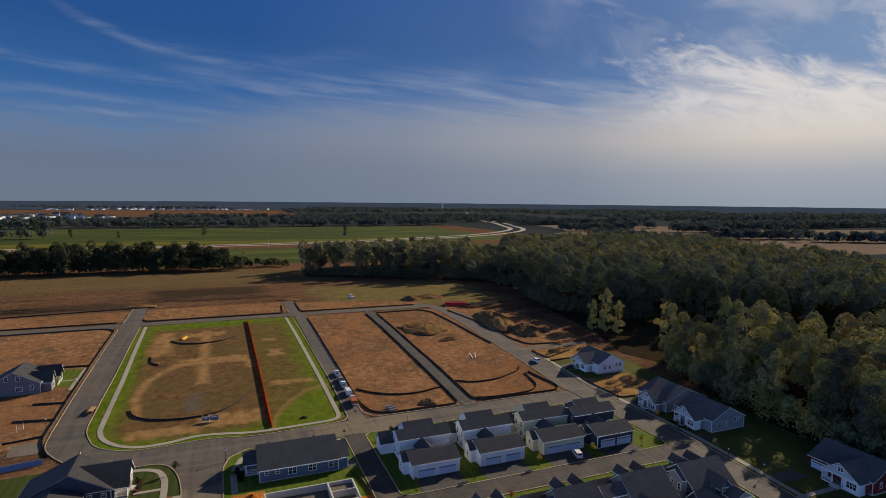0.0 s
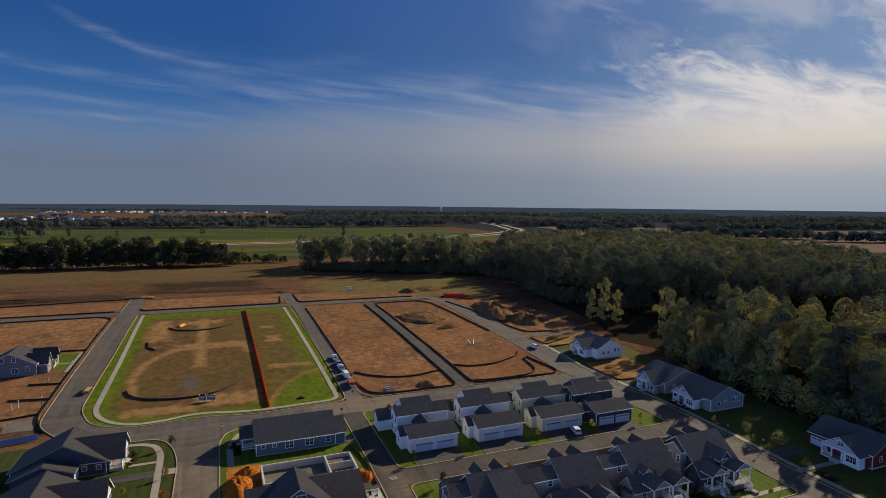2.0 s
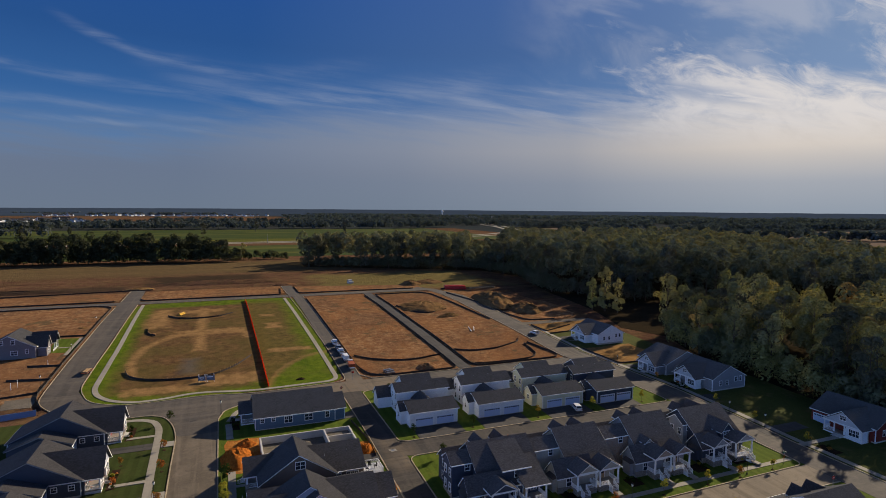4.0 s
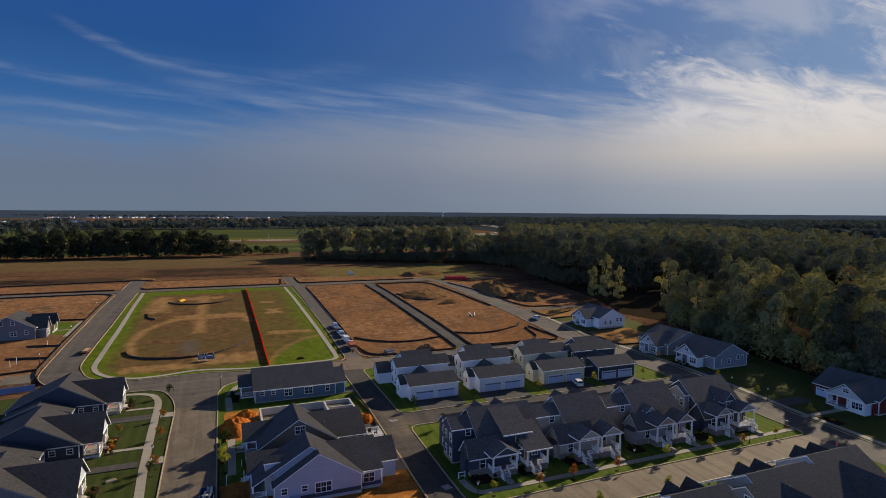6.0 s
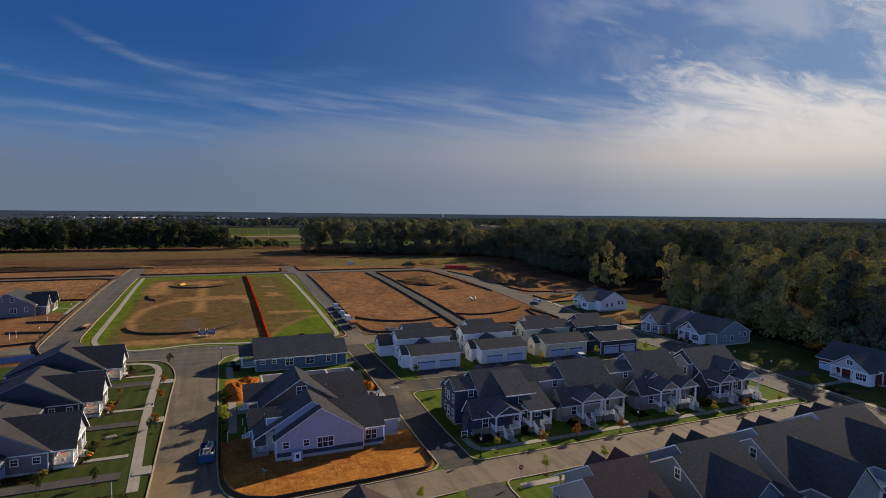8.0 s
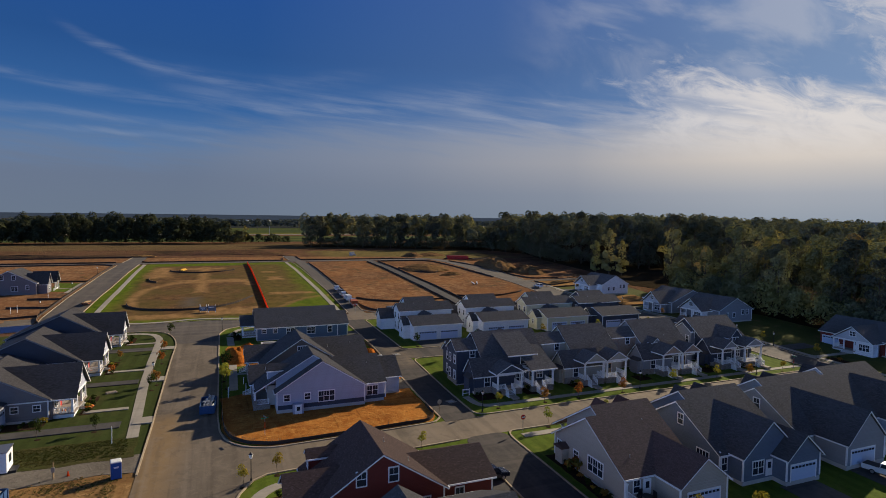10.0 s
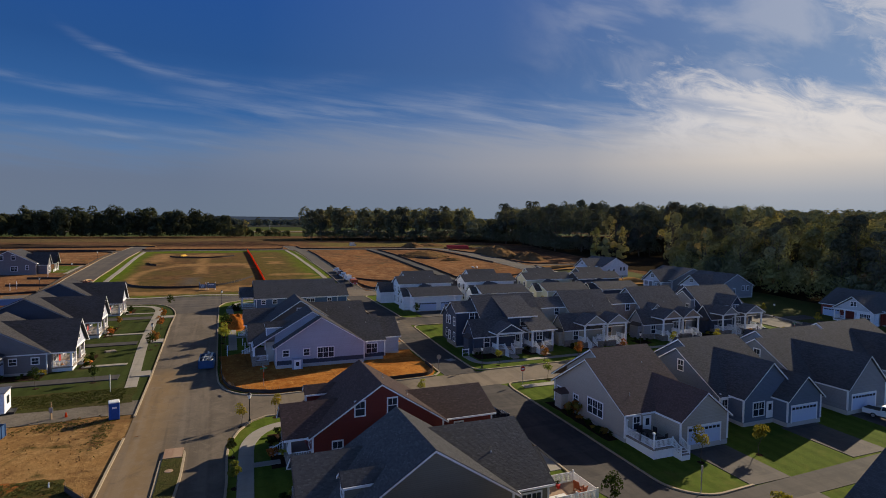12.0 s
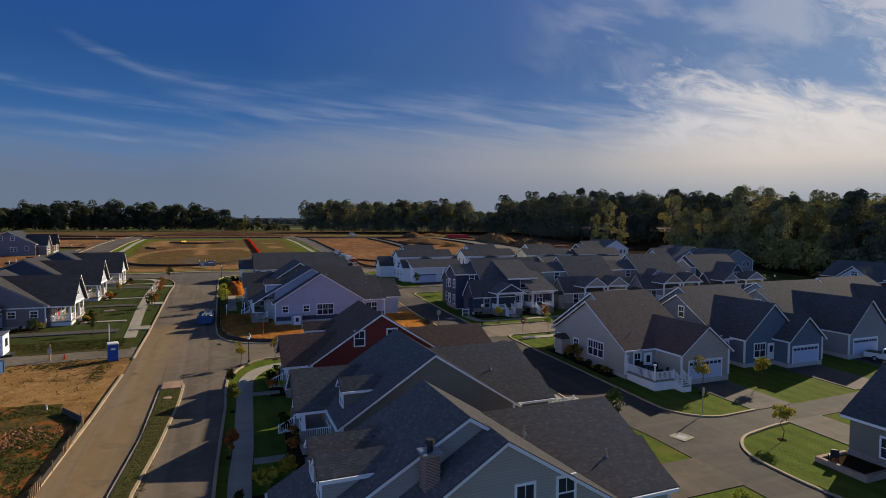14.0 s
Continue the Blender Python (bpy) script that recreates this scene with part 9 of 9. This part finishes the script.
for x, y, k, s in ((43.3, 60.4, 3, 2.2), (2.7, 38.6, 2, 1.7), (4.3, 39.9, 2, 1.6), (3.6, 37.2, 0, 1.3), (5.4, 44.5, 3, 1.2), (5.2, 48.6, 0, 1.3), (4.9, 60.5, 3, 1.2), (5.0, 63.5, 0, 1.3)):
    ob = new("shrub", SHRUBS[k])
    ob.matrix_world = pose(x, y, gz(y) + 0.05, 0, 0, x * 60) @ Matrix.Diagonal((s, s, s * 1.15, 1))
    tagged(ob, ("round dark green shrub by the front walk", "", "tall loose shrub with yellow leaves", "tall shrub with red leaves")[k], "shrub", "shrubs")


# fenced patio beside the charcoal-roofed house
ob = thing("patio", "brown paved patio with a white picket railing", "patio", 30.6, 43.2, None, 0)
part("paving", bx(-2.4, 2.3, -2.0, 2.1, -0.5, 0.30), "paving", ob)
ZP = gz(43.2)
for (xa, ya), (xb, yb) in (((28.25, 41.25), (32.85, 41.25)), ((32.85, 41.25), (32.85, 45.25)), ((32.85, 45.25), (28.25, 45.25))):
    n, ln = 30, math.hypot(xb - xa, yb - ya)
    ex = Vector((xb - xa, yb - ya, 0)) / ln
    ey = Vector((-ex.y, ex.x, 0))
    xs = [0.0]
    for i in range(n):
        xs += [ln * (i + 0.3) / n, ln * (i + 0.85) / n]
    o = Vector((xa - 30.6, ya - 43.2, 0.3))
    put = lambda x, y, z, o=o, ex=ex, ey=ey: tuple(o + ex * x + ey * y + Vector((0, 0, z)))
    bm = plate(bmesh.new(), xs + [ln], [0.0, 0.08, 0.16, 0.92, 1.0], lambda i, j: (i % 2 == 1 and j in (0, 2)), -0.035, 0.035, put)
    part("railing", bm, "white", ob, "white picket railing")
for x, y in ((28.25, 41.25), (32.85, 41.25), (32.85, 45.25), (28.25, 45.25), (30.5, 41.25)):
    part("post", bx(x - 30.68, x - 30.52, y - 43.28, y - 43.12, 0.3, 1.45), "white", ob)
rug = part("rug", bx(-1.1, 1.1, -0.9, 0.9, 0.0, 0.02), "lamp_glass")
rug.matrix_world = pose(29.5, 42.4, ZP + 0.305, 0, 0, 4)
tagged(rug, "pale woven rug on the patio", "rug")
for x, y, a in ((31.7, 42.2, 200), (32.1, 43.2, 110)):
    o = thing("garden_chair", "rust-red high-backed garden chair on the patio", "chair", x, y, ZP + 0.3, a, "garden chairs")
    part("seat", bx(-0.33, 0.33, -0.35, 0.3, 0.34, 0.40), "rust", o), part("backrest", prism(bmesh.new(), [(0.2, 0.36), (0.28, 0.36), (0.55, 1.2), (0.47, 1.2)], "X", -0.33, 0.33), "rust", o)
    for sx in (-0.34, 0.34):
        part("armrest", bx(sx - 0.07, sx + 0.07, -0.4, 0.34, 0.58, 0.62), "rust", o)
        for sy in (-0.32, 0.28):
            part("leg", bx(sx - 0.04, sx + 0.04, sy - 0.04, sy + 0.04, 0, 0.58), "rust", o)
o = thing("flower_pot", "red clay pot with a small green plant", "plant pot", 30.6, 44.5, ZP + 0.3, 0)
part("pot", tube(bmesh.new(), 0.16, 0.22, (0, 0, 0), (0, 0, 0.36), 12), "red", o)
rng = np.random.default_rng(9)
c, n = crown_points(rng, 0.34, 0.8, 0.26, 90, 5)
part("foliage", quads_mesh("foliage", c, n, 0.07, rng, "shrub"), None, o)
plant_tree("young_tree", "narrow young tree with sparse yellow-green leaves", "young tree", SAPLING[2], 33.0, 39.4, 1.0, 20, "young trees", 0.05)
ob = thing("marker_post", "white survey pole on the clay", "post", 3.6, 104.5, None, 0, "marker posts")
part("shaft", bx(-0.06, 0.06, -0.06, 0.06, -0.2, 2.2, bevel=0.015), "white", ob)
